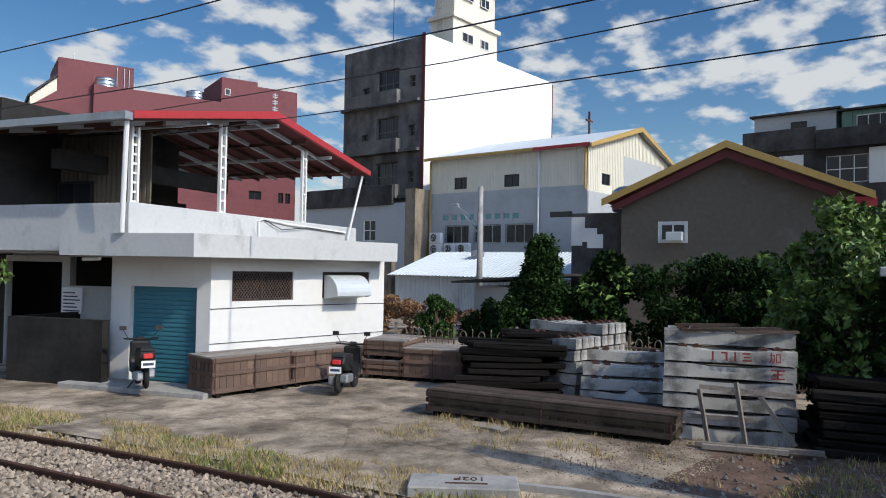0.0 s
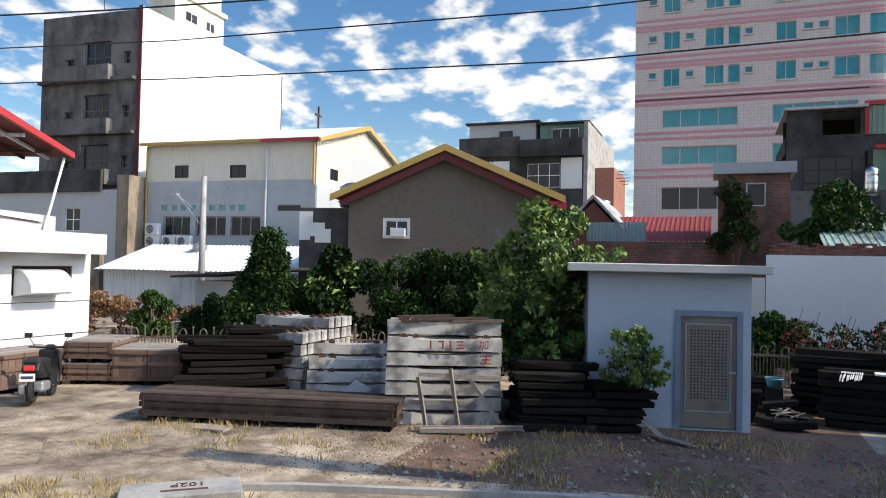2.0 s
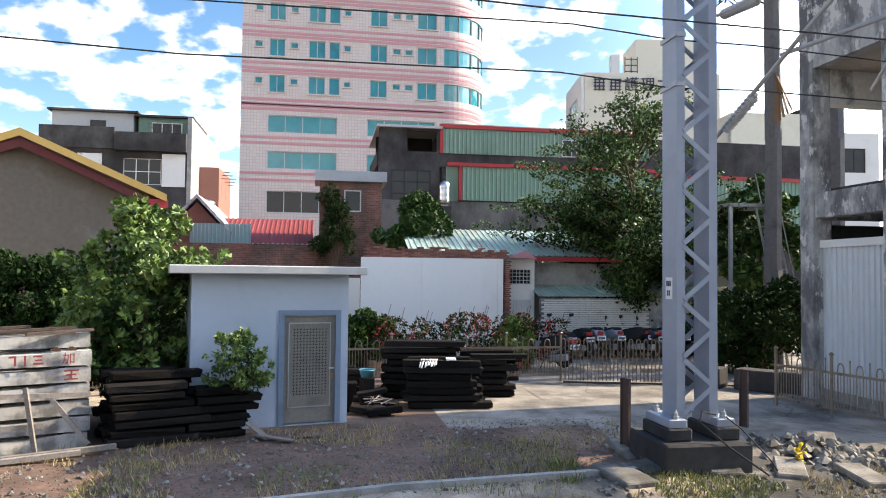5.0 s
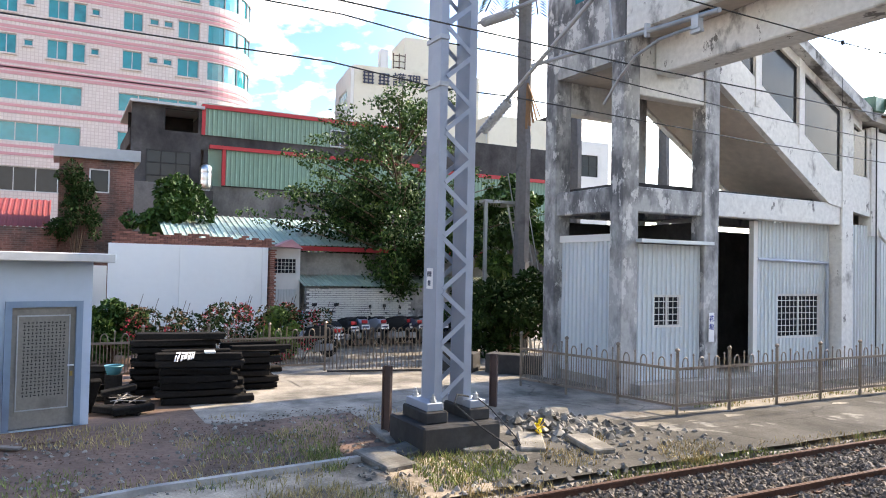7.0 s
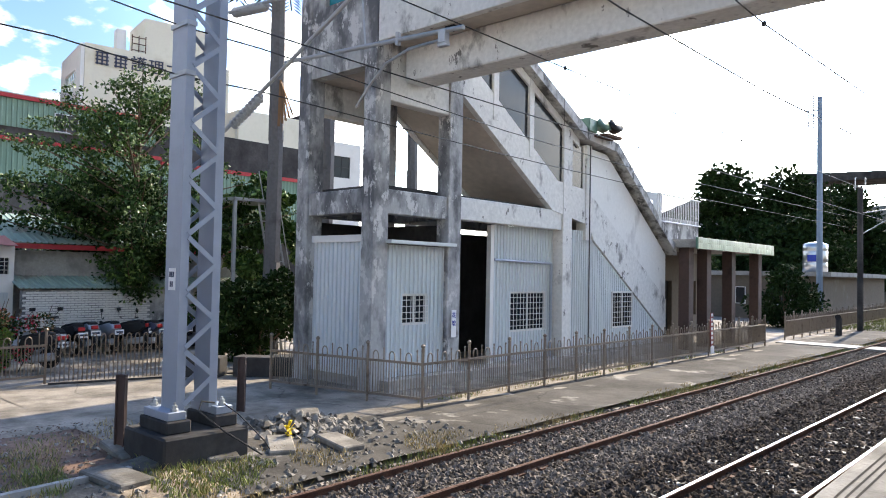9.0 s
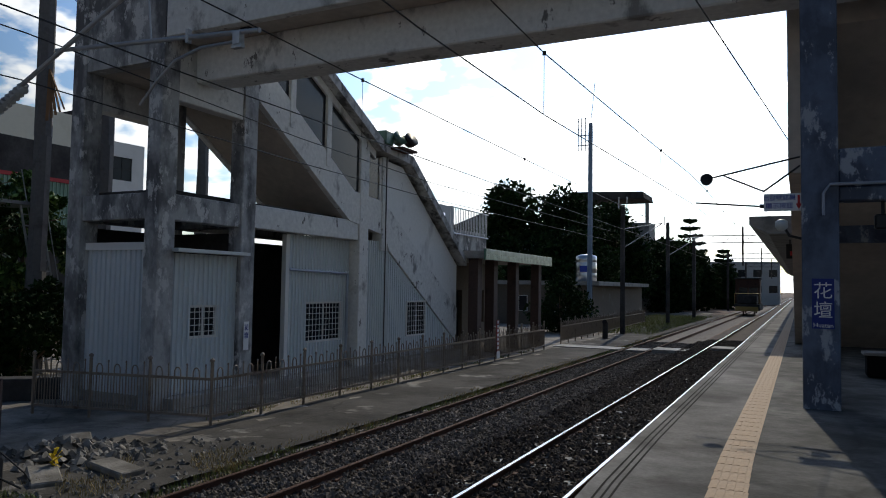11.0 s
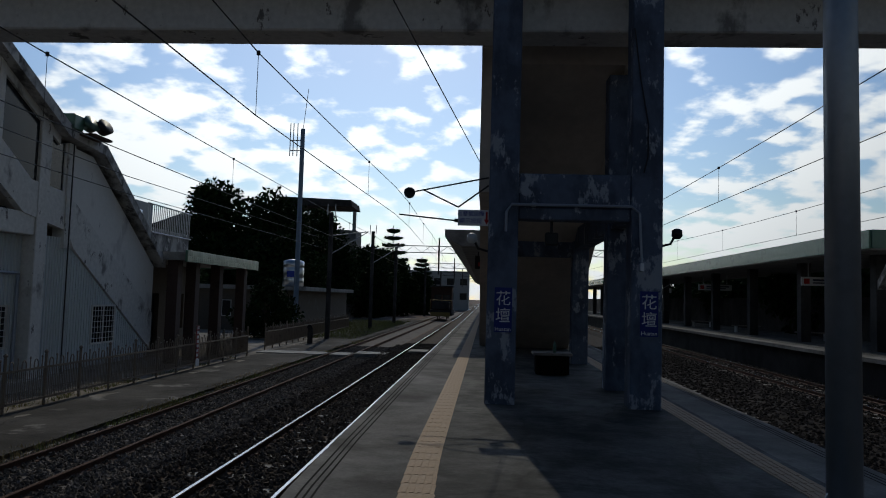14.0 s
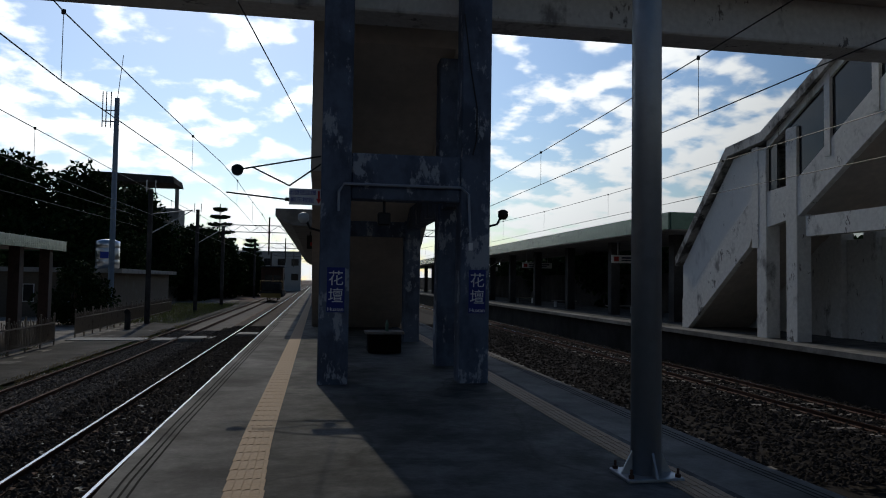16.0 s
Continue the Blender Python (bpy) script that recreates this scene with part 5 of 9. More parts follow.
holes += [(2.25, 8.2, 7.9, 9.8), (10.8, 16.9, 7.9, 9.8)]
part("wall", wall_with_holes(0, PW, -0.1, 45, holes, 0.4), "pink_tile", pt)
part("core", B((0.4, PW, 0.41, 13, -0.1, 44)), "dark_glass", pt)
part("end_wall", B((0, 0.4, 0.4, 14, -0.1, 45)), "pink_tile", pt)
for a, b, c, d in holes:
    window(pt, None, a, b, c, d, cols=4 if b - a > 4 else (2 if b - a > 1.2 else 1), frame="grey_paint", glass="dark_glass" if c == 7.9 else "teal_glass", set_in=0.14, rim=0.07)
bm = bmesh.new()
N = 14


def corner_ring(z0, z1, out):
    pts = [(PW + (4.4 + out) * math.sin(a * math.pi / 2 / N), 4.4 - (4.4 + out) * math.cos(a * math.pi / 2 / N)) for a in range(N + 1)]
    lo = [bm.verts.new((x, y, z0)) for x, y in pts]
    hi = [bm.verts.new((x, y, z1)) for x, y in pts]
    inn = [bm.verts.new((PW + 3.6 * math.sin(a * math.pi / 2 / N), 4.4 - 3.6 * math.cos(a * math.pi / 2 / N), z1)) for a in range(N + 1)]
    inl = [bm.verts.new((PW + 3.6 * math.sin(a * math.pi / 2 / N), 4.4 - 3.6 * math.cos(a * math.pi / 2 / N), z0)) for a in range(N + 1)]
    for i in range(N):
        bm.faces.new((lo[i], lo[i + 1], hi[i + 1], hi[i]))
        bm.faces.new((hi[i], hi[i + 1], inn[i + 1], inn[i]))
        bm.faces.new((lo[i + 1], lo[i], inl[i], inl[i + 1]))


zz = [-0.1] + [v for z in [7.9, 11.7, 14.85, *levels] for v in (z, z + 1.5)] + [45]
for i in range(0, len(zz), 2):
    bm = bmesh.new()
    corner_ring(zz[i], zz[i + 1], 0.0)
    part("rounded_corner", bm, "pink_tile", pt)
for i in range(1, len(zz) - 1, 2):
    bm = bmesh.new()
    corner_ring(zz[i], zz[i + 1], -0.12)
    part("corner_glass", bm, "teal_glass", pt, "curved teal corner window")
bm = bmesh.new()
for i in range(1, len(zz) - 1, 2):
    for a in range(0, N + 1, 3):
        x, y = PW + 4.34 * math.sin(a * math.pi / 2 / N), 4.4 - 4.34 * math.cos(a * math.pi / 2 / N)
        part("corner_mullion", B((x - 0.05, x + 0.05, y - 0.05, y + 0.05, zz[i], zz[i + 1])), "grey_paint", pt)
bands = [10.6, 11.2, 13.8, 14.3, 16.75, 17.2] + [z + o for z in levels for o in (-1.25, -0.75, 1.62)]
for z in bands:
    part("tile_band", B((0, PW, -0.035, -0.004, z, z + 0.22)), "pink_band", pt, "darker pink tile band")
    bm = bmesh.new()
    corner_ring(z, z + 0.22, 0.035)
    part("corner_band", bm, "pink_band", pt)

bm = bmesh.new()
for z in levels:
    for a, b in small + vents:
        box(bm, a - 0.1, b + 0.1, -0.12, -0.003, z - 0.12 if (a, b) in small else z + 0.62, z - 0.02 if (a, b) in small else z + 0.72)
part("window_sill", bm, "pink_tile", pt)
# ---- maroon block far behind the terrace ----
ma = thing("maroon_building", facing((-27, -62), (-0.97, 0.24)), "dark red tiled apartment block with rooftop tanks", "building")
part("wall", wall_with_holes(-2.5, 15.6, -0.1, 17.6, [(11.0, 12.2, 8.8, 9.6), (13.9, 14.4, 8.6, 9.6), (14.6, 15.1, 8.6, 9.6), (0.2, 1.6, 13.2, 14.4), (7.0, 8.2, 13.2, 14.4)], 0.4), "maroon", ma)
part("core", B((-2.5, 15.6, 0.42, 14, -0.1, 17.3)), "maroon", ma)
for x, x1, z, z1 in ((11.0, 12.2, 8.8, 9.6), (0.2, 1.6, 13.2, 14.4), (7.0, 8.2, 13.2, 14.4), (13.9, 14.4, 8.6, 9.6), (14.6, 15.1, 8.6, 9.6)):
    window(ma, None, x, x1, z, z1, 2, "black", set_in=0.15)
part("roof_block", B((-5.0, 1.0, 2.2, 9, 10, 20.0)), "maroon", ma)
part("roof_block", B((8.2, 11.6, 0.02, 6, 17.4, 19.95)), "maroon", ma)
part("roof_block", B((11.6, 15.6, 0.01, 6, 17.4, 19.55)), "maroon", ma)
window(ma, None, 8.5, 9.0, 18.3, 18.9, 1, "white_paint", set_in=-0.05)
part("stair_wing", P([(-8.5, -0.1), (-2.5, -0.1), (-2.5, 16.9), (-5.0, 16.9), (-8.5, 14.2)], 0.6, 9), "maroon", ma)
part("wing_side", P([(-9.2, -0.1), (-8.51, -0.1), (-8.51, 14.1), (-9.2, 14.1)], 0.6, 9), "mast", ma, "blue-grey side of the wing")
part("gable", P([(-7.0, 15.5), (-5.02, 16.9), (-5.02, 18.3), (-7.0, 16.4)], 2.3, 9), "cream", ma, "cream gable under a thin roof")
part("gable_roof", P([(-7.2, 16.25), (-5.0, 18.35), (-5.0, 18.55), (-7.2, 16.45)], 2.0, 9.2), "black", ma)
bm = bmesh.new()
for i in range(4):
    z = 16.9 + i * 0.62
    box(bm, 13.1, 13.6, -0.05, -0.003, z, z + 0.07)
    box(bm, 13.1, 13.6, -0.05, -0.003, z + 0.2, z + 0.27)
    box(bm, 13.3, 13.38, -0.05, -0.003, z - 0.1, z + 0.4)
part("sign_bar", bm, "galv", ma, "row of pale metal wall characters, unreadable")
bm = bmesh.new()
for x in (-0.4, 0.2, 0.6):
    tube(bm, (x, 2.1, 17.6), (x, 2.1, 19.8), 0.04, n=5)
tube(bm, (-3.6, 4, 20), (-3.6, 4, 21.2), 0.08, 0.02, n=5)
tube(bm, (10.5, 2, 20), (10.5, 2, 20.9), 0.04, 0.02, n=5)
part("roof_pipe", bm, "galv", ma)
part("roof_vent", B((2.3, 3.2, 1, 2, 17.3, 17.75)), "galv", ma)
for x in (-1.4, 6.2):
    tkx = thing("water_tank", ma.matrix_basis @ pose(x, 1.4, 17.3), "round steel water tank on a rooftop", "water tank", group="water tanks")
    tank_parts(tkx, 0.85, 1.15)
# ---- nursing home ----
nh = thing("nursing_home", facing((-65.5, 24.7), (0.16, 0.987)), "cream building with a rooftop sign and a white tower room", "building")
part("wall", B((0, 13, 0, 9, -0.1, 22.3)), "cream", nh)
ns = pose(0, 0, 0, 0, 0, -90)
lh = [(-6.4, -1.9, 18.6, 20.3), (-6.4, -1.9, 14.8, 16.5)]
part("side_wall", wall_with_holes(-8.3, -0.02, -0.1, 22.2, lh, 0.3, y=-0.32), "white_paint", nh, m=ns)
for h in lh:
    window(nh, ns, *h, cols=5, frame="white_paint", glass="teal_glass", set_in=0.1, y=-0.32, rows=2, rim=0.1)
    part("air_unit", B((-4.6, -3.4, -1.0, -0.33, h[2] - 1.2, h[2] - 0.3)), "grey_paint", nh, m=ns)
part("roof_tower", B((5.2, 12, 1, 6, 22.3, 25.9)), "cream", nh)
part("chimney", B((2.8, 3.6, 1.0, 2, 22.3, 24.4)), "white_paint", nh)
bm = bmesh.new()
for z in (22.6, 23.2, 23.8):
    tube(bm, (4.0, 0.5, z), (5.2, 0.5, z), 0.05, n=5)
for x in (4.0, 4.6, 5.2):
    tube(bm, (x, 0.5, 22.3), (x, 0.5, 24.0), 0.05, n=5)
part("roof_rail", bm, "rust", nh)
# the first two signs are a name and stay plain strokes; the rest reads "nursing home"
for c in (1.4, 2.95):
    for i in range(4):
        part("sign_stroke", B((c - 0.55, c + 0.55, -0.12, -0.01, 20.6 + i * 0.33, 20.7 + i * 0.33)), "sign_ink", nh)
    for s in (-0.4, 0.0, 0.4):
        part("sign_stroke", B((c + s - 0.06, c + s + 0.06, -0.125, -0.012, 20.55, 21.7)), "sign_ink", nh)
for i, ch in enumerate("護理之家"):
    text("sign_character", ch, 1.45, "sign_ink", nh, pose(4.5 + i * 1.55, -0.06, 21.1, 90), depth=0.05)
wb = thing("white_block", facing((-50.8, 30.9), (0.1, 0.99)) @ pose(0, 0, 0.9), "pale apartment block with dark windows behind the tower", "building")
part("wall", wall_with_holes(0, 12, -1.0, 13.2, [(8.3, 10.9, 7.0, 8.9), (8.3, 10.9, 10.1, 12.0), (3, 5, 7, 8.9)], 0.3), "white_paint", wb)
part("core", B((0, 6.8, -0.3, 5, -1.0, 14.5)), "cream", wb)
part("back", B((0.3, 11.8, 0.4, 6, -1.0, 13)), "concrete_dark", wb)
for z in (7.0, 10.1):
    window(wb, None, 8.3, 10.9, z, z + 1.9, 3, "black", set_in=0.1, rows=2)
part("roof_room", B((6.9, 9.0, 1, 4, 13.2, 15.5)), "concrete_dark", wb)

# ---- green workshop ----
gw = thing("green_workshop", pose(-36, 0, 0, 0, 0, 90), "two-tier green metal-clad workshop with red trim", "workshop")
# local x runs along the tracks, y away from them
part("upper_sheet", corrugated(6.0, 17.2, 8.92, 10.2, 0.22, 0.04, 0.03, y=0.0), "green_sheet", gw)
part("upper_base", B((2.7, 17.2, 0.05, 6, 8.2, 8.95)), "concrete_dark", gw)
part("lower_sheet", corrugated(6.75, 17.0, 6.45, 8.15, 0.22, 0.04, 0.03, y=-0.8), "green_sheet", gw)
part("lower_sheet", corrugated(17.2, 27.0, 4.7, 7.9, 0.22, 0.04, 0.03, y=-0.9), "green_sheet", gw)
part("lower_return", B((6.1, 6.73, -0.6, -0.5, 6.3, 8.15)), "green_sheet", gw)
part("lower_base", B((2.8, 17.1, -0.72, 6, -0.1, 6.4)), "base_grey", gw, "stained grey concrete base")
part("back_mass", B((6.0, 27, 0.1, 8, -0.1, 10.1)), "concrete_dark", gw)
part("red_trim", B((5.85, 17.3, -0.12, 0.1, 10.2, 10.38), (5.85, 6.02, -0.08, 0.1, 8.9, 10.2)), "red_paint", gw)
part("red_trim", B((6.1, 17.1, -0.95, -0.7, 8.15, 8.32), (6.7, 6.86, -0.9, -0.72, 6.45, 8.15)), "red_paint", gw)
part("red_trim", B((17.1, 27.1, -1.0, -0.8, 7.9, 8.1), (26.9, 27.1, -0.99, -0.8, 4.7, 7.9)), "red_paint", gw)
part("sheet_roof", B((5.9, 17.3, 0.0, 8, 10.38, 10.45)), "roof_green", gw)
part("open_room", wall_with_holes(2.75, 5.85, 8.2, 10.1, [(4.2, 5.7, 8.95, 9.98)], 0.15, y=-0.05), "concrete_dark", gw)
part("open_floor", wall_with_holes(2.75, 5.85, -0.1, 8.2, [(3.4, 5.4, 6.2, 8.0)], 0.15, y=-0.06), "concrete_dark", gw)
part("room_back", B((2.8, 5.85, 2.6, 2.75, 8.2, 10.1)), "grime_shade", gw)
part("room_roof", B((2.65, 5.95, -0.3, 6, 10.1, 10.22)), "grey_paint", gw)
window(gw, None, 12.3, 13.4, 8.95, 9.85, 2, "galv", set_in=-0.06)
window(gw, None, 3.4, 5.4, 6.2, 8.0, 3, "black", set_in=0.02, y=-0.06, rows=3)
tk3 = thing("water_tank", gw.matrix_basis @ pose(5.95, -1.0, 6.1), "upright stainless steel water tank beside a wall", "water tank", group="water tanks")
tank_parts(tk3, 0.28, 1.1)
part("bracket", B((-0.3, 0.3, -0.3, 0.3, -6.2, 0)), "concrete_dark", tk3)
# ---- brick ruin and roofs before it ----
bh = thing("brick_ruin", pose(-30, 0, 0, 0, 0, 90), "old brick outbuilding with grey lintel, grown over with creeper", "outbuilding")
part("wall", wall_with_holes(-0.1, 2.45, -0.1, 6.55, [(0.9, 1.6, 5.3, 6.2)], 0.25), "brick_wall", bh)
part("lintel", B((-0.3, 2.65, -0.15, 2, 6.55, 6.98)), "grey_paint", bh)
part("side_wall", B((2.2, 2.45, 0.25, 4, -0.1, 6.5)), "brick_wall", bh)
window(bh, None, 0.9, 1.6, 5.3, 6.2, 1, "white_paint", set_in=0.05)
part("long_wall", B((-6.5, -0.1, -0.3, -0.05, -0.1, 3.9)), "brick_wall", bh, "long old brick wall")
part("long_wall", B((2.46, 6.5, -0.3, -0.05, -0.1, 3.9)), "brick_wall", bh)
part("green_fence", corrugated(-5.25, -2.85, 3.85, 4.72, 0.15, 0.03, 0.02, y=0.4), "roof_teal", bh, "faded teal ribbed sheet fence")
part("red_roof", corrugated(-4.7, -0.35, 0, 3.4, 0.2, 0.03, 0.02), "roof_red", bh, "dull red ribbed sheet roof", m=pose(0, 0.45, 3.95, -69))
# ---- white garden wall with brick coping ----
gwl = thing("garden_wall", pose(-24, 0, 0, 0, 0, 90), "white rendered garden wall with a broken brick coping", "wall")
part("render", B((1.45, 6.15, -0.02, 0.2, -0.1, 3.3)), "white_wall", gwl)
bm = bmesh.new()
for i in range(3):
    box(bm, [1.3, 3.35, 5.95][i], [1.5, 3.5, 6.12][i], -0.07, -0.021, -0.1, 3.3)
part("pier", bm, "white_wall", gwl)
me = mesh_of("brick", B((0, 0.2, 0, 0.22, 0, 0.055)), "brick")
for r in range(6):
    for i in range(23):
        x = 1.4 + i * 0.212 + (0.1 if r % 2 else 0)
        if r < 4 or random.random() < 0.75 - 0.25 * (r - 4):
            part("brick", me, "", gwl, m=pose(x, -0.015, 3.3 + r * 0.062))
for r in range(50):
    part("brick", me, "", gwl, m=pose(6.18 + (0.05 if r % 2 else 0), -0.03, -0.05 + r * 0.066))
part("return_wall", B((-1.2, 1.3, 0.4, 0.6, -0.1, 2.6)), "white_wall", gwl)
# long brick wall in front of the small houses
lh_ = thing("lean_to_house", pose(-24.3, 0, 0, 0, 0, 90), "low lean-to house with green sheet roof and white brick front", "house")
part("front_wall", wall_with_holes(6.35, 7.35, -0.1, 3.35, [(6.43, 7.2, 2.45, 2.95)], 0.2), "white_paint", lh_)
window(lh_, None, 6.43, 7.2, 2.45, 2.95, 2, "black", set_in=0.1, bars=0.12)
part("roller_door", corrugated(6.45, 7.2, 0, 1.9, 0.1, 0.02, 0.01, y=-0.03), "pale_sheet", lh_)
part("wall", B((7.35, 15.5, 0.6, 0.8, -0.1, 3.2)), "concrete", lh_)
part("dark_room", B((7.35, 15.5, 0.8, 5, -0.1, 3.1)), "concrete_dark", lh_)
part("roof", corrugated(3.0, 15.8, 0, 3.4, 0.2, 0.03, 0.02), "roof_green", lh_, "pale green ribbed sheet roof", m=pose(0, 0.2, 3.45, -72))
part("red_gutter", B((7.3, 15.8, 0.1, 0.25, 3.25, 3.4)), "red_paint", lh_)
part("lower_roof", corrugated(7.3, 15.6, 0, 1.4, 0.15, 0.03, 0.02), "roof_green", lh_, m=pose(0, -0.7, 2.05, -75))
me = mesh_of("brick", B((0, 0.2, 0, 0.1, 0, 0.055), bevel=0.004), "white_paint")
part("mortar", B((7.4, 12.9, -0.58, -0.42, -0.1, 1.98)), "concrete_old", lh_)
for r in range(16):
    for i in range(18):
        part("brick", me, "", lh_, m=pose(7.42 + i * 0.212 + (0.1 if r % 2 else 0), -0.6, 0.75 + r * 0.075, 0, 0, random.uniform(-1, 1)))
part("pink_awning", P([(6.35, 3.35), (7.3, 3.3), (6.9, 3.6)], -0.5, 0.2), "pink_band", lh_)

# ---- blue shed ----
sf = facing((-13.05, -2.2), (-0.21, 0.978))
shed = thing("shed", sf, "small pale blue shed with flat overhanging roof and grilled door", "shed")
part("wall_front", wall_with_holes(0, 2.78, -0.05, 2.72, [(1.52, 2.62, 0.0, 2.05)], 0.15), "shed_blue", shed)
part("wall_side", B((0, 0.15, 0.15, 2.2, -0.05, 2.72), (2.63, 2.78, 0.15, 2.2, -0.05, 2.72), (0.15, 2.63, 2.05, 2.2, -0.05, 2.72)), "shed_blue", shed)
part("roof", B((-0.38, 3.05, -0.35, 2.6, 2.72, 2.87), bevel=0.015), "fascia", shed, "grey concrete roof slab")
d = part("door", B((1.6, 2.54, 0.03, 0.07, 0.02, 1.97)), "door_panel", shed, "grey metal door with pierced grille")
part("door_frame", B((1.5, 1.6, -0.03, 0.1, 0, 2.07), (2.54, 2.64, -0.03, 0.1, 0, 2.07), (1.6, 2.54, -0.03, 0.1, 1.97, 2.07)), "door_frame", d)
part("inner_panel", B((1.7, 2.44, 0.02, 0.03, 0.32, 1.82)), "door_panel", d)
bm = bmesh.new()
for i in range(11):
    for j in range(22):
        x, z = 1.765 + i * 0.058, 0.52 + j * 0.056
        if (i + j) % 2:
            box(bm, x, x + 0.044, 0.012, 0.0195, z + 0.015, z + 0.027)
        else:
            box(bm, x + 0.015, x + 0.027, 0.012, 0.0195, z, z + 0.044)
        box(bm, x + 0.015, x + 0.032, 0.013, 0.0195, z + 0.012, z + 0.03)
part("pierced_pattern", bm, "black", d, "dark pierced lattice pattern", kind="stuff")
for x0, x1, z0, z1 in ((1.68, 2.46, 1.82, 1.84), (1.68, 2.46, 0.3, 0.32), (1.68, 1.7, 0.32, 1.82), (2.44, 2.46, 0.32, 1.82)):
    part("panel_rim", B((x0, x1, 0.01, 0.03, z0, z1)), "galv", d)
bm = bmesh.new()
tube(bm, (2.42, -0.03, 1.0), (2.52, -0.03, 1.0), 0.015)
tube(bm, (2.49, -0.03, 1.0), (2.49, 0.03, 1.0), 0.012)
part("handle", bm, "steel", d)
scrap = thing("scrap_pile", pose(-14.35, 0.75, 0), "heap of broken black timber ends and sticks beside the shed", "scrap")
for x, y, z, rx, ry, rz, w, l, h in ((0.0, -0.2, 0.25, 0, -58, 20, 0.9, 0.2, 0.1), (0.15, 0.25, 0.06, 0, 6, 75, 0.8, 0.24, 0.12), (0.3, 0.5, 0.08, 0, -4, 100, 0.7, 0.2, 0.12), (-0.1, 0.45, 0.2, 0, 8, 60, 0.75, 0.22, 0.1), (-0.3, 0.3, 0.34, 0, -10, 95, 0.6, 0.25, 0.1)):
    part("timber", B((-w / 2, w / 2, -l / 2, l / 2, -h / 2, h / 2), bevel=0.015), "wood_dark", scrap, m=pose(x, y, z + 0.02, rx, ry, rz))
for k in range(9):
    part("stick", T((random.uniform(-0.3, 0.5), random.uniform(0.0, 0.7), 0.02 + random.uniform(0.2, 0.32)), (random.uniform(-0.3, 0.6), random.uniform(0.0, 0.9), 0.04 + random.uniform(0.12, 0.3)), 0.012, 0.008, 6), "wood_grey", scrap)
for x, y, rz, tilt in ((-12.45, -1.0, 40, 18), (-12.2, -0.7, 65, 4)):
    whole("plank", B((-0.32, 0.32, -0.06, 0.06, 0.0, 0.03), bevel=0.005), "wood_grey", "pale loose plank lying at the foot of the shed", "plank", m=pose(x, y, 0.1 if tilt > 9 else 0.03, 0, tilt, rz), group="loose planks")
part("padlock", B((2.47, 2.51, 0.0, 0.03, 0.82, 0.9)), "yellow_trim", d)

# ---- catenary mast ----
mast = thing("catenary_mast", pose(-9.98, 5.33, 0), "blue-grey steel lattice catenary mast on a stepped concrete footing", "mast")
part("footing", B((-0.62, 0.62, -0.6, 0.72, -0.1, 0.42), bevel=0.03), "concrete_dark", mast)
for y0 in (-0.42, 0.32):
    part("pedestal", B((-0.42, 0.42, y0 - 0.05, y0 + 0.32, 0.42, 0.6), bevel=0.02), "concrete_dark", mast)
    part("base_plate", B((-0.37, 0.37, y0 - 0.01, y0 + 0.26, 0.6, 0.72), bevel=0.01), "mast", mast)
    for bx in (-0.3, 0.3):
        bm = bmesh.new()
        lathe(bm, [(0.055, 0), (0.055, 0.04), (0.04, 0.04), (0.04, 0.09), (0.02, 0.09), (0.02, 0.13)], 6, pose(bx, y0 + 0.12, 0.72))
        part("bolt", bm, "galv", mast)
# two channels, open to each other, with flat bars crossing between their flanges
for y0, y1, web in ((-0.24, -0.11, -0.24), (0.27, 0.4, 0.27)):
    leg = part("channel", B((-0.2, 0.2, web, web + 0.02, 0.7, 9.6)), "mast", mast)
    for x0 in (-0.22, 0.2):
        part("flange", B((x0, x0 + 0.02, y0, y1, 0.7, 9.6)), "mast", leg)
for x in (-0.23, 0.227):
    for i in range(11):
        z = 0.78 + i * 0.82
        for a, b, c in ((-0.13, 0.3, 0.0), (0.3, -0.13, 0.41)):
            bm = bmesh.new()
            bar(bm, (x, a, z + c), (x, b, z + c + 0.36), 0.014, 0.07)
            part("lattice_bar", bm, "mast", mast)
for z in (6.28, 5.55):
    part("collar", B((-0.24, 0.24, -0.265, -0.243, z, z + 0.07), (0.222, 0.242, -0.242, -0.1, z, z + 0.07)), "galv", mast)
part("number_plate", B((-0.1, 0.1, -0.25, -0.243, 2.42, 2.74)), "sign_white", mast, "white mast plate with plain bars")
bm = bmesh.new()
for i in range(3):
    box(bm, -0.07 + i * 0.05, -0.035 + i * 0.05, -0.256, -0.251, 2.61, 2.69)
for i in range(2):
    box(bm, -0.045 + i * 0.05, -0.015 + i * 0.05, -0.256, -0.251, 2.47, 2.55)
part("plate_print", bm, "sign_ink", mast)
bm = bmesh.new()
path_tube(bm, [(0.25, 0.35, 0.76), (0.32, 0.1, 0.82), (0.42, 0.0, 0.7), (0.66, 0.3, 0.4), (0.85, 0.8, 0.03)], 0.014)
path_tube(bm, [(0.3, 0.42, 0.78), (0.5, 0.6, 0.6), (0.75, 0.9, 0.2), (0.8, 1.0, 0.02)], 0.01)
part("earth_cable", bm, "cable", mast)
cant = thing("cantilever", pose(0, 0, 0), "galvanised catenary cantilever with ribbed insulators", "cantilever", group="catenary cantilevers")


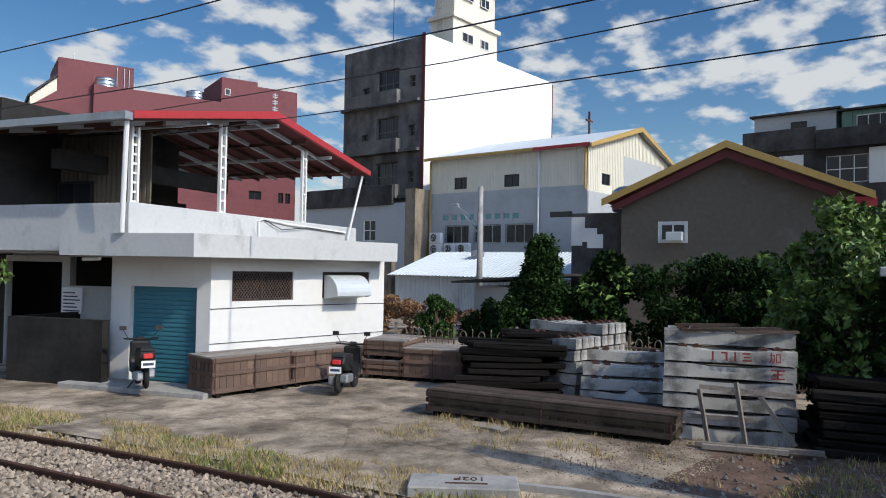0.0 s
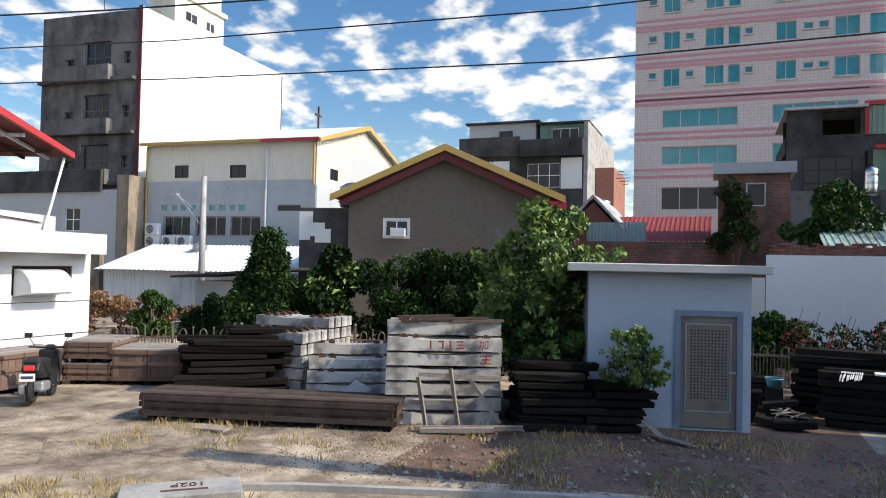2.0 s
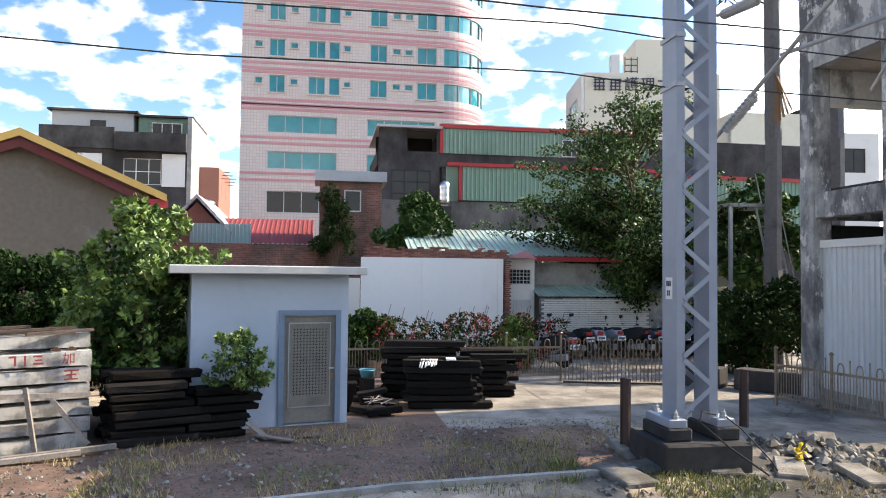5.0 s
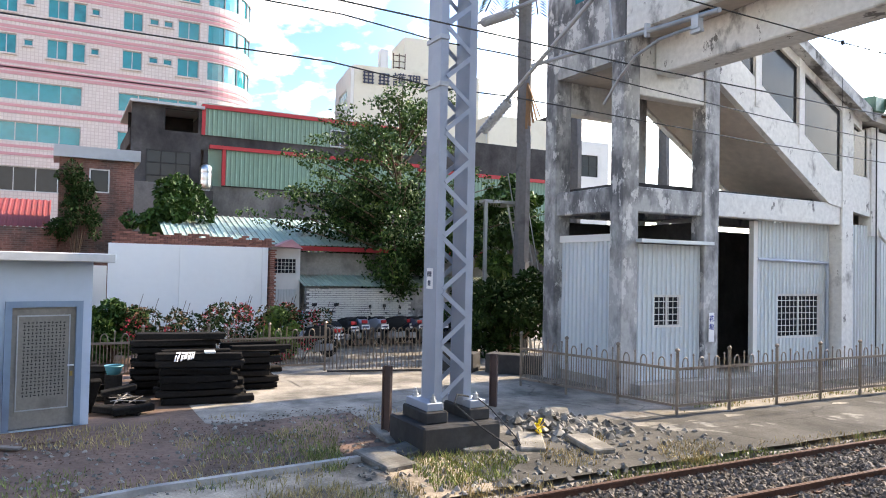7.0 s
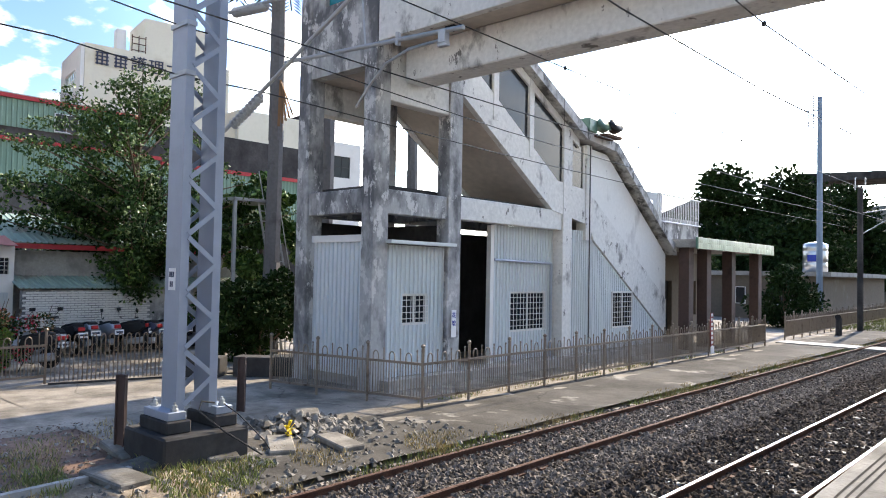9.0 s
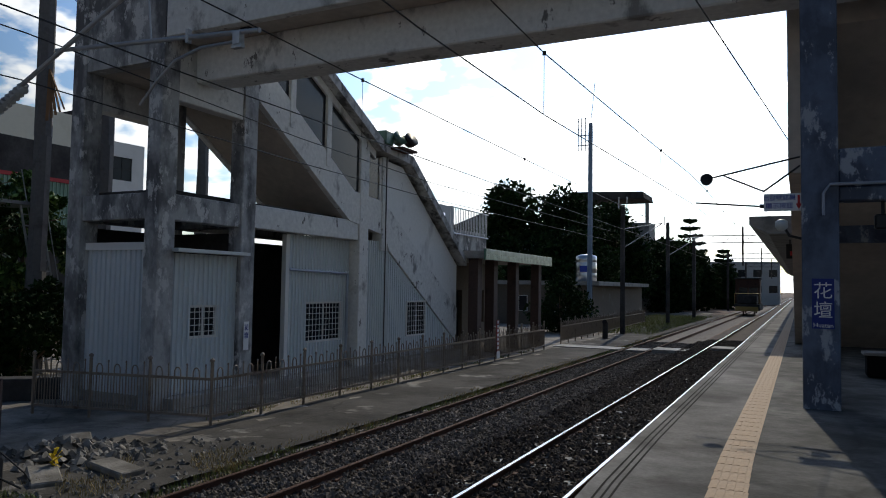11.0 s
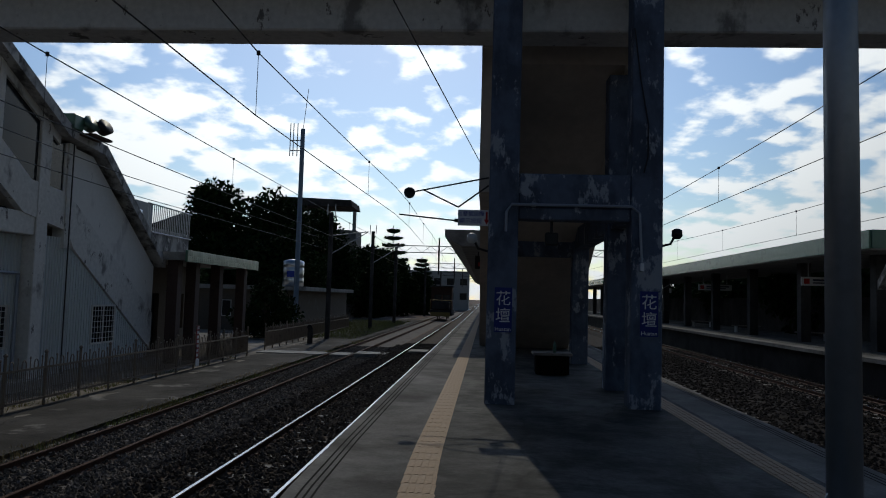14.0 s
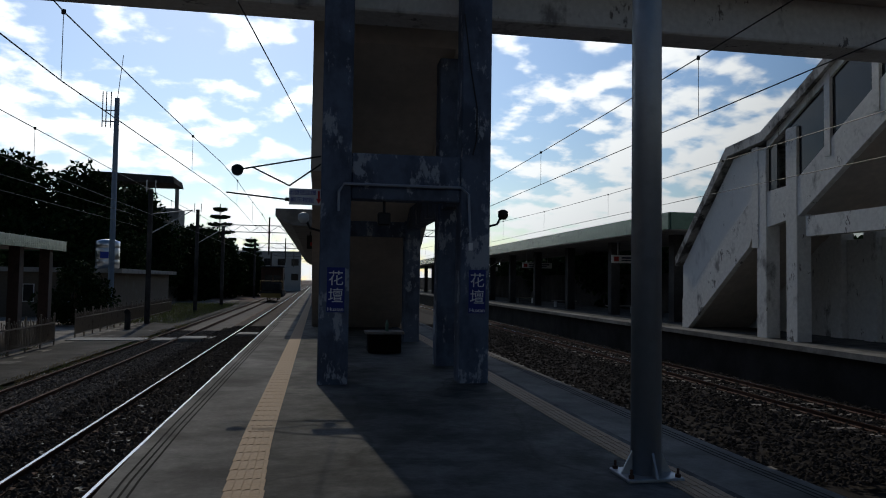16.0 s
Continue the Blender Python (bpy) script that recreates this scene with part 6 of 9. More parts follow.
def insulator(bm, p, q, n=9, r=0.085):
    p, q = Vector(p), Vector(q)
    for i in range(n):
        a, b = p.lerp(q, i / n), p.lerp(q, (i + 0.55) / n)
        tube(bm, a, b, r, r * 0.55, 10)
    tube(bm, p, q, 0.035, n=6)


bm = bmesh.new()
insulator(bm, (-9.95, 6.0, 4.99), (-9.2, 6.0, 5.33))
part("insulator", bm, "grey_paint", cant, "grey ribbed insulator")
bm = bmesh.new()
insulator(bm, (-10.0, 6.0, 6.76), (-9.1, 6.0, 6.66))
part("insulator", bm, "grey_paint", cant, "grey ribbed insulator")
bm = bmesh.new()
tube(bm, (-10.15, 5.95, 4.9), (-6.2, 6.0, 6.78), 0.03)
tube(bm, (-10.1, 5.95, 6.77), (-6.4, 6.0, 6.5), 0.028)
tube(bm, (-8.62, 6.0, 5.72), (-5.25, 6.0, 5.5), 0.03)
path_tube(bm, [(-7.05, 6.0, 4.85), (-6.8, 6.0, 5.1), (-6.5, 6.0, 5.32), (-6.1, 6.0, 5.42), (-5.5, 6.0, 5.42)], 0.018)
tube(bm, (-6.9, 6.0, 5.6), (-7.0, 6.0, 6.4), 0.012)
part("arm", bm, "galv", cant)
part("clamp", B((-5.6, -5.5, 5.96, 6.04, 5.38, 5.52), (-5.62, -5.48, 5.97, 6.03, 5.34, 5.38)), "galv", cant)
part("clamp", B((-6.32, -6.28, 5.97, 6.03, 5.5, 5.66)), "galv", cant)
# ---- overhead wires ----
def wire(pts, r=0.012, label="thin dark overhead catenary wire"):
    bm = bmesh.new()
    path_tube(bm, pts, r, 5)
    return whole("overhead_wire", bm, "cable", label, "wire", group="overhead wires")


def sagged(p, q, sag, n=10):
    p, q = Vector(p), Vector(q)
    return [p.lerp(q, i / n) - Vector((0, 0, sag * 4 * (i / n) * (1 - i / n))) for i in range(n + 1)]


def along(x, z, y0, y1, step=6.0):
    n = int((y1 - y0) / step)
    return [(x + 0.75 * bend(y0 + (y1 - y0) * i / n), y0 + (y1 - y0) * i / n, z) for i in range(n + 1)]


def ramp(v, a, b):
    return min(1.0, max(0.0, (v - a) / (b - a)))


def pulled(x, y):
    """The wires swing from side to side between their masts."""
    return x + (0.6 * (ramp(y, 10, 24) - 1.6 * ramp(y, 24, 68)) if x == -3.45 else 0.0)


for x in (-6.67, -3.45, 5.75, 11.0):
    low_ = 5.27 if x == -6.67 else 5.35
    wire([(pulled(x, py) + px - x, py, low_) for px, py, _ in along(x, 0, -30, 300, 4.0)], 0.009)
    pts = [(pulled(x, py) + px - x, py, (6.3 if x == -6.67 else 6.5) - (0.08 if x == -6.67 else 0.3) * (1 - ((py % 44) / 22 - 1) ** 2)) for px, py, _ in along(x, 0, -30, 300, 4.0)]
    wire(pts, 0.01)
    dr = thing("dropper", pose(0, 0, 0), "thin vertical dropper wires between catenary wires", "wire", group="droppers")
    for px, py, pz in pts[::2]:
        if 3 < py < 90 or -18 < py < -3:
            bm = bmesh.new()
            tube(bm, (px, py, low_), (px, py, pz), 0.005, n=4)
            lathe(bm, [(0.03, 0), (0.03, 0.06)], 6, pose(px, py, pz - 0.03))
            part("dropper_wire", bm, "cable", dr)

wire([(-7.3, -24.0, 6.62), (-8.0, -19.1, 6.52), (-9.3, -8.4, 6.34), (-10.0, -2.0, 6.4), (-10.05, 3.6, 6.46), (-10.08, 5.18, 6.34), (-10.2, 6.6, 6.38), (-10.35, 13.3, 6.12), (-10.4, 20.0, 6.0), (-10.4, 44.0, 6.3)], 0.011, "dark feeder wire fixed to the catenary mast")
wire([(-7.3, -24.0, 5.9), (-9.0, -11.0, 5.77), (-9.3, -8.6, 5.72), (-10.0, -1.9, 5.66), (-10.05, 3.4, 5.73), (-10.08, 5.18, 5.6), (-10.2, 6.6, 5.67), (-10.35, 13.3, 5.55), (-10.4, 20.0, 5.5), (-10.4, 44.0, 5.7)], 0.011, "dark lower feeder wire fixed to the catenary mast")
wire([(-1.45, 3.0, 5.95), (-1.09, 7.7, 6.0), (-0.2, 17.2, 6.0), (0.0, 19.4, 6.05)], 0.009, "thin anchor wire slanting to the island canopy")

# ---- fences ----
def fence_panel_parts(t, x0, x1):
    """Hooped steel fence along local x: posts, rails, bars, hoops."""
    L = x1 - x0
    n = max(1, round(L / 1.45))
    w = L / n
    for i in range(n + 1):
        x = x0 + i * w
        bm = bmesh.new()
        tube(bm, (x, 0, 0), (x, 0, 1.2), 0.032, n=8)
        lathe(bm, [(0.02, 0), (0.045, 0.03), (0.045, 0.06), (0.015, 0.09)], 8, pose(x, 0, 1.2))
        part("post", bm, "fence_steel", t)
    part("rail", B((x0, x1, -0.02, 0.02, 0.16, 0.21)), "fence_steel", t)
    part("rail", B((x0, x1, -0.021, 0.021, 0.86, 0.91)), "fence_steel", t)
    bm, bs = bmesh.new(), bmesh.new()
    for i in range(n):
        k = 10
        for j in range(1, k):
            x = x0 + i * w + w * j / k
            top = 1.13 if j % 3 == 0 else 0.98
            tube(bm, (x, 0, 0.16), (x, 0, top), 0.014, n=5, caps=False)
            if j % 3 == 0:
                lathe(bm, [(0.012, 0), (0.022, 0.02), (0.012, 0.05)], 6, pose(x, 0, 1.12))
        for j in range(k):
            x = x0 + i * w + w * (j + 0.5) / k
            tube(bm, (x, 0, 0.16), (x, 0, 0.88), 0.01, n=4, caps=False)
        for j in (1, 4, 7):
            xa, xb = x0 + i * w + w * j / k, x0 + i * w + w * (j + 1) / k
            c, r = (xa + xb) / 2, (xb - xa) / 2
            pts = [(c - r * math.cos(math.pi * q / 8) * 1.0, 0, 0.98 + r * 1.6 * math.sin(math.pi * q / 8)) for q in range(9)]
            path_tube(bs, pts, 0.014, 5)
    part("bar", bm, "fence_steel", t, kind="stuff")
    part("hoop", bs, "fence_steel", t, kind="stuff")


def fence(p, q, base=0.0, label="hooped stainless steel fence with ball-topped posts"):
    p, q = Vector(p), Vector(q)
    t = thing("fence", pose(p.x, p.y, base, 0, 0, math.degrees(math.atan2(q.y - p.y, q.x - p.x))), label, "fence", group="station fences")
    fence_panel_parts(t, 0, (q - p).length)
    return t


fence((-14.2, 9.7), (-10.2, 10.6))
fence((-10.2, 10.6), (-10.3, 31.0))
fence((-10.6, 34.5), (-11.4, 60.0))
fence((-17.9, -1.2), (-18.1, 6.2))
fence((-13.4, -13.9), (-14.6, -10.8))
fence((-14.6, -10.8), (-15.9, -8.4))
fence((-15.9, -8.4), (-17.9, -1.2))
gate = thing("folding_gate", facing((-17.9, 6.2), (0.25, 0.97)), "folding scissor gate of bronze-coloured steel, closed", "gate")
for i in range(15):
    x = i * 0.19
    bm = bmesh.new()
    for s in (-0.05, 0.05):
        tube(bm, (x + s, 0, 0.06), (x + s, 0, 1.05), 0.014, n=5)
    pts = [(x - 0.05 * math.cos(math.pi * q / 6), 0, 1.05 + 0.09 * math.sin(math.pi * q / 6)) for q in range(7)]
    path_tube(bm, pts, 0.014, 5)
    part("hoop_post", bm, "fence_steel", gate)
    if i < 14:
        bm = bmesh.new()
        for z in (0.2, 0.62):
            bar(bm, (x, 0.02, z), (x + 0.19, 0.02, z + 0.3), 0.02, 0.01)
            bar(bm, (x, -0.02, z + 0.3), (x + 0.19, -0.02, z), 0.02, 0.01)
        part("scissor_bar", bm, "fence_steel", gate)
whole("gate_rail", B((0, 5.0, -0.04, 0.04, -0.02, 0.04)), "concrete_dark", "low steel gate rail in the ground", "rail", m=facing((-17.9, 6.2), (0.25, 0.97)), kind="structure")

# ---- infill under the left stair ----
inf = thing("ribbed_room", pose(-12.35, 0, 0), "room of pale ribbed sheet under the stair tower", "room")
yz = Matrix(((0, 1, 0, 0), (1, 0, 0, 0), (0, 0, 1, 0), (0, 0, 0, 1)))


def sheet_y(y0, y1, z0, z1, holes=(), x=-0.14, pitch=0.14, mat="white_sheet"):
    """A ribbed sheet in the plane of the tracks, with the windows cut out."""
    segs = sorted({y0, y1, *(v for h in holes for v in h[:2])})
    for a, b in zip(segs, segs[1:]):
        hs_ = [h for h in holes if h[0] <= a and h[1] >= b]
        spans = [(z0, z1)] if not hs_ else [(z0, hs_[0][2]), (hs_[0][3], z1)]
        for c, d in spans:
            part("sheet", corrugated(a, b, c, d, pitch, 0.04, 0.01), mat, inf, m=pose(x, 0, 0, 0, 0, 90))


sheet_y(11.6, 13.66, 0.25, 3.4, [(12.19, 13.08, 1.47, 2.22)])
sheet_y(15.95, 18.98, 0.25, 4.15, [(16.83, 18.65, 1.07, 2.235)], x=-0.4)
sheet_y(19.52, 20.85, 0.25, 4.2)
ry = pose(-0.14, 0, 0, 0, 0, 90)
window(inf, ry, 12.19, 13.08, 1.47, 2.22, 2, "white_paint", set_in=0.03, bars=0.15)
window(inf, pose(-0.4, 0, 0, 0, 0, 90), 16.83, 18.65, 1.07, 2.235, 2, "white_paint", set_in=0.03, bars=0.16)
bm = bmesh.new()
pts = [(20.85, 0.3), (26.1, 0.3), (26.1, 0.62), (20.85, 3.9)]
prism(bm, [(y, z) for y, z in pts], -0.12, -0.09, Matrix(((0, 1, 0, 0), (1, 0, 0, 0), (0, 0, 1, 0), (0, 0, 0, 1))))
for i in range(36):
    y = 20.9 + i * 0.145
    box(bm, -0.09, -0.065, y, y + 0.05, 0.3, max(0.35, 3.86 - (y + 0.05 - 20.85) * 0.625))
part("stair_sheet", bm, "white_sheet", inf, "ribbed sheet below the lower stair")
window(inf, pose(-0.06, 0, 0, 0, 0, 90), 22.14, 23.56, 0.98, 2.22, 2, "white_paint", set_in=-0.01, bars=0.17)
part("left_sheet", corrugated(-2.5, -0.42, 0.25, 3.45, 0.16, 0.04, 0.01, y=11.35), "white_sheet", inf, "pale blue-white ribbed sheet")
part("sheet_cap", B((-2.55, -0.42, 11.27, 11.42, 3.45, 3.62)), "white_paint", inf)
part("small_roof", P([(11.5, 3.42), (13.8, 3.42), (13.8, 3.5), (11.5, 3.5)], -0.2, 0.2), "pale_sheet", inf, m=Matrix(((0, 1, 0, 0), (1, 0, 0, 0), (0, 0, 1, 0), (0, 0, 0, 1))))
part("door_post", B((-0.45, -0.3, 15.8, 15.95, 0.2, 4.12)), "white_paint", inf)
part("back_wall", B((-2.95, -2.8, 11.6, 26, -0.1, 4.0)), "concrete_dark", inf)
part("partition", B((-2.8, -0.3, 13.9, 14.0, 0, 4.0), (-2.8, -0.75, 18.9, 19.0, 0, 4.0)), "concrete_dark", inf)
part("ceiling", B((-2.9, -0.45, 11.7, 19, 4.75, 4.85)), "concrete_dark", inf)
part("floor", B((-3, 0.3, 11.4, 26.4, -0.1, 0.24)), "concrete", inf)
part("water_pipe", T((-0.3, 15.95, 3.15), (-0.3, 18.8, 3.1), 0.04), "mast", inf)
part("water_pipe", T((-0.3, 18.8, 3.1), (-0.3, 18.8, 0.25), 0.045), "mast", inf)
part("downpipe", T((0.06, 20.45, 0.2), (0.06, 20.45, 7.0), 0.02), "cable", inf)
sg = thing("station_sign", pose(-12.33, 13.92, 1.45, 0, 0, 90), "small blue and white station name plate on a column", "sign", group="station name signs")
part("plate", B((-0.09, 0.09, -0.01, 0.0, -0.35, 0.35)), "sign_white", sg)
text("letters", "花", 0.16, "letter_blue", sg, pose(0, -0.014, 0.2, 90))
text("letters", "壇", 0.16, "letter_blue", sg, pose(0, -0.014, 0.0, 90))
for i, (y, z) in enumerate(((20.1, 7.35), (16.9, 9.2))):
    hb = thing("roof_lamp", pose(-12.1, y, z), "green metal lamp housing with round floodlights", "lamp", group="roof lamps")
    part("housing", B((-0.3, 0.1, -0.2, 0.3, 0, 0.45), bevel=0.03), "green_enamel", hb)
    if i == 0:
        for yy, xx in ((0.5, 0.15), (0.9, 0.35)):
            bm = bmesh.new()
            lathe(bm, [(0.05, -0.2), (0.2, -0.12), (0.26, 0.1), (0.27, 0.12)], 14, pose(xx, yy, 0.25, 60, 0, 70))
            part("floodlight", bm, "green_enamel" if yy < 0.6 else "black", hb, smooth=True)
        part("bracket", B((-0.2, 0.5, 0.2, 1.2, -0.12, -0.05)), "rust", hb)

# ---- station building beyond the stair ----
sb = thing("station_building", pose(-12.35, 0, 0), "low station building with green glazed canopy on brown posts", "building")
part("canopy", B((-5, 1.1, 26.35, 34.65, 3.9, 4.2)), "concrete", sb)
part("canopy_edge", B((1.1, 1.18, 26.3, 34.75, 3.84, 4.28)), "glazed_tile", sb, "green glazed tile edge")
part("canopy_edge", B((-5, 1.1, 34.66, 34.74, 3.84, 4.28)), "glazed_tile", sb, "green glazed tile edge")
me = mesh_of("edge_tile", B((-0.004, 0.012, 0.006, 0.194, -0.1, 0.1), bevel=0.004), "glazed_tile")
for i in range(42):
    for z in (3.95, 4.17):
        part("edge_tile", me, "", sb, m=pose(1.182, 26.32 + i * 0.2, z))
for y in (26.6, 28.3, 30.9, 34.1):
    part("post", B((0.3, 0.72, y, y + 0.42, 0, 3.9), bevel=0.01), "post_brown", sb)
part("wall", wall_with_holes(26.5, 34.4, 0, 3.9, [(29.5, 31, 0.1, 2.6), (32.2, 33.6, 1, 2.6)], 0.2, y=2.0), "gable_grey", sb, m=pose(0, 0, 0, 0, 0, 90))
part("back", B((-6, -2.25, 26.5, 34.4, 0, 3.88)), "concrete_dark", sb)
part("upper_room", B((-6.5, -3.5, 27, 33, 4.35, 6.8)), "grey_paint", sb)
part("balcony", B((-1.0, -0.8, 26.8, 31, 4.35, 5.2)), "concrete_old", sb)
for i in range(24):
    part("baluster", T((-0.72, 26.9 + i * 0.17, 5.0), (-0.72, 26.9 + i * 0.17, 6.1), 0.02, n=5), "galv", sb)
for z in (5.0, 6.1):
    part("balcony_rail", T((-0.72, 26.9, z), (-0.72, 31, z), 0.03, n=6), "galv", sb)
tk4 = thing("water_tank", pose(-13.6, 26.3, 4.35), "white round water tank on the station roof", "water tank", group="water tanks")
tank_parts(tk4, 0.55, 1.4)
tw2 = thing("water_tank", pose(-15.69, 57.9, 3.2), "tall steel water tank with blue marks on a stand", "water tank", group="water tanks")
tank_parts(tw2, 0.85, 2.2)
part("stand", B((-0.8, 0.8, -0.8, 0.8, -3.3, 0)), "concrete_old", tw2)
part("blue_mark", B((-0.3, 0.3, -0.88, -0.856, 0.9, 1.4)), "letter_blue", tw2)
lb = thing("low_building", pose(0, 0, 0), "low grey outbuilding with flat roof beside the tracks", "outbuilding")
part("wall", B((-22, -13.6, 52, 70, 0, 3.0)), "gable_grey", lb)
part("roof", B((-22.4, -13.0, 51.5, 70.4, 3.0, 3.3)), "concrete", lb)
for x in (-20, -17):
    window(lb, pose(0, 52, 0), x, x + 1.4, 1.0, 2.2, 2, "white_paint", set_in=-0.04)
an = thing("antenna_mast", pose(-12.86, 48.35, 0), "tall slim steel antenna mast with small aerials", "mast")
part("pole", T((0, 0, 0), (0, 0, 14.1), 0.19, 0.15, 10), "door_frame", an)
bm = bmesh.new()
for z in (12.6, 13.3):
    tube(bm, (-0.86, 0, z), (0, 0, z), 0.04, n=5)
for x in (-0.86, -0.64, -0.36):
    tube(bm, (x, 0, 12.2), (x, 0, 14.5), 0.035, n=5)
tube(bm, (0, 0, 14.0), (0.28, 0, 16.9), 0.022, n=5)
part("aerial", bm, "galv", an)
sh = thing("roofed_tower", pose(-18.6, 92, 0), "grey concrete tower with a dark pitched roof", "building")
part("wall", B((-2.0, 2.0, -2, 2, 0, 11)), "concrete", sh)
part("roof", P([(-8, 13.9), (1.6, 13.9), (1.4, 14.7), (-7.5, 15.0)], -3, 3), "concrete_dark", sh)
for x in (-1.7, 1.7):
    part("post", B((x - 0.2, x + 0.2, -1.9, -1.5, 11, 13.4)), "concrete", sh)
hz = thing("far_house", pose(-37, 75, 0), "pale house with pitched roof in the distance", "house")
part("wall", P([(-9, 0), (9, 0), (9, 9.2), (5, 10.8), (1, 9.2), (-9, 9.2)], 0, 8), "grey_paint", hz)
part("roof", P([(-9.3, 9.2), (9.4, 9.2), (5, 11.2), (0.6, 9.6), (-9.3, 9.6)], -0.4, 8.4), "concrete_dark", hz)
for x in (-7, -4, 3, 6):
    window(hz, None, x, x + 1.8, 6.4, 8.0, 2, "black", set_in=-0.04)
hz2 = thing("far_house", pose(-12, 165, 0), "white flat-roofed building at the end of the tracks", "building")
part("wall", B((-7, 8, 0, 8, 0, 9)), "grey_paint", hz2)
for x in (-6, -3, 0, 3, 6):
    for z in (2.5, 5.8):
        window(hz2, None, x, x + 1.6, z, z + 1.5, 2, "black", set_in=-0.05)

# ---- stacks of concrete sleepers ----
def sleeper_mesh():
    """A concrete sleeper along x, 2.0 m long, with a waist."""
    bm = bmesh.new()
    secs = [(-1.0, 0.13, 0.22), (-0.62, 0.13, 0.225), (-0.3, 0.105, 0.185), (0.3, 0.105, 0.185), (0.62, 0.13, 0.225), (1.0, 0.13, 0.22)]
    rings = [[bm.verts.new((x, -w, 0)), bm.verts.new((x, w, 0)), bm.verts.new((x, w * 0.82, h)), bm.verts.new((x, -w * 0.82, h))] for x, w, h in secs]
    for a, b in zip(rings, rings[1:]):
        for i in range(4):
            bm.faces.new((a[i], a[(i + 1) % 4], b[(i + 1) % 4], b[i]))
    bm.faces.new(rings[0][::-1]), bm.faces.new(rings[-1])
    return mesh_of("concrete_sleeper", bm, "sleeper")


SLEEPER = sleeper_mesh()
CHAIR = mesh_of("rail_clip", B((-0.07, 0.07, -0.05, 0.05, 0, 0.035), (-0.03, 0.03, -0.03, 0.03, 0.035, 0.06)), "rust")


def sleeper_stack(name, m, cols, layers, label, skip=lambda i, k: False, dz=0.255, gap=0.275):
    t = thing(name, m, label, "sleeper stack", group="stacks of concrete sleepers")
    for k in range(layers):
        for i in range(cols):
            if skip(i, k):
                continue
            s = part("concrete_sleeper", SLEEPER, "", t, m=pose(random.uniform(-0.03, 0.03), i * gap + 0.13, k * dz, 0, 0, random.uniform(-0.6, 0.6)))
            if k == layers - 1 or skip(i, k + 1):
                for x in (-0.72, -0.5, 0.5, 0.72):
                    part("rail_clip", CHAIR, "", s, m=pose(x, 0, 0.222))
        if k and not skip(0, k):
            for x in (-0.6, 0.6):
                part("spacer", B((x - 0.04, x + 0.04, 0.02, (cols - 0.1) * gap, k * dz - 0.032, k * dz)), "wood_dark", t)
    return t


sA = facing((-11.3, -5.4), (-0.39, 0.92))
sleeper_stack("sleeper_stack", sA @ pose(1.05, 0.05, 0.0), 5, 7, "tall stack of pale concrete sleepers with red painted marks", lambda i, k: k == 6 and i < 1)
pm = thing("painted_mark", sA @ pose(1.05, 0.02, 0), "rusty red painted figures on a concrete sleeper", "painted mark")
for x, z, w, h in ((-0.26, 1.31, 0.03, 0.15), (-0.12, 1.43, 0.1, 0.03), (-0.05, 1.31, 0.03, 0.12), (0.08, 1.31, 0.03, 0.15), (0.2, 1.43, 0.12, 0.025), (0.22, 1.375, 0.1, 0.022), (0.2, 1.32, 0.14, 0.025), (0.62, 1.19, 0.2, 0.022), (0.65, 1.13, 0.14, 0.022), (0.71, 1.06, 0.025, 0.15), (0.62, 1.06, 0.2, 0.022)):
    part("stroke", B((x, x + w, 0.0, 0.012, z, z + h)), "roof_red", pm)
text("character", "加", 0.19, "roof_red", pm, pose(0.68, 0.0, 1.385, 90), depth=0.006)
props = thing("broken_timber", sA @ pose(1.05, -0.12, 0), "weathered grey timbers leaning on the sleeper stack", "timber")
for p, q2 in (((-0.45, 0.9), (0.98, 0.84)), ((-0.62, 0.42), (0.35, 0.42)), ((-0.45, 0.85), (-0.3, 0.0)), ((0.1, 1.0), (0.25, 0.0)), ((0.45, 0.8), (0.95, 0.1))):
    bm = bmesh.new()
    bar(bm, (p[0], 0, p[1]), (q2[0], -0.12 if q2[1] < 0.2 else 0, q2[1]), 0.035, 0.07)
    part("board", bm, "wood_grey", props)
for x0, x1, y, z in ((-0.75, 0.7, 0.45, 1.76), (-0.5, 0.85, 0.75, 1.78), (0.1, 1.05, 0.3, 1.77), (-0.85, 0.2, 1.0, 1.8)):
    bm = bmesh.new()
    bar(bm, (x0, y, z), (x1, y + 0.18, z + 0.03), 0.12, 0.04)
    part("board", bm, "wood_old", props)
for x0, x1, y in ((-0.5, 1.3, -0.35), (-0.4, 0.8, -0.5)):
    bm = bmesh.new()
    bar(bm, (x0, y, 0.06), (x1, y - 0.1, 0.1), 0.1, 0.07)
    part("board", bm, "wood_grey", props)
sB = pose(-13.4, -8.35, 0, 0, 0, 90)
sleeper_stack("sleeper_stack", sB @ pose(-1.0, 0, 0), 4, 5, "stack of pale concrete sleepers with sunlit ends")
sleeper_stack("sleeper_stack", sB @ pose(-1.0, 1.15, 0), 4, 6, "taller stack of pale concrete sleepers with sunlit ends")
sC = facing((-13.1, -7.9), (-0.5, 0.87))
sleeper_stack("sleeper_stack", sC @ pose(0.9, 0.1, 0.0), 5, 4, "low uneven stack of concrete sleepers", lambda i, k: (k == 3 and i < 3) or (k == 2 and i < 1))


